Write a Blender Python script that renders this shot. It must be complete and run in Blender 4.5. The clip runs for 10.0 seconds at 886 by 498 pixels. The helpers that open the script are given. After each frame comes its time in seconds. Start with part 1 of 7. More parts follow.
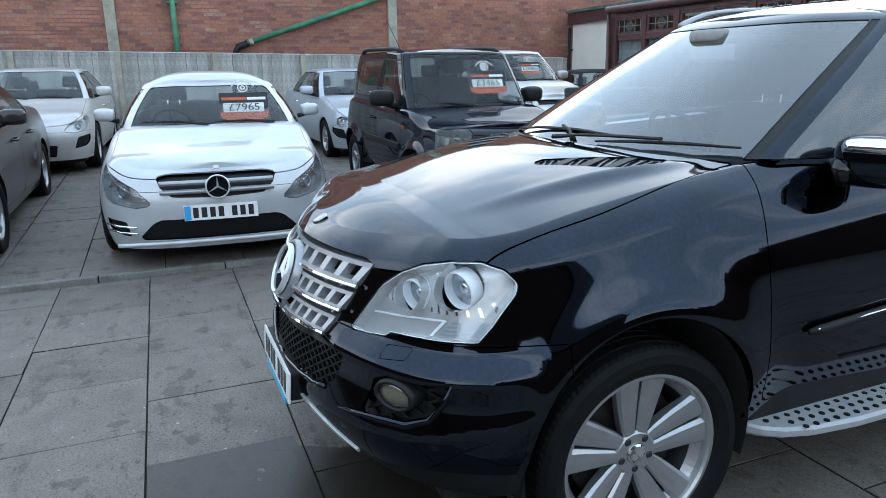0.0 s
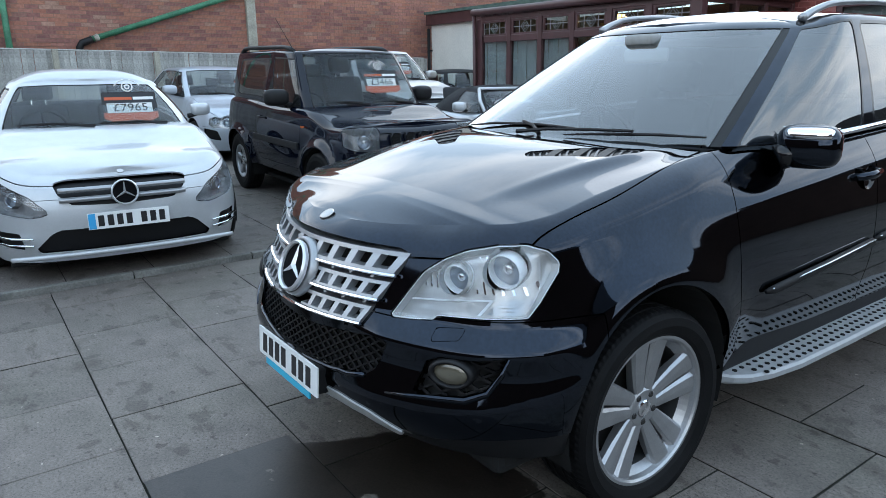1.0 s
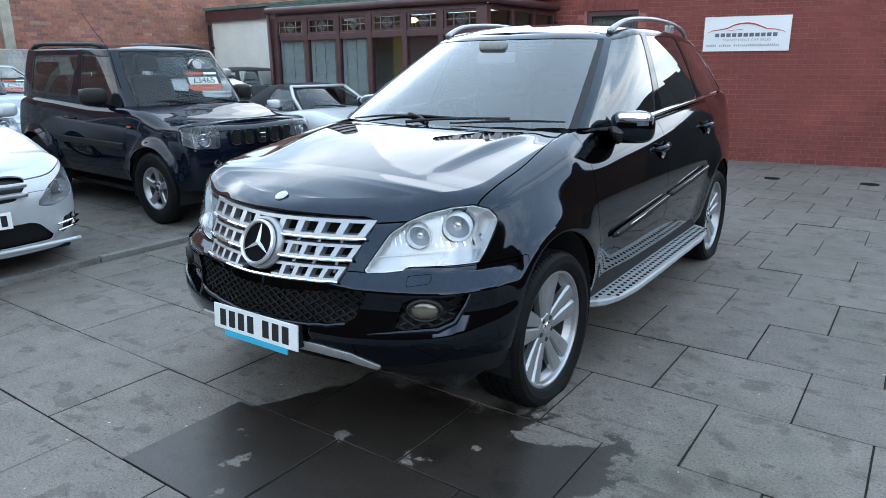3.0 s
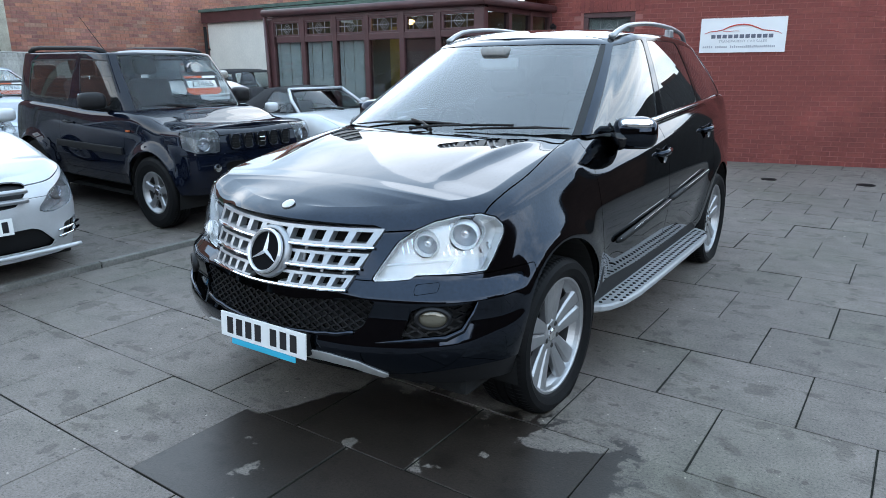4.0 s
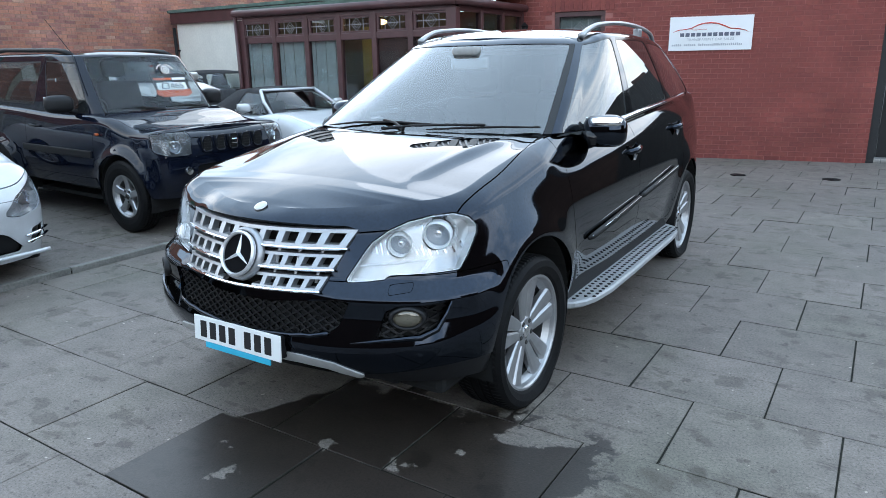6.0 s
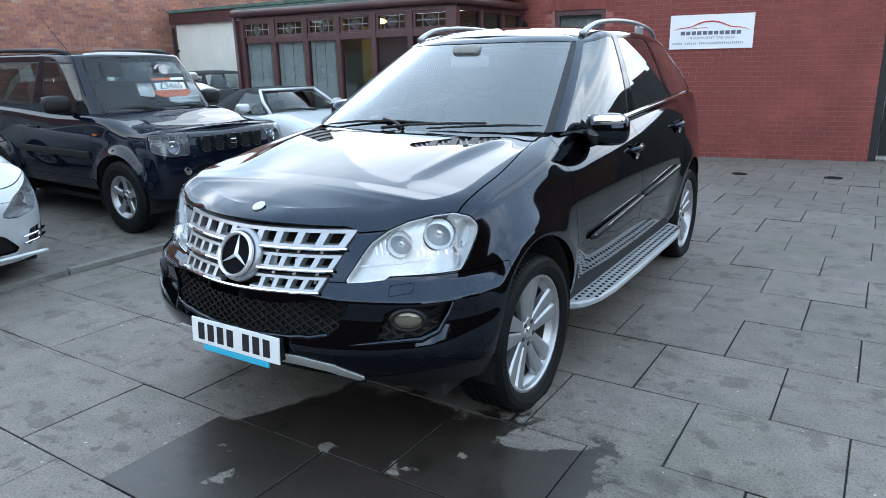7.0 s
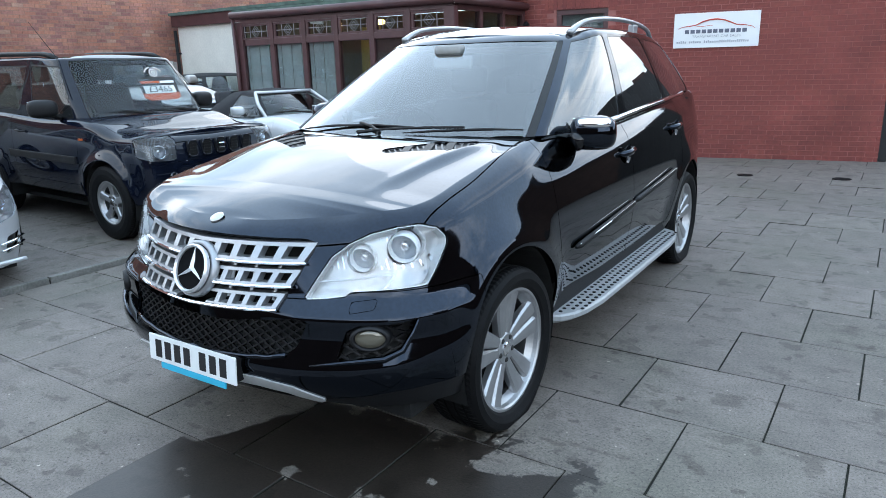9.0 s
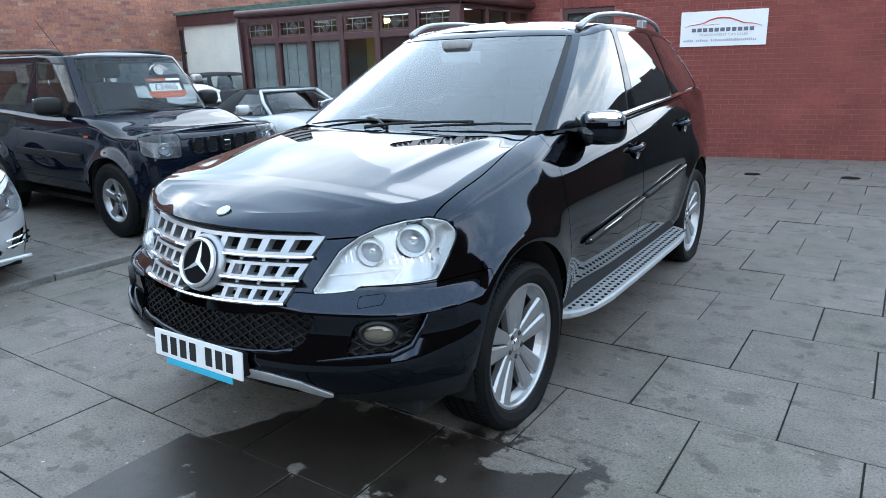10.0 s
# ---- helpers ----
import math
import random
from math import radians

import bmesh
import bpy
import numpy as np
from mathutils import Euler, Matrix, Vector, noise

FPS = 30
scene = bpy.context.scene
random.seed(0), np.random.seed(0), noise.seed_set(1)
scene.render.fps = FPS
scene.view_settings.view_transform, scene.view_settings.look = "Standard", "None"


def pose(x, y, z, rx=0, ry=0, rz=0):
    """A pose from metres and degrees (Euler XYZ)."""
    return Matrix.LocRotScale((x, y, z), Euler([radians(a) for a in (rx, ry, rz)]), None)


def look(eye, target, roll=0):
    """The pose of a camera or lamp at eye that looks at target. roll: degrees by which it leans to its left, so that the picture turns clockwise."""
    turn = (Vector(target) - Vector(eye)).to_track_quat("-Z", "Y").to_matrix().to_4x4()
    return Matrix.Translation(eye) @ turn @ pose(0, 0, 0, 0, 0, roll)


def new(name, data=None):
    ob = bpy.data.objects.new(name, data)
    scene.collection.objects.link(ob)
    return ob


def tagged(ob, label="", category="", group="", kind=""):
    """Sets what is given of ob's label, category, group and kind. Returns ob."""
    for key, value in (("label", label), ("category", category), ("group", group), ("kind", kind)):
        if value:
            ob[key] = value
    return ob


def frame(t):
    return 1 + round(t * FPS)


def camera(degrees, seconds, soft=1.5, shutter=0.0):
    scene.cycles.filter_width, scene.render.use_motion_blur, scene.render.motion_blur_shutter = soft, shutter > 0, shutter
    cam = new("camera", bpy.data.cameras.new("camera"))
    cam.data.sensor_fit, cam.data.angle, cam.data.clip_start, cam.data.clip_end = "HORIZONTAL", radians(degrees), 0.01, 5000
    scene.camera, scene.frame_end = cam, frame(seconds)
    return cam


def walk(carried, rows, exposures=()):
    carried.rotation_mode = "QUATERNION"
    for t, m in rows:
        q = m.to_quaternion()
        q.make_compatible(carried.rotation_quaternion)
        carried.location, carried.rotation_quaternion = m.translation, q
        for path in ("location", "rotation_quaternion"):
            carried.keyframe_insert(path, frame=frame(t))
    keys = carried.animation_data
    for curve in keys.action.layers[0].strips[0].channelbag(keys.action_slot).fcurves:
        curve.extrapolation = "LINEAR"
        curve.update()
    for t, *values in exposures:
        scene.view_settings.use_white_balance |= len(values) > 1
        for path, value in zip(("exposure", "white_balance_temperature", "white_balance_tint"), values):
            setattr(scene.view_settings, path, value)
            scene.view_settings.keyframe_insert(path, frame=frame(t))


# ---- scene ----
cam = camera(66.3, 10.0, soft=0.5)
EXPOSURES = [(0, -0.76), (0.5, -0.84), (1.0, -0.82), (1.5, -0.90), (2.0, -0.78), (2.5, -0.54), (4.0, -0.50), (7.0, -0.38), (10.0, -0.33)]
PATH = [
    (0, (2.399, -1.253, 1.493), (0.607, -0.523, 0.988), -0.9),
    (0.5, (2.237, -1.478, 1.476), (0.507, -0.612, 0.967), -0.7),
    (1, (2.243, -1.825, 1.496), (0.665, -0.707, 0.985), -0.6),
    (1.5, (2.346, -2.092, 1.503), (0.922, -0.782, 0.994), -0.4),
    (2, (2.413, -2.349, 1.518), (1.154, -0.882, 1.004), -0.4),
    (2.5, (2.281, -2.603, 1.507), (1.139, -1.045, 0.988), -0.2),
    (4, (2.152, -2.701, 1.551), (1.047, -1.118, 1.027), -0.5),
    (4.5, (2.178, -2.707, 1.564), (1.082, -1.118, 1.039), -0.7),
    (5, (2.184, -2.709, 1.55), (1.109, -1.106, 1.025), -0.7),
    (5.5, (2.18, -2.714, 1.559), (1.128, -1.097, 1.033), -0.7),
    (7, (2.148, -2.674, 1.545), (1.1, -1.054, 1.019), -1.1),
    (7.5, (2.139, -2.666, 1.548), (1.087, -1.048, 1.024), -1.1),
    (8, (2.145, -2.643, 1.542), (1.089, -1.028, 1.019), -1.2),
    (8.5, (2.166, -2.528, 1.538), (1.104, -0.916, 1.014), -1.4),
    (9, (2.194, -2.441, 1.545), (1.12, -0.837, 1.021), -1.5),
    (9.5, (2.186, -2.419, 1.537), (1.107, -0.818, 1.015), -1.5),
    (10, (2.161, -2.429, 1.511), (1.077, -0.831, 0.99), -1.5),
]
walk(cam, [(t, look(eye, target, roll)) for t, eye, target, roll in PATH], exposures=EXPOSURES)

# ---- light ----
world = bpy.data.worlds.new("sky")
scene.world = world
world.use_nodes = True
wn, wl = world.node_tree.nodes, world.node_tree.links
wn.clear()
w_out, w_bg = wn.new("ShaderNodeOutputWorld"), wn.new("ShaderNodeBackground")
w_sky = wn.new("ShaderNodeTexSky")
w_sky.sky_type, w_sky.sun_disc = "NISHITA", False
SUN_ELEVATION, SUN_TURN = radians(26), radians(-32)
w_sky.sun_elevation, w_sky.sun_rotation = SUN_ELEVATION, SUN_TURN
w_sky.air_density, w_sky.dust_density = 1.0, 1.5
# a pale bluish veil overhead, with broken cloud towards the horizon
w_co, w_map, w_noise, w_ramp, w_mix, w_veil, w_sep, w_high, w_less, w_cloud = (wn.new(n) for n in (
    "ShaderNodeTexCoord", "ShaderNodeMapping", "ShaderNodeTexNoise", "ShaderNodeValToRGB", "ShaderNodeMixRGB", "ShaderNodeMixRGB", "ShaderNodeSeparateXYZ", "ShaderNodeMapRange", "ShaderNodeMath", "ShaderNodeMath"))
w_map.inputs["Scale"].default_value = (1.5, 1.5, 4.0)
w_noise.inputs["Scale"].default_value, w_noise.inputs["Detail"].default_value, w_noise.inputs["Roughness"].default_value = 1.6, 8.0, 0.55
w_ramp.color_ramp.elements[0].position, w_ramp.color_ramp.elements[1].position = 0.42, 0.60
w_veil.inputs["Fac"].default_value = 0.72
w_veil.inputs["Color2"].default_value = (21.0, 28.5, 37.0, 1)
w_mix.inputs["Color2"].default_value = (40.0, 43.0, 46.0, 1)
w_high.inputs["From Min"].default_value, w_high.inputs["From Max"].default_value = 0.34, 0.68
w_high.inputs["To Min"].default_value, w_high.inputs["To Max"].default_value = 0.0, 1.0
w_less.operation, w_cloud.operation = "SUBTRACT", "MULTIPLY"
w_less.inputs[0].default_value = 1.0
# the veil is thin low down, so that the horizon stays darker than the zenith
w_low = wn.new("ShaderNodeMapRange")
w_low.inputs["From Min"].default_value, w_low.inputs["From Max"].default_value = 0.0, 0.7
w_low.inputs["To Min"].default_value, w_low.inputs["To Max"].default_value = 0.72, 0.85
wl.new(w_co.outputs["Generated"], w_map.inputs["Vector"])
wl.new(w_co.outputs["Generated"], w_sep.inputs[0])
wl.new(w_sep.outputs["Z"], w_high.inputs["Value"])
wl.new(w_sep.outputs["Z"], w_low.inputs["Value"])
wl.new(w_low.outputs[0], w_veil.inputs["Fac"])
wl.new(w_high.outputs[0], w_less.inputs[1])
wl.new(w_map.outputs["Vector"], w_noise.inputs["Vector"])
wl.new(w_noise.outputs["Fac"], w_ramp.inputs["Fac"])
wl.new(w_ramp.outputs["Color"], w_cloud.inputs[0])
wl.new(w_less.outputs[0], w_cloud.inputs[1])
wl.new(w_cloud.outputs[0], w_mix.inputs["Fac"])
wl.new(w_sky.outputs["Color"], w_veil.inputs["Color1"])
wl.new(w_veil.outputs["Color"], w_mix.inputs["Color1"])
# thin cloud glows round the veiled sun
w_dot, w_pos, w_pow, w_glow, w_add = (wn.new(n) for n in ("ShaderNodeVectorMath", "ShaderNodeMath", "ShaderNodeMath", "ShaderNodeMixRGB", "ShaderNodeMixRGB"))
w_dot.operation, w_pos.operation, w_pow.operation = "DOT_PRODUCT", "MAXIMUM", "POWER"
w_dot.inputs[1].default_value = (math.sin(SUN_TURN) * math.cos(SUN_ELEVATION), math.cos(SUN_TURN) * math.cos(SUN_ELEVATION), math.sin(SUN_ELEVATION))
w_pow.inputs[1].default_value = 5.0
w_glow.inputs["Color1"].default_value, w_glow.inputs["Color2"].default_value = (0, 0, 0, 1), (7.0, 8.5, 10.0, 1)
w_add.blend_type = "ADD"
w_add.inputs["Fac"].default_value = 1.0
wl.new(w_co.outputs["Generated"], w_dot.inputs[0])
wl.new(w_dot.outputs["Value"], w_pos.inputs[0])
wl.new(w_pos.outputs[0], w_pow.inputs[0])
wl.new(w_pow.outputs[0], w_glow.inputs["Fac"])
wl.new(w_mix.outputs["Color"], w_add.inputs["Color1"])
wl.new(w_glow.outputs["Color"], w_add.inputs["Color2"])
wl.new(w_add.outputs["Color"], w_bg.inputs["Color"])
wl.new(w_bg.outputs["Background"], w_out.inputs["Surface"])
w_bg.inputs["Strength"].default_value = 0.10

sun = new("sun", bpy.data.lights.new("sun", "SUN"))
sun.data.energy, sun.data.angle, sun.data.color = 0.3, radians(25), (1.0, 0.98, 0.96)
sun.matrix_basis = look((math.sin(SUN_TURN) * 20, math.cos(SUN_TURN) * 20, math.tan(SUN_ELEVATION) * 20), (0, 0, 0))
scene.view_settings.exposure = -0.45

# ---- materials ----
def material(name, color, rough=0.5, metal=0.0, coat=0.0, noise_scale=0.0, noise_amount=0.0, bump=0.0, bump_scale=200.0, spec=0.5, per_object=0.0, fine=0.0, coords="Object"):
    """A Principled surface with two scales of variation, fine relief and a shade of its own for each object."""
    m = bpy.data.materials.new(name)
    m.use_nodes = True
    n, l = m.node_tree.nodes, m.node_tree.links
    b = n["Principled BSDF"]
    b.inputs["Base Color"].default_value = (*color, 1)
    b.inputs["Roughness"].default_value, b.inputs["Metallic"].default_value = rough, metal
    b.inputs["Coat Weight"].default_value, b.inputs["Coat Roughness"].default_value = coat, 0.03
    b.inputs["Specular IOR Level"].default_value, b.inputs["Coat IOR"].default_value = spec, 1.5 + 0.1 * (coat >= 1.0)
    co = n.new("ShaderNodeTexCoord")
    socket = None
    if noise_amount or fine or per_object:
        val = n.new("ShaderNodeValue")
        val.outputs[0].default_value = 1.0
        socket = val.outputs[0]
        for scale, amount, detail in ((noise_scale, noise_amount, 5.0), (noise_scale * 14, fine, 3.0)):
            if amount:
                t = n.new("ShaderNodeTexNoise")
                t.inputs["Scale"].default_value, t.inputs["Detail"].default_value = scale, detail
                l.new(co.outputs[coords], t.inputs["Vector"])
                r = n.new("ShaderNodeMapRange")
                r.inputs["From Min"].default_value, r.inputs["From Max"].default_value = 0.3, 0.7
                r.inputs["To Min"].default_value, r.inputs["To Max"].default_value = 1 - amount, 1 + amount
                l.new(t.outputs["Fac"], r.inputs["Value"])
                mu = n.new("ShaderNodeMath")
                mu.operation = "MULTIPLY"
                l.new(socket, mu.inputs[0]), l.new(r.outputs[0], mu.inputs[1])
                socket = mu.outputs[0]
        if per_object:
            oi = n.new("ShaderNodeObjectInfo")
            r = n.new("ShaderNodeMapRange")
            r.inputs["To Min"].default_value, r.inputs["To Max"].default_value = 1 - per_object, 1 + per_object
            l.new(oi.outputs["Random"], r.inputs["Value"])
            mu = n.new("ShaderNodeMath")
            mu.operation = "MULTIPLY"
            l.new(socket, mu.inputs[0]), l.new(r.outputs[0], mu.inputs[1])
            socket = mu.outputs[0]
        h = n.new("ShaderNodeHueSaturation")
        h.inputs["Color"].default_value = (*color, 1)
        l.new(socket, h.inputs["Value"])
        l.new(h.outputs["Color"], b.inputs["Base Color"])
    if bump:
        t = n.new("ShaderNodeTexNoise")
        t.inputs["Scale"].default_value, t.inputs["Detail"].default_value = bump_scale, 4.0
        l.new(co.outputs[coords], t.inputs["Vector"])
        bp = n.new("ShaderNodeBump")
        bp.inputs["Strength"].default_value, bp.inputs["Distance"].default_value = bump, 0.004
        l.new(t.outputs["Fac"], bp.inputs["Height"])
        l.new(bp.outputs["Normal"], b.inputs["Normal"])
    return m


def glass(name, tint, gloss=1.0, ior=1.5, dust=0.0):
    m = bpy.data.materials.new(name)
    m.use_nodes = True
    n, l = m.node_tree.nodes, m.node_tree.links
    n.clear()
    out, tr, gl, mix, fr, mu = (n.new(k) for k in ("ShaderNodeOutputMaterial", "ShaderNodeBsdfTransparent", "ShaderNodeBsdfGlossy", "ShaderNodeMixShader", "ShaderNodeLayerWeight", "ShaderNodeMath"))
    tr.inputs["Color"].default_value = (*tint, 1)
    gl.inputs["Roughness"].default_value = 0.01
    # Schlick's curve on the facing angle, the same from both sides of a thin pane
    f0 = ((ior - 1) / (ior + 1)) ** 2
    fr.inputs["Blend"].default_value = 0.5
    p5, ma = n.new("ShaderNodeMath"), n.new("ShaderNodeMath")
    p5.operation, ma.operation = "POWER", "MULTIPLY_ADD"
    p5.inputs[1].default_value, ma.inputs[1].default_value, ma.inputs[2].default_value = 5.0, 1 - f0, f0
    l.new(fr.outputs["Facing"], p5.inputs[0]), l.new(p5.outputs[0], ma.inputs[0])
    mu.operation, mu.use_clamp = "MULTIPLY", True
    mu.inputs[1].default_value = gloss
    l.new(ma.outputs[0], mu.inputs[0]), l.new(mu.outputs[0], mix.inputs["Fac"])
    l.new(tr.outputs[0], mix.inputs[1]), l.new(gl.outputs[0], mix.inputs[2]), l.new(mix.outputs[0], out.inputs["Surface"])
    if dust:
        df, m2 = n.new("ShaderNodeBsdfDiffuse"), n.new("ShaderNodeMixShader")
        df.inputs["Color"].default_value = (0.75, 0.78, 0.80, 1)
        m2.inputs["Fac"].default_value = dust
        l.new(mix.outputs[0], m2.inputs[1]), l.new(df.outputs[0], m2.inputs[2]), l.new(m2.outputs[0], out.inputs["Surface"])
    return m


M = {}
M["black_paint"] = material("black_paint", (0.018, 0.0245, 0.037), 0.05, 1.0, 0.40, 6, 0.15, fine=0.15)
M["dark_blue_paint"] = material("dark_blue_paint", (0.004, 0.006, 0.013), 0.3, 0.0, 0.8, 6, 0.3, spec=0.0)
M["grey_paint"] = material("grey_paint", (0.010, 0.008, 0.009), 0.3, 0.1, 0.5, 6, 0.15)
M["silver_paint"] = material("silver_paint", (0.54, 0.56, 0.58), 0.42, 0.4, 0.7, 8, 0.05, fine=0.03)
M["silver_old"] = material("silver_old", (0.46, 0.50, 0.55), 0.42, 0.45, 0.6, 8, 0.06, fine=0.03)
M["silver_warm"] = material("silver_warm", (0.55, 0.54, 0.53), 0.42, 0.45, 0.6, 8, 0.06, fine=0.03)
M["plastic"] = material("black_plastic", (0.008, 0.008, 0.009), 0.5, bump=0.05, bump_scale=400, noise_scale=10, noise_amount=0.2, spec=0.3)
M["gloss_black"] = material("gloss_black", (0.006, 0.006, 0.007), 0.1)
M["rubber"] = material("tyre_rubber", (0.0055, 0.0055, 0.006), 0.6, spec=0.15, noise_scale=12, noise_amount=0.3, fine=0.2, bump=0.1, bump_scale=300)
M["chrome"] = material("chrome", (0.82, 0.83, 0.85), 0.06, 1.0)
M["alloy"] = material("wheel_alloy", (0.40, 0.405, 0.415), 0.34, 0.8, 0.2, 14, 0.08, fine=0.05)
M["grille_silver"] = material("grille_silver", (0.36, 0.37, 0.385), 0.36, 0.75, 0.2, 20, 0.06)
M["steel"] = material("brushed_steel", (0.52, 0.51, 0.50), 0.3, 1.0, 0, 30, 0.08)
M["lamp_silver"] = material("lamp_reflector", (0.66, 0.665, 0.66), 0.25, 0.5, 0, 30, 0.08, bump=0.4, bump_scale=40)
M["skid_silver"] = material("skid_silver", (0.55, 0.55, 0.54), 0.42, 0.5, 0, 30, 0.08)
M["lamp_glass"] = glass("lamp_glass", (0.93, 0.95, 0.97), 1.2)
M["clear_glass"] = glass("clear_glass", (0.80, 0.85, 0.85), 1.2, 1.5)
M["screen_glass"] = glass("screen_glass", (0.60, 0.68, 0.71), 2.3, 1.75)
M["side_glass"] = glass("side_glass", (0.46, 0.49, 0.50), 1.4, 1.6, 0.01)
M["front_glass"] = glass("front_door_glass", (0.30, 0.33, 0.34), 2.3, 1.75)
M["privacy_glass"] = glass("privacy_glass", (0.10, 0.11, 0.12), 2.0, 1.7, 0.01)
M["window_glass"] = glass("window_glass", (0.72, 0.76, 0.76), 1.2, 1.5)
M["amber"] = material("amber_lens", (0.45, 0.10, 0.03), 0.12)
M["red_lens"] = material("red_lens", (0.35, 0.01, 0.015), 0.1)
M["cloth"] = material("seat_cloth", (0.035, 0.036, 0.040), 0.8, noise_scale=40, noise_amount=0.3)
M["dash"] = material("dashboard", (0.03, 0.032, 0.036), 0.6, noise_scale=25, noise_amount=0.2)
M["liner"] = material("roof_lining", (0.30, 0.30, 0.29), 0.9, noise_scale=30, noise_amount=0.1)
# near-black colour that stands in for shade inside openings and under cars
M["dark"] = material("cavity_shade", (0.004, 0.004, 0.004), 0.9)
M["plate_white"] = material("plate_white", (0.80, 0.81, 0.80), 0.35, noise_scale=8, noise_amount=0.03)
M["plate_blue"] = material("plate_blue", (0.04, 0.35, 0.68), 0.35)
M["dealer_blue"] = material("dealer_strip", (0.03, 0.42, 0.62), 0.35)
M["ink"] = material("black_ink", (0.012, 0.012, 0.014), 0.4)
M["white_print"] = material("white_print", (0.78, 0.78, 0.76), 0.5)
M["orange_card"] = material("orange_card", (0.55, 0.10, 0.03), 0.5)
M["soft_top"] = material("canvas_roof", (0.010, 0.010, 0.012), 0.85, bump=0.3, bump_scale=500, noise_scale=10, noise_amount=0.3)

# ---- tools for meshes ----
def link(name, bm, mat, parent=None, label="", smooth=False):
    me = bpy.data.meshes.new(name)
    bm.to_mesh(me)
    bm.free()
    if mat:
        me.materials.append(mat)
    if smooth:
        me.polygons.foreach_set("use_smooth", [True] * len(me.polygons))
    ob = new(name, me)
    if parent:
        ob.parent = parent
    if label:
        ob["label"] = label
    return ob


def part(name, bm, mat, parent, label="", smooth=False):
    return link(name, bm, mat, parent, label, smooth)


def thing(name, label, category, group="", kind="", at=None):
    ob = new(name)
    ob.empty_display_size = 0.2
    if at is not None:
        ob.matrix_basis = at
    return tagged(ob, label, category, group, kind)


def box(x0, x1, y0, y1, z0, z1, bevel=0.0, bm=None, m=None, segments=2):
    out = bm or bmesh.new()
    vs = bmesh.ops.create_cube(out, size=1.0)["verts"]
    mid, size = Vector(((x0 + x1) / 2, (y0 + y1) / 2, (z0 + z1) / 2)), Vector((x1 - x0, y1 - y0, z1 - z0))
    for v in vs:
        v.co = mid + Vector((v.co.x * size.x, v.co.y * size.y, v.co.z * size.z))
    if bevel:
        es = list({e for v in vs for e in v.link_edges})
        r = bmesh.ops.bevel(out, geom=es, offset=bevel, segments=segments, profile=0.6, affect="EDGES")
        vs = list({v for f in r["faces"] for v in f.verts} | {v for v in vs if v.is_valid})
    if m is not None:
        for v in vs:
            v.co = m @ v.co
    return out


def lathe(profile, n=48, axis="x", bm=None, m=None):
    """Turns (along, radius) pairs round an axis."""
    out = bm or bmesh.new()
    rings = []
    for a, r in profile:
        ring = []
        for k in range(n):
            c, s = math.cos(2 * math.pi * k / n) * r, math.sin(2 * math.pi * k / n) * r
            co = Vector((a, c, s)) if axis == "x" else Vector((c, a, s)) if axis == "y" else Vector((c, s, a))
            ring.append(out.verts.new(m @ co if m is not None else co))
        rings.append(ring)
    for p, q in zip(rings, rings[1:]):
        for k in range(n):
            out.faces.new((p[k], p[(k + 1) % n], q[(k + 1) % n], q[k]))
    bmesh.ops.recalc_face_normals(out, faces=out.faces)
    return out


def tube(points, radius, n=8, bm=None, flat=1.0):
    """A round or flattened bar along points."""
    out = bm or bmesh.new()
    pts = [Vector(p) for p in points]
    rings = []
    for i, p in enumerate(pts):
        d = (pts[min(i + 1, len(pts) - 1)] - pts[max(i - 1, 0)]).normalized()
        side = d.cross(Vector((0, 0, 1)))
        side = side.normalized() if side.length > 1e-4 else Vector((1, 0, 0))
        up = side.cross(d).normalized()
        rr = radius[i] if isinstance(radius, (list, tuple)) else radius
        rings.append([out.verts.new(p + side * math.cos(2 * math.pi * k / n) * rr + up * math.sin(2 * math.pi * k / n) * rr * flat) for k in range(n)])
    for a, b in zip(rings, rings[1:]):
        for k in range(n):
            out.faces.new((a[k], a[(k + 1) % n], b[(k + 1) % n], b[k]))
    out.faces.new(rings[0]), out.faces.new(rings[-1])
    bmesh.ops.recalc_face_normals(out, faces=out.faces)
    return out


def smooth_path(points, k=6):
    """Points along a smooth curve through the given ones."""
    p = [Vector(q) for q in points]
    p = [p[0] * 2 - p[1]] + p + [p[-1] * 2 - p[-2]]
    out = []
    for a, b, c, d in zip(p, p[1:], p[2:], p[3:]):
        for j in range(k):
            t = j / k
            out.append(0.5 * (b * 2 + (c - a) * t + (a * 2 - b * 5 + c * 4 - d) * t * t + (b * 3 - a - c * 3 + d) * t ** 3))
    return out + [p[-2]]


def prism(poly, y0, y1, bm=None, m=None):
    """A flat shape in x and z, thick along y."""
    out = bm or bmesh.new()
    a = [out.verts.new((p[0], y0, p[1])) for p in poly]
    b = [out.verts.new((p[0], y1, p[1])) for p in poly]
    fs = [out.faces.new(a), out.faces.new(b[::-1])]
    for k in range(len(poly)):
        j = (k + 1) % len(poly)
        fs.append(out.faces.new((a[k], b[k], b[j], a[j])))
    bmesh.ops.recalc_face_normals(out, faces=fs)
    if m is not None:
        for v in a + b:
            v.co = m @ v.co
    return out


# ---- ground ----
def rise(x, y=0.0):
    """The height of the parking side, which climbs gently away from the kerb."""
    return 0.035 + slope(y) * max(0.0, -3.1 - x)


def slope(y):
    return min(0.030, max(0.008, 0.0225 - 0.0020 * y))


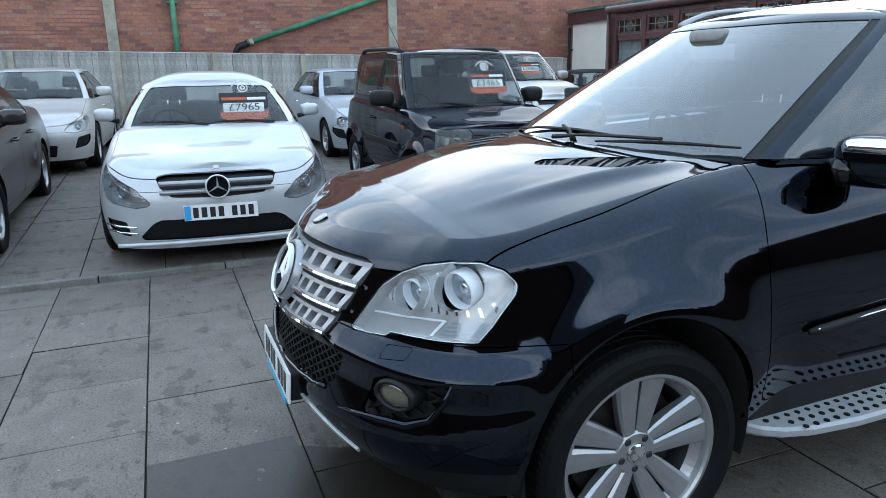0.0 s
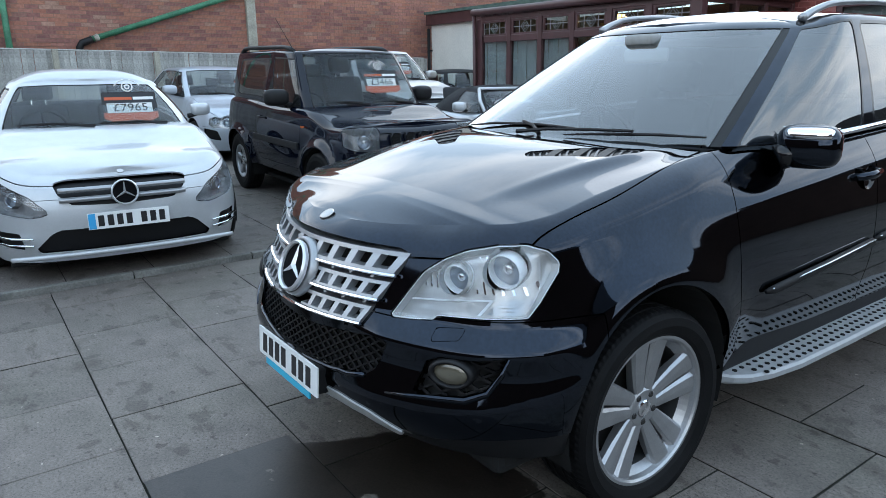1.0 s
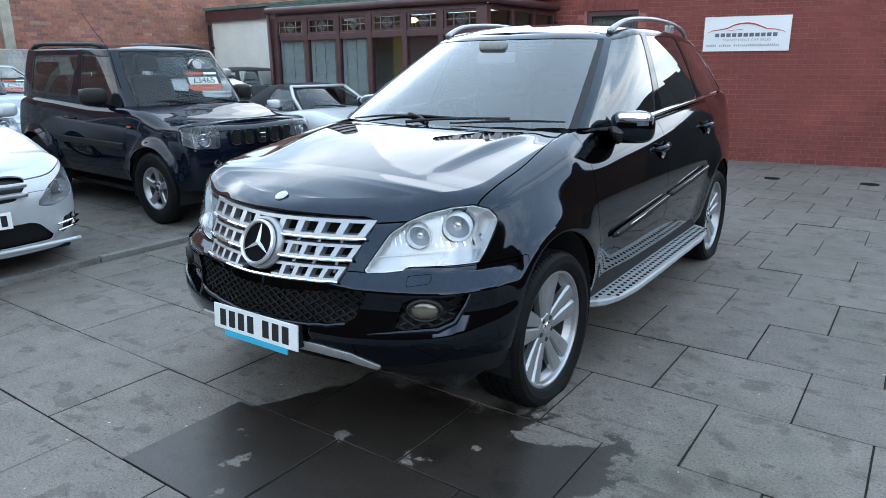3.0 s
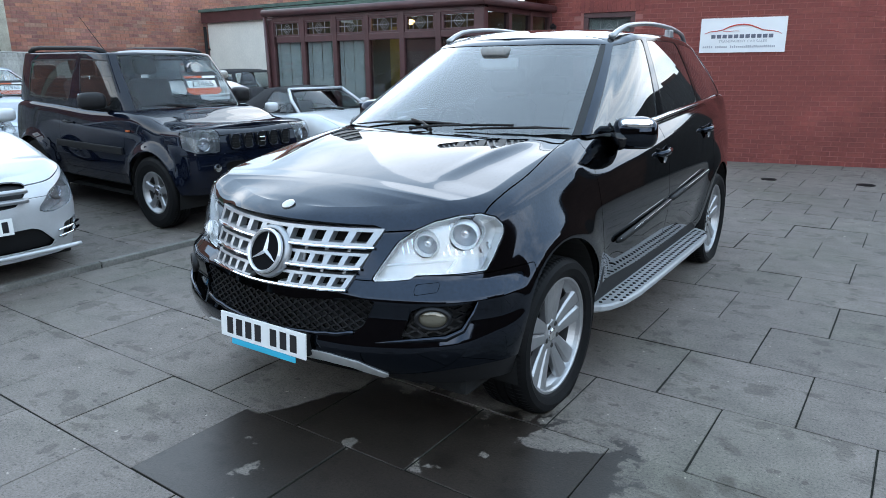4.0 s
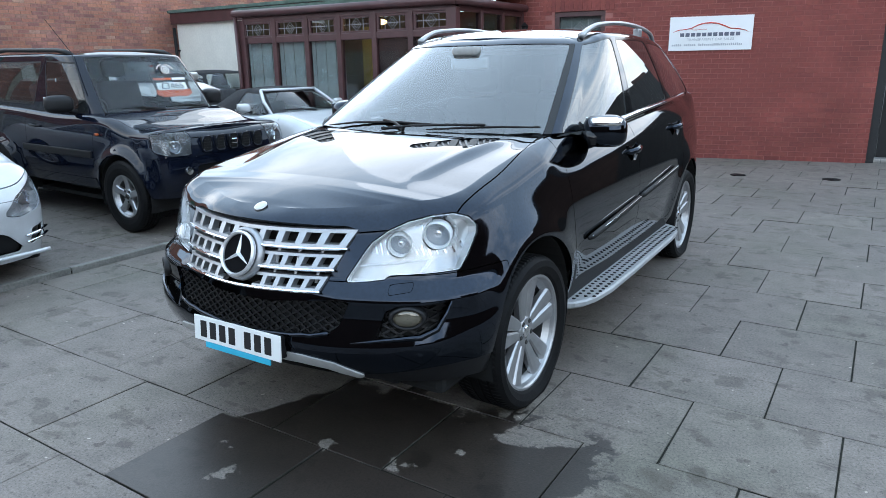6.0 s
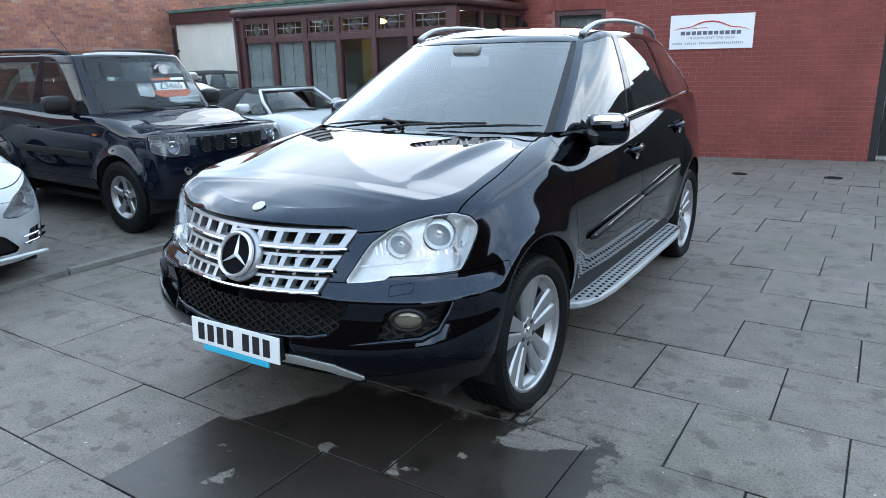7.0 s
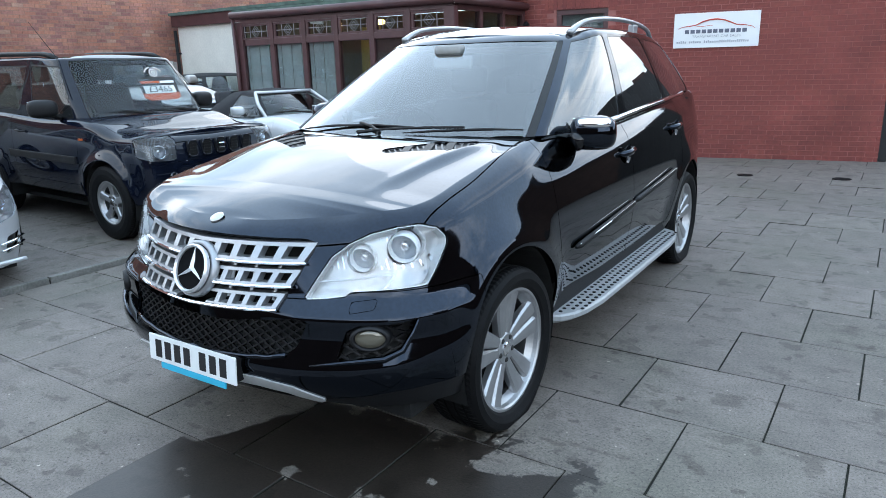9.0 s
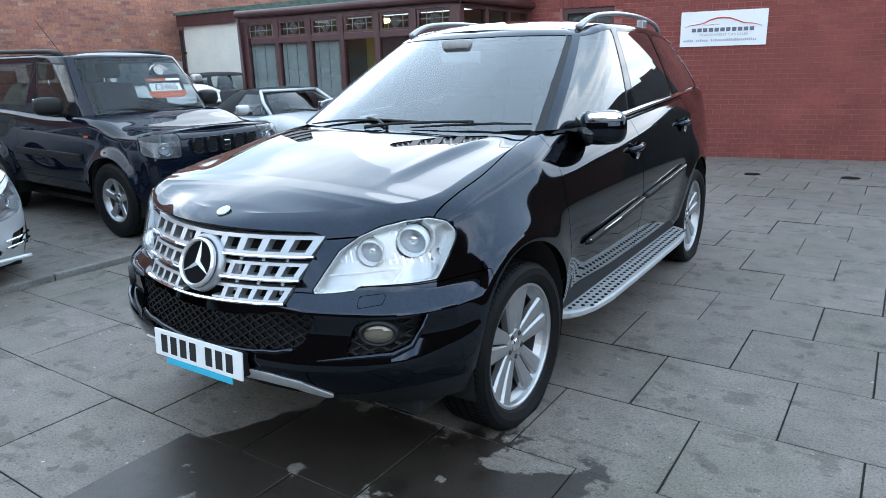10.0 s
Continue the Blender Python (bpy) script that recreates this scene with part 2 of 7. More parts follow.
M["asphalt"] = material("asphalt", (0.05, 0.05, 0.05), 0.85, noise_scale=3, noise_amount=0.25, fine=0.3, bump=0.4, bump_scale=120)
bm = bmesh.new()
bmesh.ops.create_grid(bm, x_segments=2, y_segments=2, size=600)
bmesh.ops.translate(bm, verts=bm.verts, vec=(0, 0, -0.09))
tagged(link("ground", bm, M["asphalt"]), "grey ground running out under the paved yard", "ground", kind="structure")


def slab_material():
    m = material("paving_slab", (0.146, 0.125, 0.110), 0.72, noise_scale=6.0, noise_amount=0.16, fine=0.24, bump=0.14, bump_scale=110, per_object=0.11, coords="Object")
    n, l = m.node_tree.nodes, m.node_tree.links
    b = n["Principled BSDF"]
    geo = n.new("ShaderNodeNewGeometry")
    for node in list(n):
        if node.bl_idname == "ShaderNodeTexNoise":
            l.new(geo.outputs["Position"], node.inputs["Vector"])
    base = b.inputs["Base Color"].links[0].from_socket
    # dark blotches of lichen and old spills
    t = n.new("ShaderNodeTexNoise")
    t.inputs["Scale"].default_value, t.inputs["Detail"].default_value, t.inputs["Roughness"].default_value = 1.7, 6.0, 0.62
    l.new(geo.outputs["Position"], t.inputs["Vector"])
    r = n.new("ShaderNodeValToRGB")
    r.color_ramp.elements[0].position, r.color_ramp.elements[1].position = 0.60, 0.68
    l.new(t.outputs["Fac"], r.inputs["Fac"])
    mx = n.new("ShaderNodeMixRGB")
    mx.blend_type = "MULTIPLY"
    mx.inputs["Color2"].default_value = (0.62, 0.60, 0.57, 1)
    l.new(r.outputs["Color"], mx.inputs["Fac"]), l.new(base, mx.inputs["Color1"])
    # small smudges, pale bird lime and green film
    for scale, lo, hi, shade, detail in ((5.0, 0.60, 0.645, (0.66, 0.65, 0.63), 9.0), (11.0, 0.655, 0.685, (0.58, 0.56, 0.54), 8.0), (150.0, 0.58, 0.68, (0.52, 0.52, 0.52), 2.0), (260.0, 0.60, 0.70, (1.35, 1.35, 1.35), 2.0), (60.0, 0.62, 0.66, (0.66, 0.65, 0.63), 4.0), (42.0, 0.705, 0.725, (0.35, 0.34, 0.32), 2.0), (23.0, 0.765, 0.78, (2.4, 2.4, 2.3), 1.0), (0.9, 0.45, 0.75, (0.80, 0.86, 0.78), 4.0)):
        ts, rs, ms = n.new("ShaderNodeTexNoise"), n.new("ShaderNodeMapRange"), n.new("ShaderNodeMixRGB")
        ts.inputs["Scale"].default_value, ts.inputs["Detail"].default_value = scale, detail
        rs.inputs["From Min"].default_value, rs.inputs["From Max"].default_value = lo, hi
        ms.blend_type = "MULTIPLY"
        ms.inputs["Color2"].default_value = (*shade, 1)
        l.new(geo.outputs["Position"], ts.inputs["Vector"]), l.new(ts.outputs["Fac"], rs.inputs["Value"])
        l.new(rs.outputs[0], ms.inputs["Fac"]), l.new(mx.outputs[0], ms.inputs["Color1"])
        mx = ms
    sm, st, sr, sx = n.new("ShaderNodeMapping"), n.new("ShaderNodeTexNoise"), n.new("ShaderNodeMapRange"), n.new("ShaderNodeMixRGB")
    sm.inputs["Scale"].default_value = (2.4, 7.5, 1.0)
    st.inputs["Scale"].default_value, st.inputs["Detail"].default_value, st.inputs["Roughness"].default_value = 1.0, 9.0, 0.68
    sr.inputs["From Min"].default_value, sr.inputs["From Max"].default_value = 0.575, 0.635
    sx.blend_type = "MULTIPLY"
    sx.inputs["Color2"].default_value = (0.64, 0.62, 0.59, 1)
    l.new(geo.outputs["Position"], sm.inputs["Vector"]), l.new(sm.outputs["Vector"], st.inputs["Vector"]), l.new(st.outputs["Fac"], sr.inputs["Value"])
    l.new(sr.outputs[0], sx.inputs["Fac"]), l.new(mx.outputs[0], sx.inputs["Color1"])
    mx = sx
    # slabs soaked by water dripping from the car's nose; the damp creeps over the next row
    def node(op, *ins):
        q = n.new("ShaderNodeMath")
        q.operation = op
        for k, v in enumerate(ins):
            if isinstance(v, (int, float)):
                q.inputs[k].default_value = v
            else:
                l.new(v, q.inputs[k])
        return q.outputs[0]

    def ramp(v, lo, hi):
        q = n.new("ShaderNodeMapRange")
        q.inputs["From Min"].default_value, q.inputs["From Max"].default_value = lo, hi
        l.new(v, q.inputs["Value"])
        return q.outputs[0]
    xyz = n.new("ShaderNodeSeparateXYZ")
    l.new(geo.outputs["Position"], xyz.inputs[0])
    t2 = n.new("ShaderNodeTexNoise")
    t2.inputs["Scale"].default_value, t2.inputs["Detail"].default_value, t2.inputs["Roughness"].default_value = 3.2, 7.0, 0.6
    l.new(geo.outputs["Position"], t2.inputs["Vector"])
    ragged = node("MULTIPLY", node("SUBTRACT", t2.outputs["Fac"], 0.5), 0.95)
    creep = node("MINIMUM", node("MAXIMUM", node("MULTIPLY", node("ADD", xyz.outputs["X"], 0.17), 2.4), 0.0), 0.58)
    upper = ramp(node("ADD", node("SUBTRACT", node("ADD", creep, -0.85), xyz.outputs["Y"]), node("MULTIPLY", ragged, node("ADD", node("MULTIPLY", creep, 2.2), 0.12))), 0.0, 0.02)
    left = ramp(xyz.outputs["X"], -0.264, -0.256)
    right = ramp(node("ADD", node("SUBTRACT", 1.42, xyz.outputs["X"]), ragged), 0.0, 0.03)
    near = ramp(xyz.outputs["Y"], -1.459, -1.453)
    fleck = node("SUBTRACT", 1.0, ramp(t2.outputs["Fac"], 0.625, 0.64))
    wet_value = node("MULTIPLY", node("MULTIPLY", node("MULTIPLY", upper, left), node("MULTIPLY", right, near)), fleck)
    wet = n.new("ShaderNodeMapRange")
    l.new(wet_value, wet.inputs["Value"])
    mw = n.new("ShaderNodeMixRGB")
    mw.blend_type = "MULTIPLY"
    mw.inputs["Color2"].default_value = (0.175, 0.155, 0.145, 1)
    l.new(wet.outputs[0], mw.inputs["Fac"]), l.new(mx.outputs[0], mw.inputs["Color1"])
    l.new(mw.outputs[0], b.inputs["Base Color"])
    ro = n.new("ShaderNodeMapRange")
    ro.inputs["To Min"].default_value, ro.inputs["To Max"].default_value = 0.66, 0.38
    l.new(wet.outputs[0], ro.inputs["Value"])
    l.new(ro.outputs[0], b.inputs["Roughness"])
    return m


M["slab"] = slab_material()
M["joint"] = material("joint_dirt", (0.011, 0.012, 0.007), 0.9, noise_scale=5, noise_amount=0.5, fine=0.4, bump=0.5)

PITCH, ROW0, COL0, GAP = 0.606, -1.455, -0.258, 0.0062
YARD_X, YARD_Y = (-3.02, 9.0), (-9.0, 9.9)
pavement = link("pavement", box(YARD_X[0], YARD_X[1], YARD_Y[0], YARD_Y[1], -0.085, -0.009), M["joint"])
tagged(pavement, "grey concrete flagstones with mossy joints and damp stains", "pavement", kind="structure")
bm = bmesh.new()
bmesh.ops.create_grid(bm, x_segments=12, y_segments=28, size=0.5)
for v in bm.verts:
    x, y = -8.8 + v.co.x * 11.4, 2.0 + v.co.y * 28.0
    v.co = Vector((x, y, rise(x, y) - 0.014))
bmesh.ops.solidify(bm, geom=list(bm.faces), thickness=0.06)
parking = link("parking_pavement", bm, M["joint"])
tagged(parking, "weathered grey flagstones of the parking bays", "pavement", kind="structure")
kerb = thing("kerb", "low worn concrete edging along the parking bays", "kerb", kind="structure")
M["kerb"] = material("kerb_concrete", (0.17, 0.165, 0.15), 0.85, noise_scale=5, noise_amount=0.3, fine=0.2, bump=0.5, bump_scale=80)
for k in range(14):
    y = -7.3 + k * 0.915
    part("edging", box(-3.15, -3.09, y + 0.005, y + 0.91, -0.08, 0.047, 0.008), M["kerb"], kerb)


def make_slab(name, size_x, size_y, seed):
    rng = random.Random(seed)
    b = bmesh.new()
    hx, hy = size_x / 2, size_y / 2
    c = [Vector((sx * hx + rng.uniform(-.002, .002), sy * hy + rng.uniform(-.002, .002), 0)) for sx, sy in ((-1, -1), (1, -1), (1, 1), (-1, 1))]
    top = [b.verts.new((v.x * 0.995, v.y * 0.995, 0.0)) for v in c]
    mid = [b.verts.new((v.x, v.y, -0.003)) for v in c]
    low = [b.verts.new((v.x, v.y, -0.045)) for v in c]
    b.faces.new(top)
    for p, q in ((top, mid), (mid, low)):
        for k in range(4):
            b.faces.new((p[k], q[k], q[(k + 1) % 4], p[(k + 1) % 4]))
    bmesh.ops.recalc_face_normals(b, faces=b.faces)
    me = bpy.data.meshes.new(name)
    b.to_mesh(me)
    b.free()
    me.materials.append(M["slab"])
    me.materials.append(M["joint"])
    me.polygons.foreach_set("material_index", [0] + [0] * 4 + [1] * 4)
    return me


def lay_slabs():
    rng = random.Random(5)
    mesh = [make_slab("slab", PITCH - GAP - 0.001, PITCH - GAP, k) for k in range(4)]
    near, far, cut = [], [], []
    for r in range(-13, 19):
        y = ROW0 + (r + 0.5) * PITCH
        shift = COL0 + (0.0 if r % 2 == 0 else PITCH / 2)
        if y > 9.9:
            continue
        for c in range(-6, 16):
            x = shift + (c + 0.5) * PITCH
            x += 0.015 * max(0.0, x) - 0.005 * min(0.0, x)
            if x + PITCH / 2 < YARD_X[0]:
                continue
            if x - PITCH / 2 < YARD_X[0] - 0.07:
                cut.append((YARD_X[0] - 0.06, x + PITCH / 2 - GAP / 2, y))
                continue
            spot = (x, y, rng.uniform(-.003, .002), rng.uniform(-.004, .004))
            (near if -3.2 < y < 7.2 and -3.2 < x < 4.6 else far).append(spot)
    near.sort(key=lambda s: (s[0] - 0.8) ** 2 + (s[1] - 1.4) ** 2)
    near, far = near[:300], near[300:] + far
    for x, y, z, a in near:
        ob = new("slab", mesh[rng.randrange(4)])
        ob.parent = pavement
        ob.matrix_basis = pose(x, y, z, math.degrees(a) * 0.6, math.degrees(a) * 0.4, 0) @ Matrix.Diagonal((1.0152 if x > 0 else 1.0, 1, 1, 1))
    vs, fs = [], []
    for x, y, z, a in far:
        add_piece(vs, fs, x, y, z, (PITCH - GAP) * (1.0152 if x > 0 else 1.0), PITCH - GAP)
    for x0, x1, y in cut:
        add_piece(vs, fs, (x0 + x1) / 2, y, 0.0, x1 - x0, PITCH - GAP)
    flat = mesh_of("far_slabs", vs, fs, M["slab"], pavement)
    dirty_sides(flat)
    flat["kind"] = "stuff"
    # the parking bays
    vs, fs, spots = [], [], []
    for r in range(-14, 26):
        y = -0.73 + (r + 0.5) * PITCH
        for c in range(16):
            x = -3.16 - (c + 0.5 + (0.5 if r % 2 else 0.0)) * PITCH
            spots.append((x, y, rise(x, y) + rng.uniform(-.004, .003)))
    spots.sort(key=lambda s: (s[0] + 4) ** 2 + (s[1] + 0.5) ** 2)
    for x, y, z in spots[:160]:
        ob = new("slab", mesh[rng.randrange(4)])
        ob.parent = parking
        ob.matrix_basis = pose(x, y, z, 0, math.degrees(math.atan(slope(y))), 0)
    for x, y, z in spots[160:]:
        add_piece(vs, fs, x, y, z, PITCH - GAP, PITCH - GAP, slope(y))
    for r in range(-14, 26):
        if r % 2:
            yy = -0.73 + (r + 0.5) * PITCH
            add_piece(vs, fs, -3.16 - PITCH / 4, yy, rise(-3.31, yy), PITCH / 2 - GAP, PITCH - GAP, slope(yy))
    flat = mesh_of("far_slabs", vs, fs, M["slab"], parking)
    dirty_sides(flat)
    flat["kind"] = "stuff"


def dirty_sides(ob):
    ob.data.materials.append(M["joint"])
    ob.data.polygons.foreach_set("material_index", [1 if k % 9 > 4 else 0 for k in range(len(ob.data.polygons))])


def add_piece(vs, fs, x, y, z, sx, sy, slope=0.0):
    b = len(vs)
    for k, dz in ((0.995, 0.0), (1.0, -0.003), (1.0, -0.045)):
        for ax, ay in ((-1, -1), (1, -1), (1, 1), (-1, 1)):
            vs.append((x + ax * sx / 2 * k, y + ay * sy / 2 * k, z + dz - slope * ax * sx / 2))
    fs.append((b, b + 1, b + 2, b + 3))
    for o in (0, 4):
        for k in range(4):
            j = (k + 1) % 4
            fs.append((b + o + k, b + o + 4 + k, b + o + 4 + j, b + o + j))


def mesh_of(name, vs, fs, mat, parent=None, smooth=False):
    me = bpy.data.meshes.new(name)
    me.from_pydata(vs, [], fs)
    me.materials.append(mat)
    if smooth:
        me.polygons.foreach_set("use_smooth", [True] * len(me.polygons))
    ob = new(name, me)
    if parent:
        ob.parent = parent
    return ob


# ---- walls ----
def brick_material(name, color, vary, soot=0.0):
    m = material(name, color, 0.85, noise_scale=1.4, noise_amount=0.26, fine=0.2, bump=0.5, bump_scale=60)
    n, l = m.node_tree.nodes, m.node_tree.links
    geo, oi, ad, fr = n.new("ShaderNodeNewGeometry"), n.new("ShaderNodeObjectInfo"), n.new("ShaderNodeMath"), n.new("ShaderNodeMath")
    l.new(geo.outputs["Random Per Island"], ad.inputs[0]), l.new(oi.outputs["Random"], ad.inputs[1])
    fr.operation = "FRACT"
    l.new(ad.outputs[0], fr.inputs[0])
    ramp = n.new("ShaderNodeValToRGB")
    while len(ramp.color_ramp.elements) < len(vary):
        ramp.color_ramp.elements.new(0.5)
    for e, (p, c) in zip(ramp.color_ramp.elements, vary):
        e.position, e.color = p, (*c, 1)
    l.new(fr.outputs[0], ramp.inputs["Fac"])
    hue = next(x for x in n if x.bl_idname == "ShaderNodeHueSaturation")
    l.new(ramp.outputs["Color"], hue.inputs["Color"])
    return m


M["old_brick"] = brick_material("old_brick", (0.3, 0.12, 0.08), [(0.0, (0.32, 0.130, 0.092)), (0.25, (0.37, 0.165, 0.108)), (0.5, (0.35, 0.158, 0.120)), (0.75, (0.26, 0.118, 0.098)), (0.9, (0.22, 0.102, 0.088)), (0.965, (0.36, 0.21, 0.155))])
M["red_brick"] = brick_material("red_brick", (0.25, 0.05, 0.04), [(0.0, (0.190, 0.044, 0.037)), (0.35, (0.212, 0.049, 0.040)), (0.7, (0.182, 0.042, 0.036)), (0.92, (0.228, 0.058, 0.046))])
M["mortar"] = material("mortar", (0.25, 0.155, 0.118), 0.95, noise_scale=6, noise_amount=0.2, bump=0.3)
M["red_mortar"] = material("red_mortar", (0.33, 0.130, 0.112), 0.95, noise_scale=6, noise_amount=0.2, bump=0.3)
M["fence"] = material("weathered_board", (0.38, 0.375, 0.35), 0.9, noise_scale=4, noise_amount=0.3, fine=0.25, bump=0.5, bump_scale=60, per_object=0.18)
M["post"] = material("concrete_post", (0.36, 0.34, 0.28), 0.9, noise_scale=5, noise_amount=0.2, fine=0.2, bump=0.4)
M["green"] = material("green_pipe", (0.05, 0.20, 0.11), 0.45, noise_scale=5, noise_amount=0.3, fine=0.2)
M["upvc"] = material("brown_frame", (0.072, 0.030, 0.031), 0.4, noise_scale=5, noise_amount=0.2)
M["render_white"] = material("white_render", (0.70, 0.68, 0.62), 0.85, noise_scale=2, noise_amount=0.06, fine=0.05, bump=0.2)
M["felt"] = material("roof_felt", (0.08, 0.12, 0.10), 0.9, noise_scale=6, noise_amount=0.3, bump=0.5)
M["curtain"] = material("blind_cloth", (0.52, 0.53, 0.53), 0.9, noise_scale=10, noise_amount=0.1)
M["room"] = material("room_wall", (0.30, 0.24, 0.13), 0.8, noise_scale=3, noise_amount=0.1)
M["lead"] = material("lead_came", (0.30, 0.30, 0.30), 0.4, 0.6)
M["lamp_warm"] = bpy.data.materials.new("lit_lamp")
M["yellow_wall"] = material("yellow_wall", (0.72, 0.56, 0.14), 0.7, noise_scale=4, noise_amount=0.08)
M["lamp_warm"].use_nodes = True
M["lamp_warm"].node_tree.nodes["Principled BSDF"].inputs["Emission Color"].default_value = (1.0, 0.62, 0.25, 1)
M["lamp_warm"].node_tree.nodes["Principled BSDF"].inputs["Emission Strength"].default_value = 14.0


def frame_pose(x, y, angle, z=0.0):
    """A wall's own axes: x along it, y into it, z up."""
    return pose(x, y, z, 0, 0, angle)


def brick_wall(name, label, mat, mortar, at, length, z0, z1, thick, holes=(), pieces=300, focus=(0, 0), seed=1):
    rng = random.Random(seed)
    wall = new(name)
    wall.matrix_basis = at
    tagged(wall, label, "wall", kind="structure")
    # the core, with its openings left free
    xs = sorted({0.0, length, *(h[0] for h in holes), *(h[1] for h in holes)})
    zs = sorted({z0, z1, *(h[2] for h in holes), *(h[3] for h in holes)})
    core = bmesh.new()
    for xa, xb in zip(xs, xs[1:]):
        for za, zb in zip(zs, zs[1:]):
            if not any(h[0] - 1e-6 <= xa and xb <= h[1] + 1e-6 and h[2] - 1e-6 <= za and zb <= h[3] + 1e-6 for h in holes):
                box(xa, xb, 0.006, thick, za, zb, bm=core)
    part("mortar_core", core, mortar, wall)
    spots = []
    row, z = 0, z0
    while z + 0.065 <= z1 + 0.01:
        x = -0.1125 if row % 2 else 0.0
        while x < length:
            a, b = max(0.0, x), min(length, x + 0.215)
            if b - a > 0.04 and not any(a < h[1] and b > h[0] and z < h[3] and z + 0.065 > h[2] for h in holes):
                spots.append((a, b, z, rng.uniform(-.002, .002)))
            x += 0.225
        z += 0.075
        row += 1
    spots.sort(key=lambda s: ((s[0] + s[1]) / 2 - focus[0]) ** 2 + (s[2] - focus[1]) ** 2)
    full = bmesh.new()
    box(0, 0.215, 0, 0.05, 0, 0.065, bm=full)
    me = bpy.data.meshes.new("brick")
    full.to_mesh(me)
    full.free()
    me.materials.append(mat)
    made, vs, fs = 0, [], []
    for a, b, zz, d in spots:
        if made < pieces and b - a > 0.2:
            ob = new("brick", me)
            ob.parent = wall
            ob.location = (a, d, zz)
            made += 1
        else:
            i = len(vs)
            vs += [(a, d, zz), (b, d, zz), (b, d, zz + .065), (a, d, zz + .065), (a, d + .05, zz), (b, d + .05, zz), (b, d + .05, zz + .065), (a, d + .05, zz + .065)]
            fs += [(i, i + 1, i + 2, i + 3), (i, i + 4, i + 5, i + 1), (i + 3, i + 2, i + 6, i + 7), (i, i + 3, i + 7, i + 4), (i + 1, i + 5, i + 6, i + 2)]
    rest = mesh_of("brickwork", vs, fs, mat, wall)
    rest["kind"] = "stuff"
    return wall


# the old wall behind the fence; its face looks along +x
WALL_X = -13.0
RED = frame_pose(-3.8, 8.35, 10.3)


def build_walls():
    brick_wall("wall_west", "long weathered red brick wall with pale patches", M["old_brick"], M["mortar"], frame_pose(WALL_X, -12.0, 90), 26.0, 0.2, 4.1, 0.3, pieces=300, focus=(14.5, 2.6), seed=3)
    brick_wall("wall_north", "smooth dark red brick wall with red mortar", M["red_brick"], M["red_mortar"], RED, 5.9, 0.0, 3.9, 0.3,
               holes=[(1.05, 1.9, 0.95, 2.37)], pieces=300, focus=(3.6, 1.6), seed=4)
    # window in the red wall
    win = thing("window_1", "brown framed window with leaded glass in the red wall", "window", kind="structure", at=RED)
    fr = bmesh.new()
    for x0, x1, z0, z1 in ((1.05, 1.9, 2.29, 2.37), (1.05, 1.9, 0.95, 1.03), (1.05, 1.13, 1.03, 2.29), (1.82, 1.9, 1.03, 2.29), (1.13, 1.82, 1.86, 1.92)):
        box(x0, x1, 0.03, 0.11, z0, z1, 0.006, fr)
    part("window_frame", fr, M["upvc"], win)
    for z0, z1 in ((1.03, 1.86), (1.92, 2.29)):
        part("pane", box(1.13, 1.82, 0.06, 0.075, z0, z1), M["window_glass"], win)
    part("blind", box(1.1, 1.86, 0.16, 0.17, 1.0, 2.32), M["curtain"], win)
    lead(win, 1.475, 2.1, 0.052)
    part("soldier_course", soldiers(0.85, 2.1, 2.375, 2.59), M["red_brick"], bpy.data.objects["wall_north"])
    # the dark gate that closes the yard past the wall's end
    gate = thing("yard_gate", "tall black boarded gate at the end of the red wall", "gate", at=frame_pose(2.0, 9.45, 10.3))
    for k in range(16):
        part("board", box(0.04 + k * 0.15, 0.183 + k * 0.15, 0.35, 0.38, 0.05, 2.9, 0.004), M["black_wood"], gate)
    part("rail", box(0.0, 2.5, 0.38, 0.43, 0.4, 0.52, 0.005), M["black_wood"], gate)
    part("rail", box(0.0, 2.5, 0.38, 0.43, 2.2, 2.32, 0.005), M["black_wood"], gate)
    part("gate_post", box(0.0, 0.11, 0.0, 0.33, 0.0, 3.0, 0.008), M["black_wood"], gate)
    # concrete pillars on the old wall
    for y in (-1.93, 3.85):
        tagged(link("wall_pillar", box(WALL_X - 0.01, WALL_X + 0.09, y - 0.1, y + 0.1, 0.2, 4.1, 0.006), M["post"]), "grey concrete pillar against the old brick wall", "pillar", kind="structure")
    # rain pipes
    pipe = thing("drain_pipe", "green painted vertical drain pipe on the brick wall", "pipe")
    part("pipe", tube([(WALL_X + 0.1, -0.77, 0.3), (WALL_X + 0.1, -0.77, 4.0)], 0.055, 12), M["green"], pipe, smooth=True)
    part("bracket", box(WALL_X, WALL_X + 0.13, -0.87, -0.67, 2.9, 2.94, 0.004), M["green"], pipe)
    pipe = thing("drain_pipe", "green sloping drain pipe with a black elbow", "pipe")
    part("pipe", tube([(WALL_X + 0.12, 0.6, 2.13), (WALL_X + 0.12, 3.5, 3.08), (WALL_X + 0.12, 6.1, 3.93)], 0.055, 12), M["green"], pipe, smooth=True)
    part("elbow", tube([(WALL_X + 0.12, 0.38, 1.7), (WALL_X + 0.12, 0.38, 1.98), (WALL_X + 0.12, 0.43, 2.06), (WALL_X + 0.12, 0.62, 2.135)], 0.068, 12), M["plastic"], pipe, smooth=True)
    part("collar", tube([(WALL_X + 0.12, 0.66, 2.15), (WALL_X + 0.12, 0.74, 2.177)], 0.066, 12), M["post"], pipe, smooth=True)
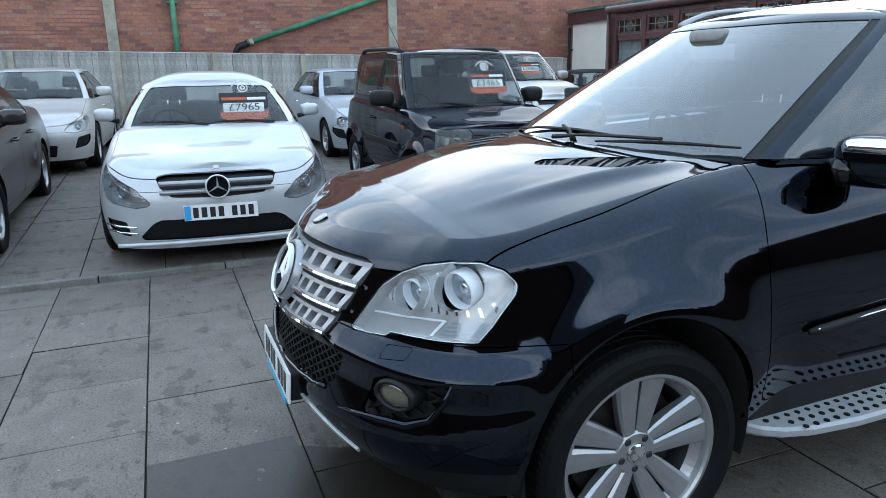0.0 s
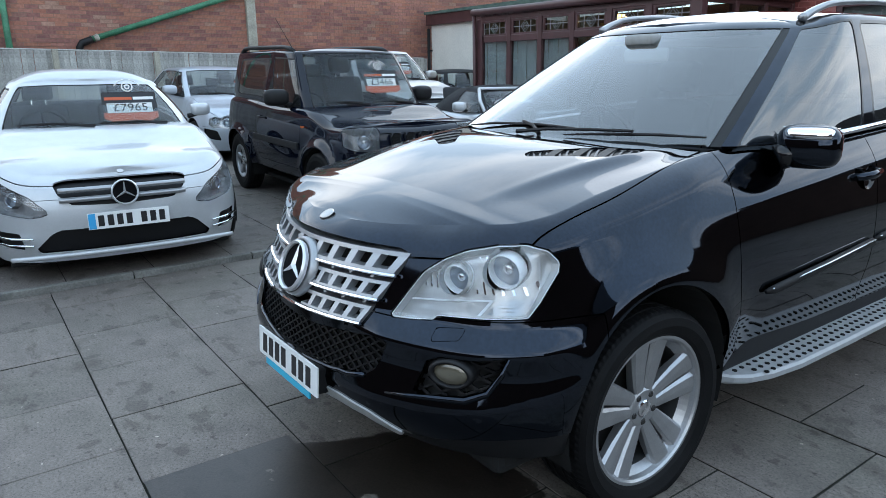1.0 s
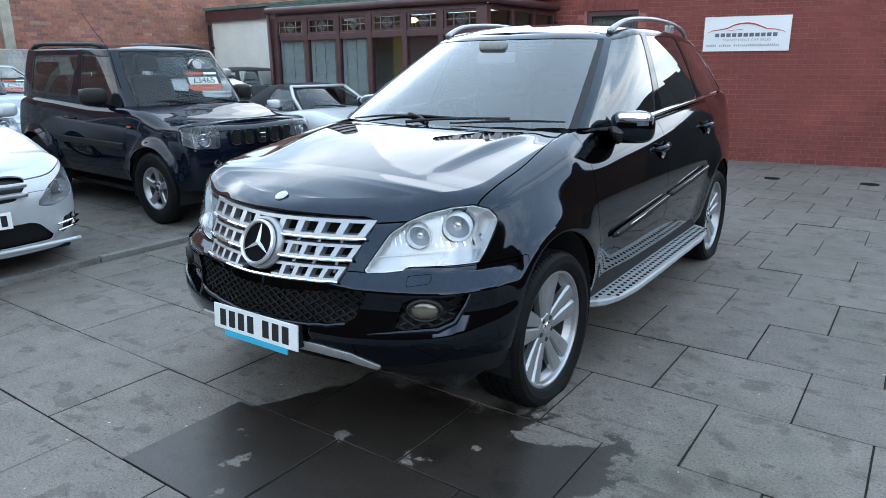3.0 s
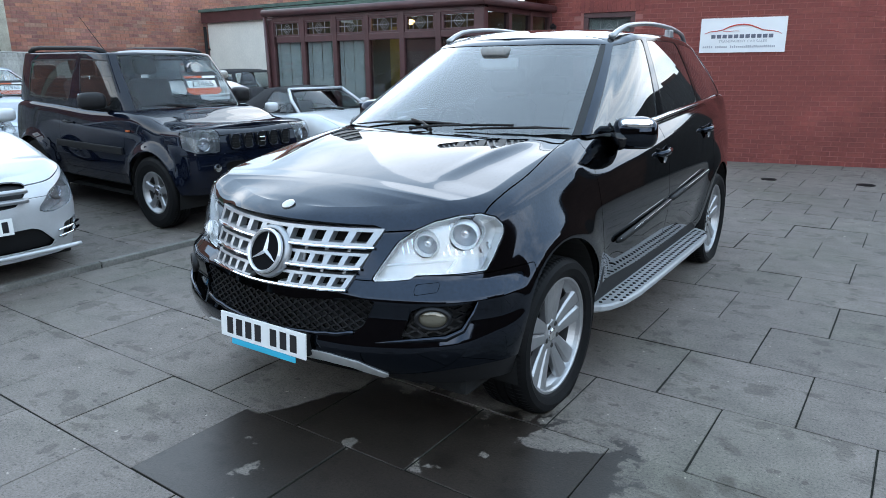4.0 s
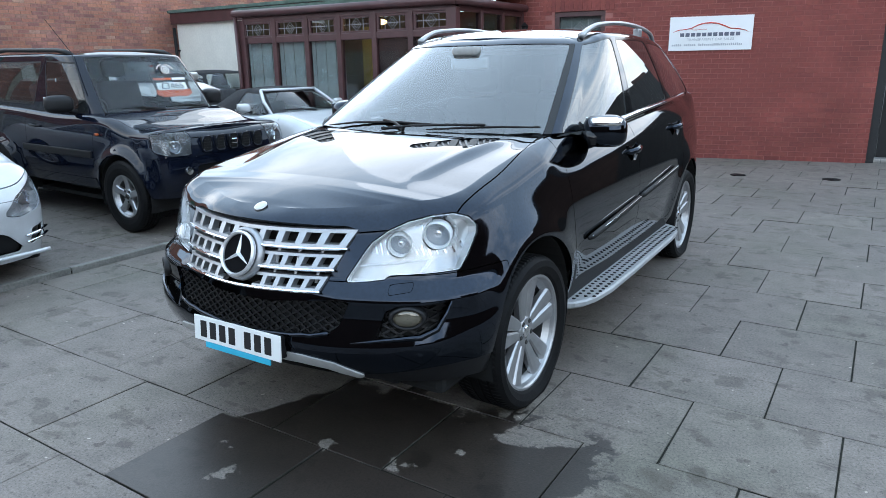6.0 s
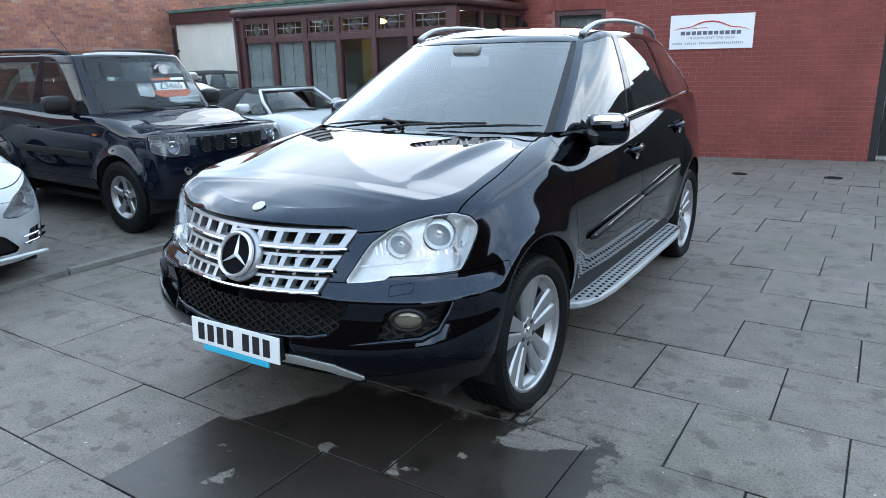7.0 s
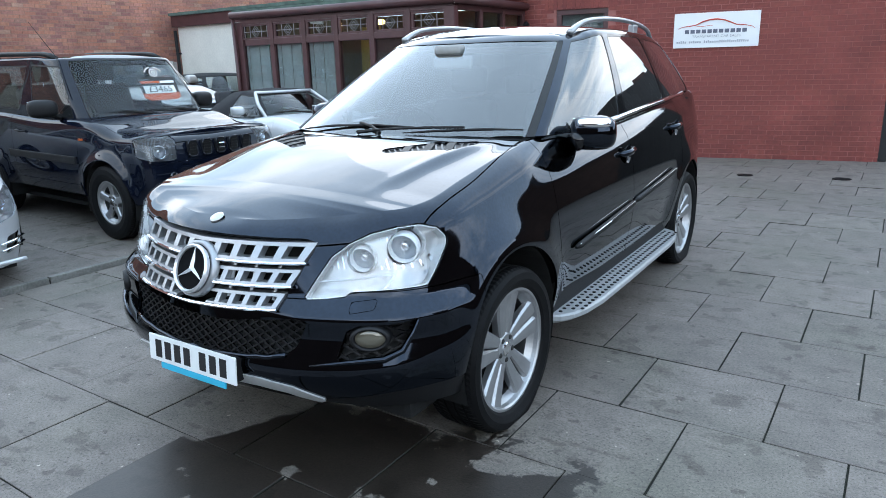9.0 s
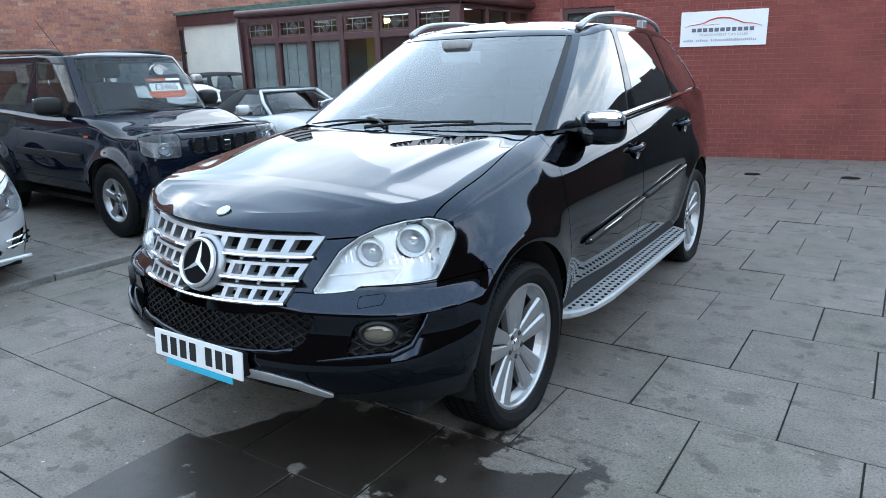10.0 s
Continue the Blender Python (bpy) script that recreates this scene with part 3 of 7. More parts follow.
    # plain unseen walls added to close the place behind the camera and shape reflections
    for name, x0, x1, y0, y1, h in (("wall_east", 11.0, 11.3, -14, 10.6, 1.7), ("wall_south", -13.0, 11.3, -14.3, -14.0, 4.6), ("wall_north_east", 4.3, 11.3, 10.3, 10.6, 2.0)):
        tagged(link(name, box(x0, x1, y0, y1, 0.0, h), M["closing_brick"]), "plain brown brick wall, unseen, added to close the yard and shape reflections", "wall", kind="structure")
    shed = thing("workshop", "dark brick workshop with a stepped gable past the gate", "building")
    part("wall", box(2.9, 9.0, 12.0, 18.0, 0, 2.8), M["closing_brick"], shed)
    part("gable", box(2.9, 3.7, 11.99, 12.3, 2.8, 3.4), M["closing_brick"], shed)
    part("roof", prism([(2.6, 2.8), (9.3, 2.8), (5.95, 3.5)], 12.31, 18.2), M["slate"], shed)
    house = thing("house", "brick house with a pitched slate roof behind the yard wall", "house")
    part("wall", box(19, 26, -2, 9, 0, 5.0), M["closing_brick"], house)
    b = prism([(18.7, 5.0), (26.3, 5.0), (22.5, 7.8)], -2.3, 9.3)
    part("roof", b, M["slate"], house)
    part("chimney", box(22.1, 22.9, 1.0, 1.7, 7.0, 9.0), M["closing_brick"], house)


M["black_wood"] = material("black_board", (0.010, 0.010, 0.011), 0.6, noise_scale=4, noise_amount=0.3, fine=0.2, per_object=0.2)
M["closing_brick"] = material("brown_brick", (0.060, 0.035, 0.028), 0.9, noise_scale=3, noise_amount=0.3, fine=0.25, bump=0.4)
M["slate"] = material("slate_roof", (0.03, 0.03, 0.035), 0.7, noise_scale=3, noise_amount=0.3, fine=0.25, bump=0.4)


def soldiers(x0, x1, z0, z1):
    b = bmesh.new()
    x = x0
    while x + 0.065 <= x1:
        box(x, x + 0.065, -0.004, 0.03, z0, z1, bm=b)
        x += 0.075
    return b


def lead(parent, x, z, y, wide=0.5, high=0.26):
    """The leaded diamond pattern of a small top light."""
    b = bmesh.new()
    for dx in (-0.28, -0.14, 0.14, 0.28):
        if abs(dx) < wide / 2:
            box(x + dx - .005, x + dx + .005, y - .004, y + .004, z - high / 2, z + high / 2, bm=b)
    box(x - wide / 2, x + wide / 2, y - .004, y + .004, z - .005, z + .005, bm=b)
    for r in (0.055, 0.10):
        q = [(x + r, z), (x, z + r), (x - r, z), (x, z - r), (x + r, z)]
        for (xa, za), (xb, zb) in zip(q, q[1:]):
            tube([(xa, y, za), (xb, y, zb)], 0.006, 4, b)
    return part("lead_pattern", b, M["lead"], parent)


def build_fence():
    fence = thing("fence", "weathered grey vertical board fence with concrete posts", "fence")
    rng = random.Random(8)
    top = lambda y: 1.98 - 0.0175 * (y + 3.8)
    me = link("board", box(-0.009, 0.009, -0.0525, 0.0525, 0, 1.66, 0.003, segments=1), M["fence"], fence)
    me.matrix_basis = pose(-12.62, -9.0, 0.3)
    y = -9.0
    while y < 8.2:
        y += 0.099
        if y < -5.2:
            continue
        ob = new("board", me.data)
        ob.parent = fence
        ob.matrix_basis = pose(-12.62 + (0.008 if rng.random() < .5 else -.008), y, top(y) - 1.66 + rng.uniform(-.008, .008), rng.uniform(-.5, .5), 0, rng.uniform(-4, 4))
    me.matrix_basis = pose(-12.62, -5.2, top(-5.2) - 1.66)
    for k in range(-1, 7):
        y = -3.67 + k * 1.79
        part("post", box(-12.63, -12.53, y - 0.05, y + 0.05, 0.2, top(y) + 0.02, 0.008), M["post"], fence, "concrete fence post" if k else "stained timber coloured post")
    part("top_rail", tube([(-12.66, -5.2, top(-5.2) + 0.01), (-12.66, 8.2, top(8.2) + 0.01)], 0.02, 4), M["fence"], fence)
    part("gravel_board", box(-12.66, -12.6, -5.2, 8.2, 0.2, 0.36), M["post"], fence)


def build_conservatory():
    Y = 6.1
    con = thing("conservatory", "brown framed conservatory with leaded top lights and blinds", "conservatory")
    xs = [-7.76, -6.95, -6.19, -5.48, -4.75, -4.05, -3.32]
    g = rise(-5.5)
    part("base_wall", box(-7.83, -3.25, Y + 0.0, Y + 0.14, 0.0, g + 0.45), M["upvc"], con, "brown lower panels")
    part("base_wall", box(-3.39, -3.25, Y + 0.142, 8.4, 0.0, g + 0.45), M["upvc"], con)
    for i, x in enumerate(xs):
        w = 0.085 if i in (0, 6) else 0.05
        part("mullion", box(x - w, x + w, Y - 0.004, Y + 0.10, g + 0.45, 2.36, 0.012), M["upvc"], con)
    part("transom", box(-7.62, -3.38, Y + 0.004, Y + 0.09, 1.955, 2.06, 0.012), M["upvc"], con)
    part("head", box(-7.72, -3.28, Y + 0.002, Y + 0.09, 2.31, 2.40, 0.012), M["upvc"], con)
    part("sill", box(-7.62, -3.38, Y + 0.002, Y + 0.095, g + 0.452, g + 0.53, 0.012), M["upvc"], con)
    for i, (a, b) in enumerate(zip(xs, xs[1:])):
        f = bmesh.new()
        for x0, x1, z0, z1 in ((a + .055, b - .055, 2.06, 2.09), (a + .055, b - .055, 2.28, 2.31), (a + .055, a + .10, 2.09, 2.28), (b - .10, b - .055, 2.09, 2.28)):
            box(x0, x1, Y + 0.012, Y + 0.07, z0, z1, 0.006, f)
        part("top_light_frame", f, M["upvc"], con)
        part("pane", box(a + .10, b - .10, Y + 0.035, Y + 0.045, 2.09, 2.28), M["window_glass"], con).visible_shadow = False
        lead(con, (a + b) / 2, 2.185, Y + 0.03, b - a - 0.2, 0.19)
        part("pane", box(a + .05, b - .05, Y + 0.035, Y + 0.045, g + 0.53, 1.955), M["window_glass"], con).visible_shadow = False
        if i in (0, 1, 2):
            for k in range(6):
                x = a + 0.02 + k * (b - a - 0.04) / 6
                part("blind_slat", box(x, x + (b - a) / 6 - 0.006, Y + 0.075 + 0.012 * (k % 2), Y + 0.079 + 0.012 * (k % 2), g + 0.3, 2.02), M["curtain"], con)
        if i in (4, 5):
            part("panel", box(a + .05, b - .05, Y + 0.05, Y + 0.06, g + 0.53, 1.95), M["upvc"], con, "solid brown panel")
    # side towards the red wall
    for y in (6.19, 6.9, 7.6, 8.3):
        part("mullion", box(-3.37, -3.27, y, y + 0.09, g + 0.45, 2.36, 0.012), M["upvc"], con)
    for z0, z1 in ((1.955, 2.06), (2.31, 2.40), (g + .452, g + .53)):
        part("transom", box(-3.36, -3.28, 6.28, 8.4, z0, z1, 0.012), M["upvc"], con)
    for y in (6.28, 6.99, 7.69):
        part("pane", box(-3.325, -3.315, y, y + 0.61, g + 0.53, 1.955), M["window_glass"], con)
        part("pane", box(-3.325, -3.315, y, y + 0.61, 2.06, 2.31), M["window_glass"], con)
    part("gutter", tube([(-7.85, Y - 0.07, 2.47), (-3.2, Y - 0.07, 2.44)], 0.06, 10), M["upvc"], con, "brown gutter", smooth=True)
    part("gutter", tube([(-3.2, Y - 0.07, 2.44), (-3.2, 8.3, 2.44)], 0.06, 10), M["upvc"], con, smooth=True)
    part("fascia", box(-7.8, -3.24, Y - 0.02, Y + 0.10, 2.402, 2.50, 0.006), M["upvc"], con)
    part("fascia", box(-3.30, -3.24, Y + 0.10, 8.4, 2.402, 2.50, 0.006), M["upvc"], con)
    part("downpipe", tube([(-7.82, Y - 0.06, 2.44), (-7.82, Y - 0.03, 0.1)], 0.035, 10), M["upvc"], con, smooth=True)
    part("roof", prism([(6.05, 2.50), (8.4, 2.66), (8.4, 2.74), (6.05, 2.56)], -7.85, -3.2, m=Matrix(((0, 1, 0, 0), (1, 0, 0, 0), (0, 0, 1, 0), (0, 0, 0, 1)))), M["felt"], con, "green felt roof")
    part("room_wall", box(-7.7, -3.4, 8.25, 8.35, 0.0, 2.45), M["room"], con, "dim yellowish wall inside")
    part("inner_door", box(-5.72, -5.30, 7.0, 7.05, 0.1, 2.2, 0.005), M["yellow_wall"], con, "yellow painted inner door frame")
    part("end_wall", box(-7.75, -7.66, Y + 0.145, 8.24, 0.0, 2.39), M["room"], con)
    part("floor", box(-7.65, -3.4, Y + 0.145, 8.24, 0.0, g + 0.02), M["room"], con)
    lamp = thing("ceiling_lamp", "small warm lamp glowing inside the conservatory", "lamp")
    part("bulb", lathe([(2.36, 0.001), (2.35, 0.09), (2.31, 0.12), (2.28, 0.08), (2.27, 0.001)], 20, "z", m=Matrix.Translation((-5.0, 6.6, -0.08))), M["lamp_warm"], lamp)
    # the white garage beside it
    gar = thing("white_outbuilding", "white rendered flat-roofed outbuilding with a brown fascia", "outbuilding")
    part("wall", box(-12.62, -7.9, 8.42, 8.6, 0.0, 2.60), M["render_white"], gar)
    part("wall", box(-7.9, -7.76, 8.45, 12, 0.0, 2.60), M["render_white"], gar)
    part("fascia", box(-12.72, -7.76, 8.32, 8.40, 2.58, 2.83, 0.005), M["upvc"], gar)
    part("roof", box(-12.75, -7.72, 8.28, 12, 2.835, 2.90), M["felt"], gar)
    part("downpipe", tube([(-12.66, 8.36, 2.5), (-12.66, 8.36, 0.2)], 0.04, 10), M["plastic"], gar, smooth=True)
    part("bracket", box(-12.72, -12.58, 8.36, 8.42, 1.95, 1.99), M["plastic"], gar)


def text_mesh(words, size, mat, name, parent, at, thick=0.002, squash=1.0):
    cu = bpy.data.curves.new(name, "FONT")
    cu.body, cu.size, cu.align_x, cu.align_y, cu.extrude = words, size, "CENTER", "CENTER", thick
    tmp = bpy.data.objects.new(name, cu)
    scene.collection.objects.link(tmp)
    bpy.context.view_layer.update()
    me = bpy.data.meshes.new_from_object(tmp)
    bpy.data.objects.remove(tmp)
    me.materials.clear()
    me.materials.append(mat)
    ob = new(name, me)
    ob.parent = parent
    ob.matrix_basis = at @ Matrix.Diagonal((squash, 1, 1, 1))
    return ob


M["sign"] = material("sign_board", (0.74, 0.75, 0.76), 0.4, noise_scale=3, noise_amount=0.03)
M["sign_grey"] = material("sign_grey", (0.10, 0.11, 0.15), 0.4)
M["sign_pale"] = material("sign_pale", (0.36, 0.37, 0.40), 0.4)
M["sign_red"] = material("sign_red", (0.50, 0.05, 0.03), 0.4)


def build_sign():
    s = thing("wall_sign", "white rectangular trade sign with a red car outline", "sign", at=RED @ Matrix.Translation((2.93, -0.022, 1.70)))
    W, H = 1.225, 0.515
    part("board", box(0, W, 0, 0.018, 0, H, 0.003), M["sign"], s)
    arc = [(0.06, 0.285), (0.14, 0.315), (0.25, 0.325), (0.33, 0.34), (0.42, 0.385), (0.52, 0.41), (0.62, 0.415), (0.72, 0.40), (0.82, 0.36), (0.90, 0.325), (1.02, 0.315), (1.12, 0.29), (1.16, 0.265)]
    part("car_outline", tube([(x, -0.002, z) for x, z in arc], [0.003, .006, .007, .008, .010, .011, .012, .011, .010, .008, .007, .005, .003], 6), M["sign_red"], s)
    part("car_outline", tube([(x, -0.002, z) for x, z in ((0.33, 0.318), (0.40, 0.312), (0.50, 0.322), (0.56, 0.318))], 0.004, 6), M["sign_red"], s)
    # the firm's name as plain blocks
    for k in range(11):
        x = 0.165 + k * 0.082
        part("name_block", box(x, x + .062, -0.004, 0.001, .213, .268), M["sign_grey"], s)
    text_mesh("TRANSPARENT CAR SALES", 0.052, M["sign_pale"], "lettering", s, pose(0.62, -0.003, 0.165, 90, 0, 0), squash=1.12)
    rng = random.Random(2)
    for x0, n in ((0.05, 5), (0.235, 6), (0.45, 23)):
        b = bmesh.new()
        for k in range(n):
            w = 0.021 if n < 9 else 0.019
            box(x0 + k * (w + .009), x0 + k * (w + .009) + w, -0.004, 0.001, .07, .07 + (0.036 if rng.random() < .4 else .028), bm=b)
        part("small_print", b, M["sign_pale"], s)["kind"] = "stuff"
    for x in (0.03, W - 0.03):
        for z in (0.03, H - 0.03):
            part("screw", lathe([(-0.003, 0.006), (0.0, 0.007)], 10, "y", m=Matrix.Translation((x, 0, z))), M["steel"], s)
    lamp = thing("wall_lamp", "black outdoor lantern on the red brick wall", "lamp", at=RED @ Matrix.Translation((0.55, -0.09, 2.08)))
    part("lamp_body", lathe([(-0.1, 0.03), (-0.08, 0.045), (0.06, 0.055), (0.08, 0.07), (0.13, 0.02), (0.14, 0.001)], 16, "z"), M["plastic"], lamp, smooth=False)
    part("bracket", box(-0.015, 0.015, 0.0, 0.09, -0.05, 0.02, 0.003), M["plastic"], lamp)
    for k, (x, y, r) in enumerate(((0.55, 7.4, 0.10), (1.68, 7.55, 0.11))):
        d = thing("drain_cover", "round dark iron drain cover set in the paving", "drain cover")
        part("lid", lathe([(-0.01, r), (0.005, r), (0.006, r * .86), (0.003, r * .84), (0.003, r * .3), (0.007, r * .28), (0.007, 0.001)], 24, "z", m=Matrix.Translation((x, y, 0.002))), M["rubber"], d)

# ---- bodywork: smooth skins that are cut into panels ----
def smooth_rows(rows, per, across=(0,)):
    """Runs a smooth curve through rows of numbers, mirrored at both ends in the columns across. Returns the samples and each one's place in the rows."""
    r = np.array(rows, float)
    a, b = r[1].copy(), r[-2].copy()
    for c in across:
        a[c], b[c] = -a[c], -b[c]
    r = np.vstack([a, r, b])
    d = np.maximum(np.linalg.norm(np.diff(r[:, :2], axis=0), axis=1), 0.02) ** 0.5
    k = np.concatenate([[0], np.cumsum(d)])
    out, place = [], []
    for i in range(1, len(r) - 2):
        t0, t1, t2, t3 = k[i - 1:i + 3]
        p0, p1, p2, p3 = r[i - 1:i + 3]
        for j in range(per):
            f = j / per
            t = t1 + (t2 - t1) * f
            a1 = (t1 - t) / (t1 - t0) * p0 + (t - t0) / (t1 - t0) * p1
            a2 = (t2 - t) / (t2 - t1) * p1 + (t - t1) / (t2 - t1) * p2
            a3 = (t3 - t) / (t3 - t2) * p2 + (t - t2) / (t3 - t2) * p3
            b1 = (t2 - t) / (t2 - t0) * a1 + (t - t0) / (t2 - t0) * a2
            b2 = (t3 - t) / (t3 - t1) * a2 + (t - t1) / (t3 - t1) * a3
            out.append((t2 - t) / (t2 - t1) * b1 + (t - t1) / (t2 - t1) * b2)
            place.append(i - 1 + f)
    out.append(r[-2]), place.append(len(rows) - 1.0)
    return np.array(out), np.array(place)


def curve(x, knots):
    """A smooth curve through (x, value) knots that never overshoots."""
    k = np.array(knots, float)
    xs, ys = k[:, 0], k[:, 1]
    h, s = np.diff(xs), np.diff(ys) / np.diff(xs)
    d = np.zeros(len(xs))
    d[0], d[-1] = s[0], s[-1]
    for i in range(1, len(xs) - 1):
        d[i] = 0 if s[i - 1] * s[i] <= 0 else 2 * s[i - 1] * s[i] / (s[i - 1] + s[i])
    x = np.clip(np.asarray(x, float), xs[0], xs[-1])
    i = np.clip(np.searchsorted(xs, x, side="right") - 1, 0, len(xs) - 2)
    t = (x - xs[i]) / h[i]
    return ys[i] * (1 + 2 * t) * (1 - t) ** 2 + h[i] * d[i] * t * (1 - t) ** 2 + ys[i + 1] * t * t * (3 - 2 * t) + h[i] * d[i + 1] * t * t * (t - 1)


class Skin:
    """Points, normals, two marks a point (place along the outline, level) and faces."""

    def __init__(self, v, n, a, f):
        self.v, self.n, self.a, self.f = v, n, a, f

    def get(self):
        return self.v[:, 0], self.v[:, 1], self.v[:, 2], self.a[:, 0], self.a[:, 1]

    def split(self, field, gap=0.0):
        """The skin where field > gap, and where field < -gap."""
        val = field(*self.get())
        return self._keep(val - gap), self._keep(-val - gap)

    def _keep(self, s):
        v, n, a = self.v, self.n, self.a
        inside = s > 0
        faces, extra, made = [], [], {}
        base = len(v)
        flags = inside.tolist()
        for f in self.f:
            c = sum(flags[i] for i in f)
            if c == len(f):
                faces.append(f)
            elif c:
                poly = []
                for p, q in zip(f, f[1:] + f[:1]):
                    if flags[p]:
                        poly.append(p)
                    if flags[p] != flags[q]:
                        key = (p, q) if p < q else (q, p)
                        if key not in made:
                            made[key] = base + len(extra)
                            w = s[key[0]] / (s[key[0]] - s[key[1]])
                            extra.append((key[0], key[1], w))
                        poly.append(made[key])
                if len(poly) > 2:
                    faces.append(tuple(poly))
        if extra:
            i, j, w = np.array([e[0] for e in extra]), np.array([e[1] for e in extra]), np.array([e[2] for e in extra])[:, None]
            v = np.vstack([v, v[i] * (1 - w) + v[j] * w])
            n = np.vstack([n, n[i] * (1 - w) + n[j] * w])
            a = np.vstack([a, a[i] * (1 - w) + a[j] * w])
        used = sorted({i for f in faces for i in f})
        at = {o: k for k, o in enumerate(used)}
        if not used:
            return Skin(np.zeros((0, 3)), np.zeros((0, 3)), np.zeros((0, 2)), [])
        return Skin(v[used], n[used], a[used], [tuple(at[i] for i in f) for f in faces])

    def moved(self, by):
        return Skin(self.v + self.n * by, self.n, self.a, self.f)

    def drop(self, field):
        return self.split(field)[1]

    def take(self, field, gap=0.0):
        return self.split(field, gap)[0]

    def part(self, name, mat, parent, label="", skirt=0.012):
        if not self.f:
            return None
        v, n = [tuple(p) for p in self.v], self.n / np.maximum(np.linalg.norm(self.n, axis=1), 1e-9)[:, None]
        normals = [tuple(p) for p in n]
        faces = list(self.f)
        if skirt:
            edges = {}
            for f in self.f:
                for p, q in zip(f, f[1:] + f[:1]):
                    edges.setdefault((min(p, q), max(p, q)), []).append((p, q))
            for pair in edges.values():
                if len(pair) == 1:
                    p, q = pair[0]
                    k = len(v)
                    a, b = self.v[p], self.v[q]
                    c, d = b - n[q] * skirt, a - n[p] * skirt
                    out = np.cross(b - a, n[p])
                    out = tuple((-out if skirt < 0 else out) / max(np.linalg.norm(out), 1e-9))
                    v += [tuple(a), tuple(d), tuple(c), tuple(b)]
                    normals += [out] * 4
                    faces.append((k, k + 1, k + 2, k + 3))
        me = bpy.data.meshes.new(name)
        me.from_pydata(v, [], faces)
        me.materials.append(mat)
        me.polygons.foreach_set("use_smooth", [True] * len(me.polygons))
        me.normals_split_custom_set_from_vertices(normals)
        ob = new(name, me)
        ob.parent = parent
        if label:
            ob["label"] = label
        return ob


def skin_of(grid, marks):
    """Turns a half skin (n along, m across, its last column on the centre line) into a whole one."""
    full = np.concatenate([grid[::-1] * (-1, 1, 1), grid[1:]], 0)
    mk = np.concatenate([marks[::-1], marks[1:]], 0)
    du, dv = np.gradient(full, axis=0), np.gradient(full, axis=1)
    nn = np.cross(du, dv)
    # slivers at the centre line take their neighbour's normal
    ln = np.linalg.norm(nn, axis=2)
    for j in range(1, nn.shape[1]):
        bad = ln[:, j] < 1e-9
        nn[bad, j] = nn[bad, j - 1]
    nn[:, -1, 0] = 0
    ln = np.maximum(np.linalg.norm(nn, axis=2, keepdims=True), 1e-12)
    nn = nn / ln
    mid = full.reshape(-1, 3).mean(0)
    if ((full - mid) * nn).sum() < 0:
        nn = -nn
    p, q = full.shape[:2]
    idx = np.arange(p * q).reshape(p, q)
    faces = np.stack([idx[:-1, :-1], idx[1:, :-1], idx[1:, 1:], idx[:-1, 1:]], -1).reshape(-1, 4)
    pts = full.reshape(-1, 3)
    a, b, c = pts[faces[:, 0]], pts[faces[:, 1]], pts[faces[:, 2]]
    fn = np.cross(b - a, c - a)
    if (fn * nn.reshape(-1, 3)[faces[:, 0]]).sum() < 0:
        faces = faces[:, ::-1]
    return Skin(pts, nn.reshape(-1, 3), mk.reshape(-1, 2), [tuple(f) for f in faces.tolist()])


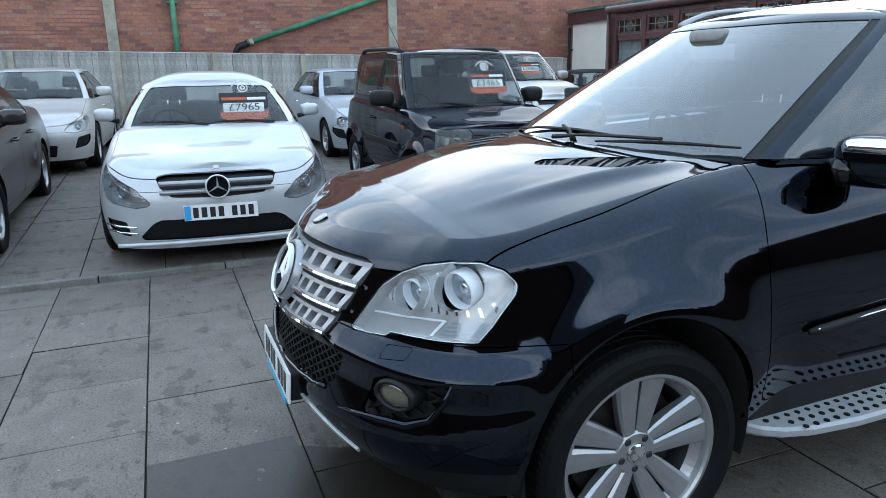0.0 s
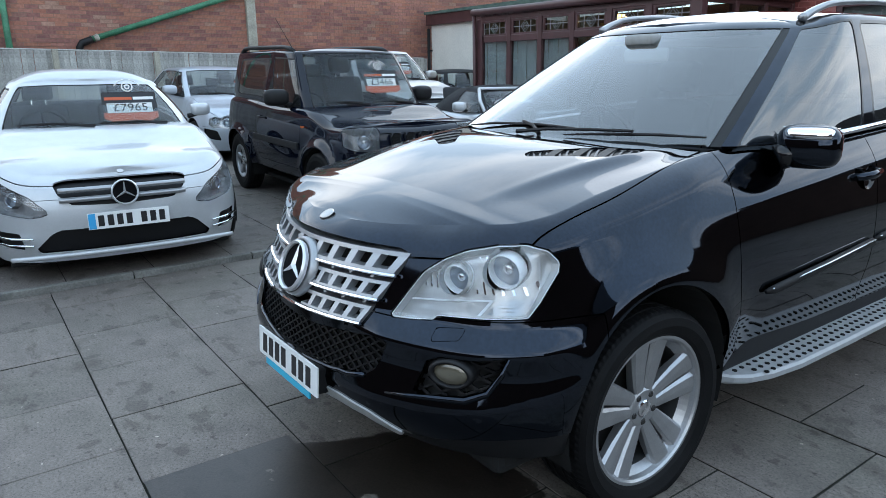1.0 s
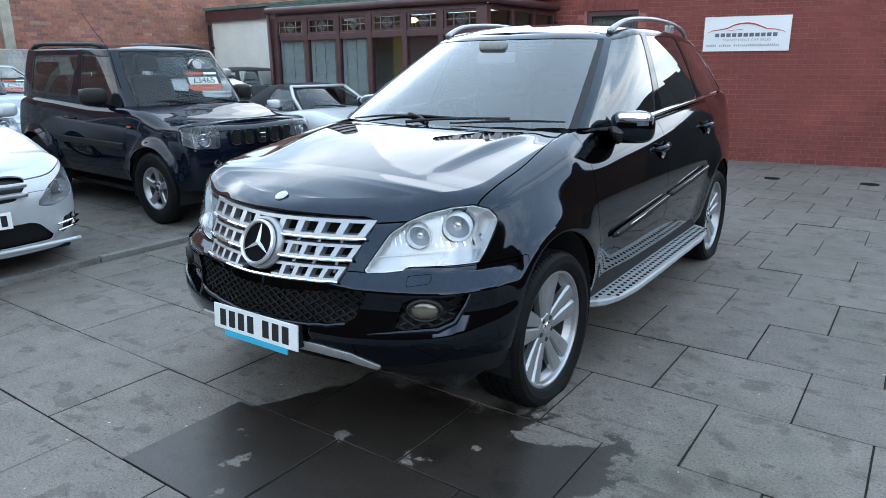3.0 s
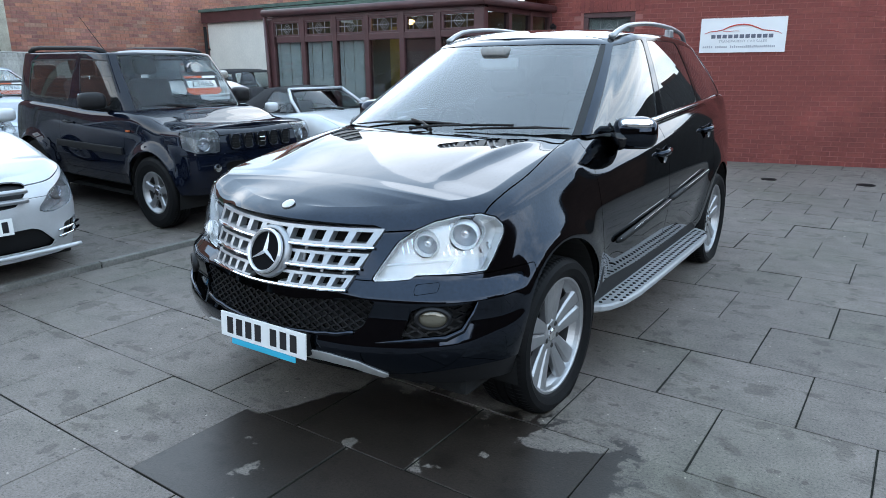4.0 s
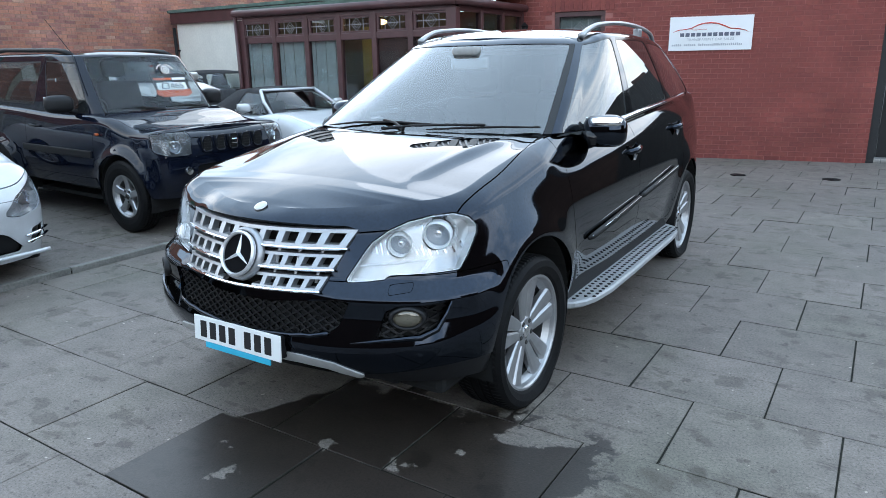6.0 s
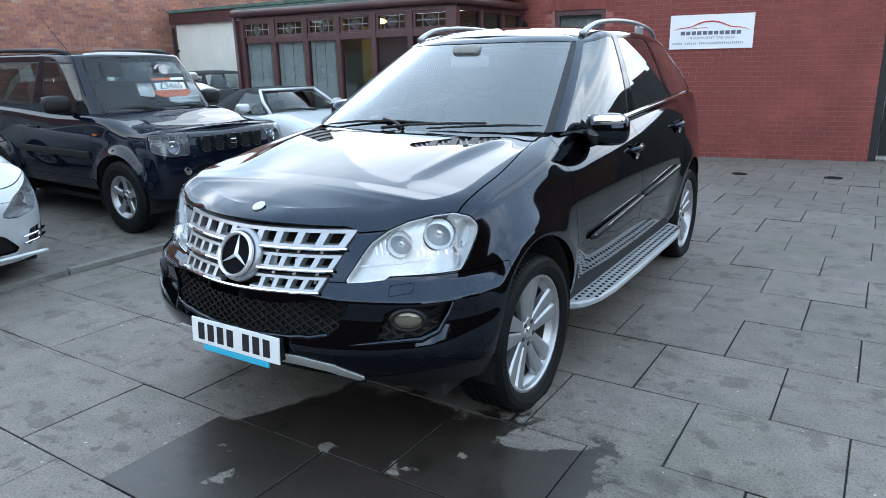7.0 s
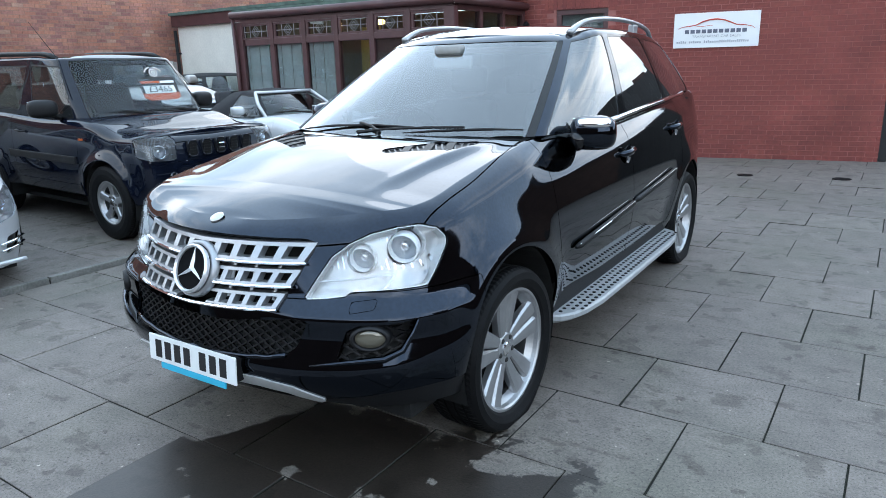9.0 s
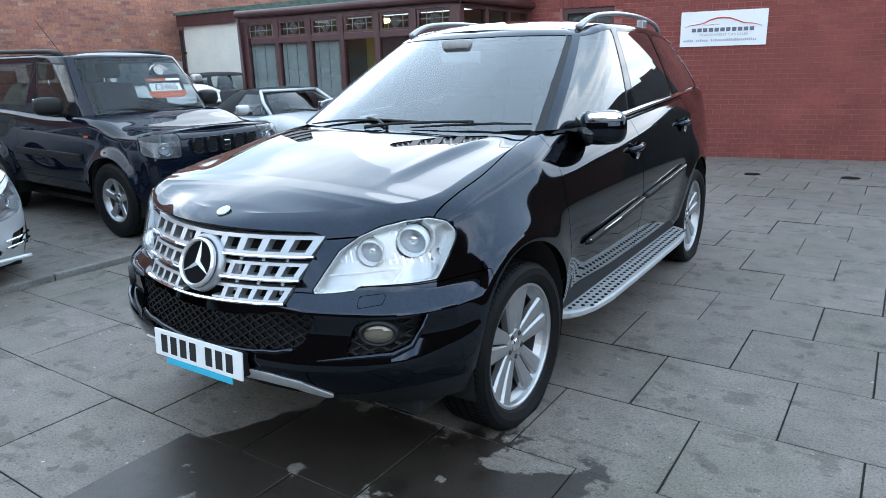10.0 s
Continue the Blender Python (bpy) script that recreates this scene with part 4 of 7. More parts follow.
def body_skin(rows, centre, per=12, levels=26, power=2.4, fillet=0.05, crown=2.3, deck=20, dent=None, lift=None, rim_rise=0.25):
    """The lower body. Rows from the nose's centre round the side to the tail's: x, y, z of the lower edge, inset there, z of the widest line,
    inset of the upper edge, z of the upper edge. centre: the bonnet's and boot's height along the middle."""
    s, place = smooth_rows(rows, per)
    s[0, 0] = s[-1, 0] = 0
    tx, ty = np.gradient(s[:, 0]), np.gradient(s[:, 1])
    ln = np.maximum(np.hypot(tx, ty), 1e-9)
    nx, ny = ty / ln, -tx / ln
    nx[0], ny[0], nx[-1], ny[-1] = 0, -1, 0, 1
    x, y, zb, ib, zm, ir, zr = s.T[:7]
    cols, mk = [], []
    zw = zr - fillet
    for k in range(levels):
        q = k / (levels - 1)
        z = zb + (zw - zb) * q
        low = np.clip((zm - z) / np.maximum(zm - zb, 1e-3), 0, 1)
        up = np.clip((z - zm) / np.maximum(zr - zm, 1e-3), 0, 1)
        inset = ib * low ** 2 + ir * up ** (power(x, y) if callable(power) else power)
        px, py = x - nx * inset, y - ny * inset
        if dent is not None:
            g = dent(px, py, z)
            px, py = px + nx * g, py + ny * g
        px = np.maximum(px, 0)
        px[0] = px[-1] = 0
        cols.append(np.stack([px, py, z + 0 * x], 1))
        mk.append(np.stack([place, q + 0 * x], 1))
    rim_x, rim_y = np.maximum(x - nx * ir, 0), y - ny * ir
    ex, ey = np.maximum(x - nx * (ir + fillet * 1.3), 0), y - ny * (ir + fillet * 1.3)
    ex[0] = ex[-1] = 0
    cz = np.maximum(curve(ey, centre), zr)

    cr = crown(ey) if callable(crown) else crown
    p0, p2 = cols[-1], np.stack([ex, ey, zr + 0.0 * x + np.minimum(rim_rise * fillet, (cz - zr))], 1)
    g1 = (p0 - cols[-2])
    g1 /= np.maximum(np.linalg.norm(g1, axis=1, keepdims=True), 1e-9)
    p1 = p0 + g1 * fillet * 0.9
    for k in range(1, 7):
        f = k / 6
        cols.append(p0 * (1 - f) ** 2 + p1 * 2 * f * (1 - f) + p2 * f * f)
        mk.append(np.stack([place, 1 + f + 0 * x], 1))
    for k in range(1, deck + 1):
        f = 1 - k / deck
        zz = p2[:, 2] + (np.maximum(cz, p2[:, 2]) - p2[:, 2]) * (1 - f ** cr)
        px = ex * f
        if lift is not None:
            zz = zz + lift(px, ey) * (1 - f ** 8)
        cols.append(np.stack([px, ey, zz], 1))
        mk.append(np.stack([place, 2 + (1 - f) + 0 * x], 1))
    return skin_of(np.stack(cols, 1), np.stack(mk, 1))


def cabin_skin(rows, roof, per=12, levels=16, bulge=0.03, fillet=0.05, deck=14, crown=2.2):
    """The upper body. Rows from the windscreen's centre round to the rear window's: base x, y, z, top x, y, z. roof: its height along the middle."""
    s, place = smooth_rows(rows, per, (0, 3))
    s[0, 0] = s[-1, 0] = 0
    s[0, 3] = s[-1, 3] = 0
    base, top = s[:, 0:3], s[:, 3:6]
    tx, ty = np.gradient(s[:, 0]), np.gradient(s[:, 1])
    ln = np.maximum(np.hypot(tx, ty), 1e-9)
    out = np.stack([ty / ln, -tx / ln, 0 * tx], 1)
    out[0], out[-1] = (0, -1, 0), (0, 1, 0)
    cols, mk = [], []
    for k in range(levels):
        h = k / (levels - 1)
        p = base + (top - base) * h + out * bulge * 4 * h * (1 - h)
        p[:, 0] = np.maximum(p[:, 0], 0)
        p[0, 0] = p[-1, 0] = 0
        cols.append(p)
        mk.append(np.stack([place, h + 0 * place], 1))
    inner = top - out * fillet * 1.2
    inner[:, 0] = np.maximum(inner[:, 0], 0)
    inner[0, 0] = inner[-1, 0] = 0
    cz = curve(inner[:, 1], roof)
    inner[:, 2] = np.minimum(top[:, 2] + fillet * 0.55, np.maximum(cz, top[:, 2] + 0.004))
    cz = np.maximum(cz, inner[:, 2])
    g1 = cols[-1] - cols[-2]
    g1 /= np.maximum(np.linalg.norm(g1, axis=1, keepdims=True), 1e-9)
    p0, p1 = cols[-1], cols[-1] + g1 * fillet * 0.6
    for k in range(1, 6):
        f = k / 5
        cols.append(p0 * (1 - f) ** 2 + p1 * 2 * f * (1 - f) + inner * f * f)
        mk.append(np.stack([place, 1 + f + 0 * place], 1))
    for k in range(1, deck + 1):
        f = 1 - k / deck
        zz = inner[:, 2] + (cz - inner[:, 2]) * (1 - f ** crown)
        cols.append(np.stack([inner[:, 0] * f, inner[:, 1], zz], 1))
        mk.append(np.stack([place, 2 + (1 - f) + 0 * place], 1))
    return skin_of(np.stack(cols, 1), np.stack(mk, 1))


def shape(p, q, poly, r=0.0):
    """How far points lie inside a shape with corners rounded by r (minus: outside)."""
    p, q = np.asarray(p, float), np.asarray(q, float)
    c = np.array(poly, float)
    if r:
        m = c.mean(0)
        c = m + (c - m) * (1 - r / np.maximum(np.linalg.norm(c - m, axis=1, keepdims=True), r * 1.5))
    d = np.full(p.shape, 1e9)
    ins = np.zeros(p.shape, bool)
    for (x0, y0), (x1, y1) in zip(c, np.roll(c, -1, 0)):
        ex, ey = x1 - x0, y1 - y0
        t = np.clip(((p - x0) * ex + (q - y0) * ey) / (ex * ex + ey * ey + 1e-12), 0, 1)
        d = np.minimum(d, np.hypot(p - x0 - t * ex, q - y0 - t * ey))
        hit = ((y0 > q) != (y1 > q)) & (p < (x1 - x0) * (q - y0) / (y1 - y0 + 1e-12) + x0)
        ins ^= hit
    return np.where(ins, d, -d) + r


# ---- wheels ----
def make_tyre(R, rim, width):
    w = width / 2
    h = R - rim
    prof = [(-w * 0.78, rim - 0.006), (-w * 0.90, rim + h * 0.12), (-w * 1.0, rim + h * 0.45), (-w * 0.97, rim + h * 0.75), (-w * 0.84, R - 0.010), (-w * 0.74, R - 0.002)]
    for c in (-0.5, -0.17, 0.17, 0.5):
        g = 0.010 / w
        prof += [(w * (c - g * .6), R), (w * (c - g * .5), R - 0.008), (w * (c + g * .5), R - 0.008), (w * (c + g * .6), R)]
    prof += [(-a, r) for a, r in prof[5::-1]]
    b = lathe(prof, 180, "x")
    # sideways cuts in the shoulders
    for v in b.verts:
        r = math.hypot(v.co.y, v.co.z)
        if r > R - 0.004 and abs(v.co.x) > w * 0.40 and round(math.atan2(v.co.z, v.co.y) / (2 * math.pi / 180)) % 2 == 0:
            v.co.y, v.co.z = v.co.y * (1 - 0.003 / r), v.co.z * (1 - 0.003 / r)
    return b


def spoke_loft(sections, m, bm):
    """sections: radius, sideways centre, half width, face depth (outwards), thickness."""
    rings = []
    for r, c, hw, f, th in sections:
        pts = [(f - th, c - hw), (f - hw * 0.26, c - hw), (f, c - hw * 0.74), (f + 0.0015, c), (f, c + hw * 0.74), (f - hw * 0.26, c + hw), (f - th, c + hw)]
        rings.append([bm.verts.new(m @ Vector((a, b, r))) for a, b in pts])
    for a, b in zip(rings, rings[1:]):
        for k in range(len(a)):
            j = (k + 1) % len(a)
            bm.faces.new((a[k], a[j], b[j], b[k]))
    bm.faces.new(rings[0]), bm.faces.new(rings[-1])


def make_wheel(car, x, y, z, R, rim, width, spokes, steer=0.0, mat="alloy", style="pair"):
    """A wheel: alloy rim with its spokes, tyre, hub cap, bolts and brake disc. Faces +x, or -x where x is negative."""
    side = 1 if x > 0 else -1
    w = width / 2
    face = w * 0.62
    b = bmesh.new()
    lip = [(w * 0.40, rim - 0.042), (w * 0.62, rim - 0.022), (w * 0.76, rim - 0.017), (w * 0.82, rim - 0.010), (w * 0.82, rim), (w * 0.74, rim + 0.004)]
    lathe(lip, 72, "x", b)
    lathe([(face - 0.055, 0.075), (face - 0.012, 0.075), (face - 0.006, 0.066), (face - 0.006, 0.034), (face - 0.014, 0.033)], 40, "x", b)
    hub, blades = b, []
    for k in range(spokes):
        m = pose(0, 0, 0, 360 / spokes * k, 0, 0)
        if style == "pair":
            for s in (-1, 1):
                b = bmesh.new()
                spoke_loft([(0.045, s * 0.0190, 0.0180, face - 0.010, 0.035), (0.085, s * 0.0275, 0.0255, face - 0.008, 0.038), (rim * 0.58, s * 0.0385, 0.0350, face - 0.002, 0.035), (rim * 0.82, s * 0.0470, 0.0420, face + 0.006, 0.03), (rim - 0.010, s * 0.0540, 0.0480, face + 0.012, 0.03)], m, b)
                blades.append(b)
        else:
            b = bmesh.new()
            blades.append(b)
            spoke_loft([(0.05, 0, 0.034, face - 0.010, 0.035), (0.10, 0, 0.030, face - 0.006, 0.038), (rim * 0.7, 0, 0.032, face, 0.035), (rim - 0.012, 0, 0.048, face + 0.008, 0.03)], m, b)
    bmesh.ops.recalc_face_normals(hub, faces=hub.faces)
    wheel = part("wheel", hub, M[mat], car, "silver alloy wheel")
    wheel.matrix_basis = pose(x, y, z, 0, 0, (180 if side < 0 else 0) + steer)
    for b in blades:
        bmesh.ops.recalc_face_normals(b, faces=b.faces)
        part("spoke", b, M[mat], wheel)
    rubber = make_tyre(R, rim, width)
    for v in rubber.verts:
        # the tread lies flat on the ground and the wall bulges above it
        if v.co.z < 0.06 - z:
            v.co.x *= 1 + 0.05 * min(1.0, (0.06 - z - v.co.z) / 0.05)
        v.co.z = max(v.co.z, 0.002 - z)
    part("tyre", rubber, M["rubber"], wheel, smooth=False)
    part("hub_cap", lathe([(face - 0.008, 0.033), (face - 0.002, 0.032), (face + 0.001, 0.026), (face, 0.001)], 28, "x"), M["chrome"], wheel)
    for k in range(5):
        m = pose(0, 0, 0, 72 * k + 36, 0, 0) @ Matrix.Translation((0, 0, 0.054))
        part("wheel_bolt", lathe([(face - 0.02, 0.013), (face - 0.006, 0.013), (face - 0.002, 0.009), (face - 0.002, 0.001)], 8, "x", m=m), M["brake"], wheel)
    # inner rim in a darkened alloy, so the gaps between spokes look shaded
    part("rim_barrel", lathe([(-w * 0.8, rim), (-w * 0.8, rim - 0.016), (-w * 0.55, rim - 0.045), (w * 0.40, rim - 0.0425)], 72, "x"), M["barrel_shade"], wheel, "", True)
    part("brake_disc", lathe([(-0.02, 0.001), (-0.02, rim * 0.72), (0.005, rim * 0.72), (0.005, 0.001)], 40, "x"), M["brake"], wheel)
    # black disc that stands in for the shade behind the spokes
    part("inner_shade", lathe([(-w * 0.78, 0.001), (-w * 0.78, rim - 0.01), (-w * 0.76, 0.001)], 40, "x"), M["dark"], wheel)
    return wheel


M["brake"] = material("brake_disc", (0.035, 0.034, 0.033), 0.5, 0.5)
# wheel alloy with the shade inside the rim put into its colour
M["barrel_shade"] = material("rim_barrel", (0.09, 0.092, 0.096), 0.45, 0.5)


# ---- insides ----
def make_seat(car, x, y, z, back=True):
    b = bmesh.new()
    box(-0.25, 0.25, -0.25, 0.27, -0.10, 0.06, 0.06, b, segments=3)
    box(-0.24, 0.24, -0.06, 0.08, 0.0, 0.60, 0.055, b, Matrix.Translation((0, 0.27, 0.03)) @ pose(0, 0, 0, -17, 0, 0), 3)
    part("seat", b, M["cloth"], car, "dark cloth front seat", True).location = (x, y, z)
    h = bmesh.new()
    box(-0.13, 0.13, -0.05, 0.05, -0.09, 0.09, 0.045, h, segments=3)
    ob = part("headrest", h, M["cloth"], car, "", True)
    ob.matrix_basis = pose(x, y + 0.50, z + 0.74, -12, 0, 0)
    for s in (-0.06, 0.06):
        part("headrest_post", tube([(x + s, y + 0.49, z + 0.58), (x + s, y + 0.50, z + 0.70)], 0.007, 6), M["chrome"], car)


def make_insides(car, width, y_dash, z_dash, y_seat, z_seat, driver=-1, rear=True, floor=0.3):
    b = box(-width, width, y_dash - 0.30, y_dash + 0.22, z_dash - 0.34, z_dash, 0.07, segments=3)
    part("dashboard", b, M["dash"], car, "", True)
    bm = bmesh.new()
    m = Matrix.Translation((driver * 0.37, y_dash + 0.36, z_dash + 0.0)) @ pose(0, 0, 0, -62, 0, 0)
    n = 36
    ring = [(0.185 * math.cos(2 * math.pi * k / n), 0.185 * math.sin(2 * math.pi * k / n), 0) for k in range(n + 1)]
    tube([m @ Vector(p) for p in ring], 0.016, 8, bm)
    for k in range(3):
        a = math.pi / 2 + k * 2 * math.pi / 3 + math.pi
        tube([m @ Vector((0.03 * math.cos(a), 0.03 * math.sin(a), -0.02)), m @ Vector((0.18 * math.cos(a), 0.18 * math.sin(a), 0))], 0.014, 6, bm)
    lathe([(-0.04, 0.06), (0.0, 0.07), (0.005, 0.001)], 20, "z", bm, m)
    part("steering_wheel", bm, M["plastic"], car, "", True)
    for s in (-1, 1):
        make_seat(car, s * 0.37, y_seat, z_seat)
    if rear:
        bm = bmesh.new()
        box(-0.62, 0.62, -0.06, 0.08, 0.0, 0.62, 0.055, bm, pose(0, y_seat + 1.15, z_seat + 0.0, -15, 0, 0), 3)
        box(-0.62, 0.62, -0.3, 0.25, -0.1, 0.05, 0.05, bm, Matrix.Translation((0, y_seat + 0.9, z_seat)), 3)
        part("rear_seat", bm, M["cloth"], car, "", True)
        for s in (-0.38, 0.38):
            part("headrest", box(s - 0.12, s + 0.12, y_seat + 1.28, y_seat + 1.37, z_seat + 0.60, z_seat + 0.75, 0.035, segments=3), M["cloth"], car, "", True)
    part("floor_pan", box(-width, width, y_dash - 0.9, y_seat + 1.9, floor - 0.02, floor + 0.02), M["dark"], car)


def door_mirror(car, x, y, z, mat, s=1.0, cap=None):
    """A door mirror: shell, glass edge and stalk."""
    side = 1 if x > 0 else -1
    bm = bmesh.new()
    bmesh.ops.create_uvsphere(bm, u_segments=28, v_segments=16, radius=1.0)
    for v in bm.verts:
        p = v.co.copy()
        sq = lambda t, e: math.copysign(abs(t) ** e, t)
        v.co = Vector((sq(p.x, 0.62) * 0.135 * s, (sq(p.y, 0.8) * 0.085 if p.y < 0 else sq(p.y, 0.5) * 0.055) * s, sq(p.z, 0.62) * 0.088 * s))
    shell = part("mirror_shell", bm, M[mat], car, "", True)
    shell.matrix_basis = pose(x + side * 0.13 * s, y, z, 0, 0, side * 12)
    glass_ = part("mirror_glass", box(-0.115 * s, 0.115 * s, 0.056 * s, 0.060 * s, -0.07 * s, 0.07 * s, 0.002), M["chrome"], shell)
    part("mirror_arm", tube([(x - side * 0.03, y - 0.01, z - 0.09 * s), (x + side * 0.02, y, z - 0.075 * s), (x + side * 0.07, y, z - 0.05 * s)], [0.035 * s, 0.03 * s, 0.03 * s], 10), M["plastic"], car, "", True)
    return shell


def wiper(car, a, b, dz=0.012):
    a, b = Vector(a), Vector(b)
    bm = tube([a + (b - a) * f + Vector((0, 0, dz + 0.010 * math.sin(f * math.pi))) for f in (0, .25, .5, .75, 1)], [0.008, 0.010, 0.011, 0.009, 0.005], 6)
    tube([a + (b - a) * 0.02 + Vector((0, -0.03, 0.0)), a + (b - a) * 0.5 + Vector((0, -0.005, dz + 0.018))], 0.010, 6, bm)
    part("wiper", bm, M["plastic"], car)


def number_plate(car, x, y, z, tilt=0.0, back=True, bars=7, yaw=0.0, blue="strip"):
    """A plate with its characters as plain bars."""
    p = part("number_plate", box(-0.26, 0.26, -0.004, 0.004, -0.0555, 0.0555, 0.003), M["plate_white"], car, "white number plate with dark bars")
    p.matrix_basis = pose(x, y, z, tilt, 0, yaw)
    for k in range(bars):
        x0 = -0.205 + k * 0.059 + (0.035 if k >= 4 else 0)
        if blue == "side":
            x0 += 0.02
        part("character_bar", box(x0 - 0.012, x0 + 0.026, -0.0055, -0.003, -0.037, 0.037), M["ink"], p)
    if blue == "side":
        part("blue_band", box(-0.256, -0.212, -0.0052, -0.003, -0.052, 0.052), M["plate_blue"], p)
    return p


def price_card(car, x, y, z, words, tilt, yaw=0.0, scale=1.0):
    """A screen card: white eye-like mark, dark band with plain bars for the name, price and orange pointed foot."""
    m = pose(x, y, z, tilt, 0, yaw) @ Matrix.Scale(scale, 4)
    foot = [(-0.21, -0.05), (0.21, -0.05), (0.21, -0.13), (0.15, -0.16), (-0.15, -0.16), (-0.21, -0.13)]
    c = part("price_card", prism(foot, 0, 0.003), M["orange_card"], car, "price card with an orange foot")
    c.matrix_basis = m
    part("card_back", box(-0.21, 0.21, -0.002, 0.002, -0.08, 0.10), M["ink"], c)
    part("price_tag", box(-0.18, 0.17, -0.006, -0.002, -0.085, 0.0), M["white_print"], c)
    text_mesh("£" + words, 0.095, M["ink"], "lettering", c, pose(0, -0.0075, -0.043, 90, 0, 0), 0.001, 1.15)
    b = box(0.03, 0.19, -0.005, -0.002, 0.03, 0.055)
    part("name_bar", b, M["white_print"], c)
    part("name_bar", box(-0.19, 0.02, -0.005, -0.002, 0.03, 0.055), M["orange_card"], c)
    e = bmesh.new()
    for r0, r1 in ((0.012, 0.022), (0.036, 0.046)):
        lathe([(-0.002, r0), (-0.002, r1), (0.001, r1), (0.001, r0), (-0.002, r0)], 28, "y", e, Matrix.Translation((0, 0, 0.15)))
    for s in (-1, 1):
        tube([(s * x_, 0, 0.15 + z_) for x_, z_ in ((0.02, 0.065), (0.06, 0.05), (0.10, 0.01))], 0.006, 5, e)
    part("printed_mark", e, M["white_print"], c)
    return c


M["badge"] = material("badge_chrome", (0.72, 0.73, 0.75), 0.28, 0.6)
M["badge_black"] = material("badge_black", (0.003, 0.003, 0.004), 0.8)
for node in M["badge_black"].node_tree.nodes:
    if node.type == "BSDF_PRINCIPLED":
        node.inputs["Specular IOR Level"].default_value = 0.1


def emblem(car, x, y, z, r, tilt, parent=None, yaw=0.0):
    """The round badge: a bright ring, three bars and a dark disc."""
    bm = lathe([(-0.012, r * 0.86), (-0.020, r * 0.93), (-0.012, r), (0.0, r), (0.0, r * 0.86), (-0.012, r * 0.86)], 48, "y")
    for k in range(3):
        a = math.pi / 2 + k * 2 * math.pi / 3
        d, s = Vector((math.cos(a), 0, math.sin(a))), Vector((-math.sin(a), 0, math.cos(a)))
        tip, l, q, f = d * r * 0.9, s * r * 0.13, -s * r * 0.13, Vector((0, -0.018, 0))
        vs = [bm.verts.new(v) for v in (tip + Vector((0, -0.008, 0)), l - d * r * .06, q - d * r * .06, f)]
        bm.faces.new((vs[0], vs[1], vs[3])), bm.faces.new((vs[0], vs[3], vs[2])), bm.faces.new((vs[1], vs[2], vs[3]))
    e = part("badge", bm, M["badge"], parent or car, "round bright badge")
    e.matrix_basis = pose(x, y, z, tilt, 0, yaw)
    part("badge_disc", lathe([(-0.004, r * 0.9), (-0.004, 0.001)], 40, "y"), M["badge_black"], e)
    return e

# ---- cars ----
def window_field(a0, a1, h0, h1, sa=0.6, sh=0.5, r=0.03, grow=0.0):
    poly = [(a0 * sa - grow, h0 * sh - grow), (a1 * sa + grow, h0 * sh - grow), (a1 * sa + grow, h1 * sh + grow), (a0 * sa - grow, h1 * sh + grow)]
    return lambda x, y, z, a, b: shape(a * sa, b * sh, poly, r)


def front_field(poly, k=0.0, y0=0.0, ymax=0.0, r=0.01):
    return lambda x, y, z, a, b: np.minimum(shape(np.abs(x) + k * (y - y0), z, poly, r), (ymax - y))


def side_field(poly, r=0.02, xmin=0.5):
    return lambda x, y, z, a, b: np.minimum(shape(y, z, poly, r), np.abs(x) - xmin)


def cut_windows(car, cabin, windows, grow=0.016, trim="plastic"):
    """windows: name, glass, a0, a1, h0, h1."""
    for name, mat, a0, a1, h0, h1 in windows:
        hole, cabin = cabin.split(window_field(a0, a1, h0, h1, grow=grow))
        pane, rim = hole.split(window_field(a0, a1, h0, h1))
        # left and right panes are parts of their own
        for s in ((1, -1) if a0 > 0.2 and a1 < cabin.a[:, 0].max() - 0.2 else (0,)):
            one = pane if s == 0 else pane.take(lambda x, y, z, a, b: s * x)
            g = one.moved(-0.003).part(name, M[mat], car, "", 0.004)
            if g:
                g.visible_shadow = False
            rm = rim if s == 0 else rim.take(lambda x, y, z, a, b: s * x)
            rm.part("window_trim", M[trim], car, "", 0.01)
    return cabin


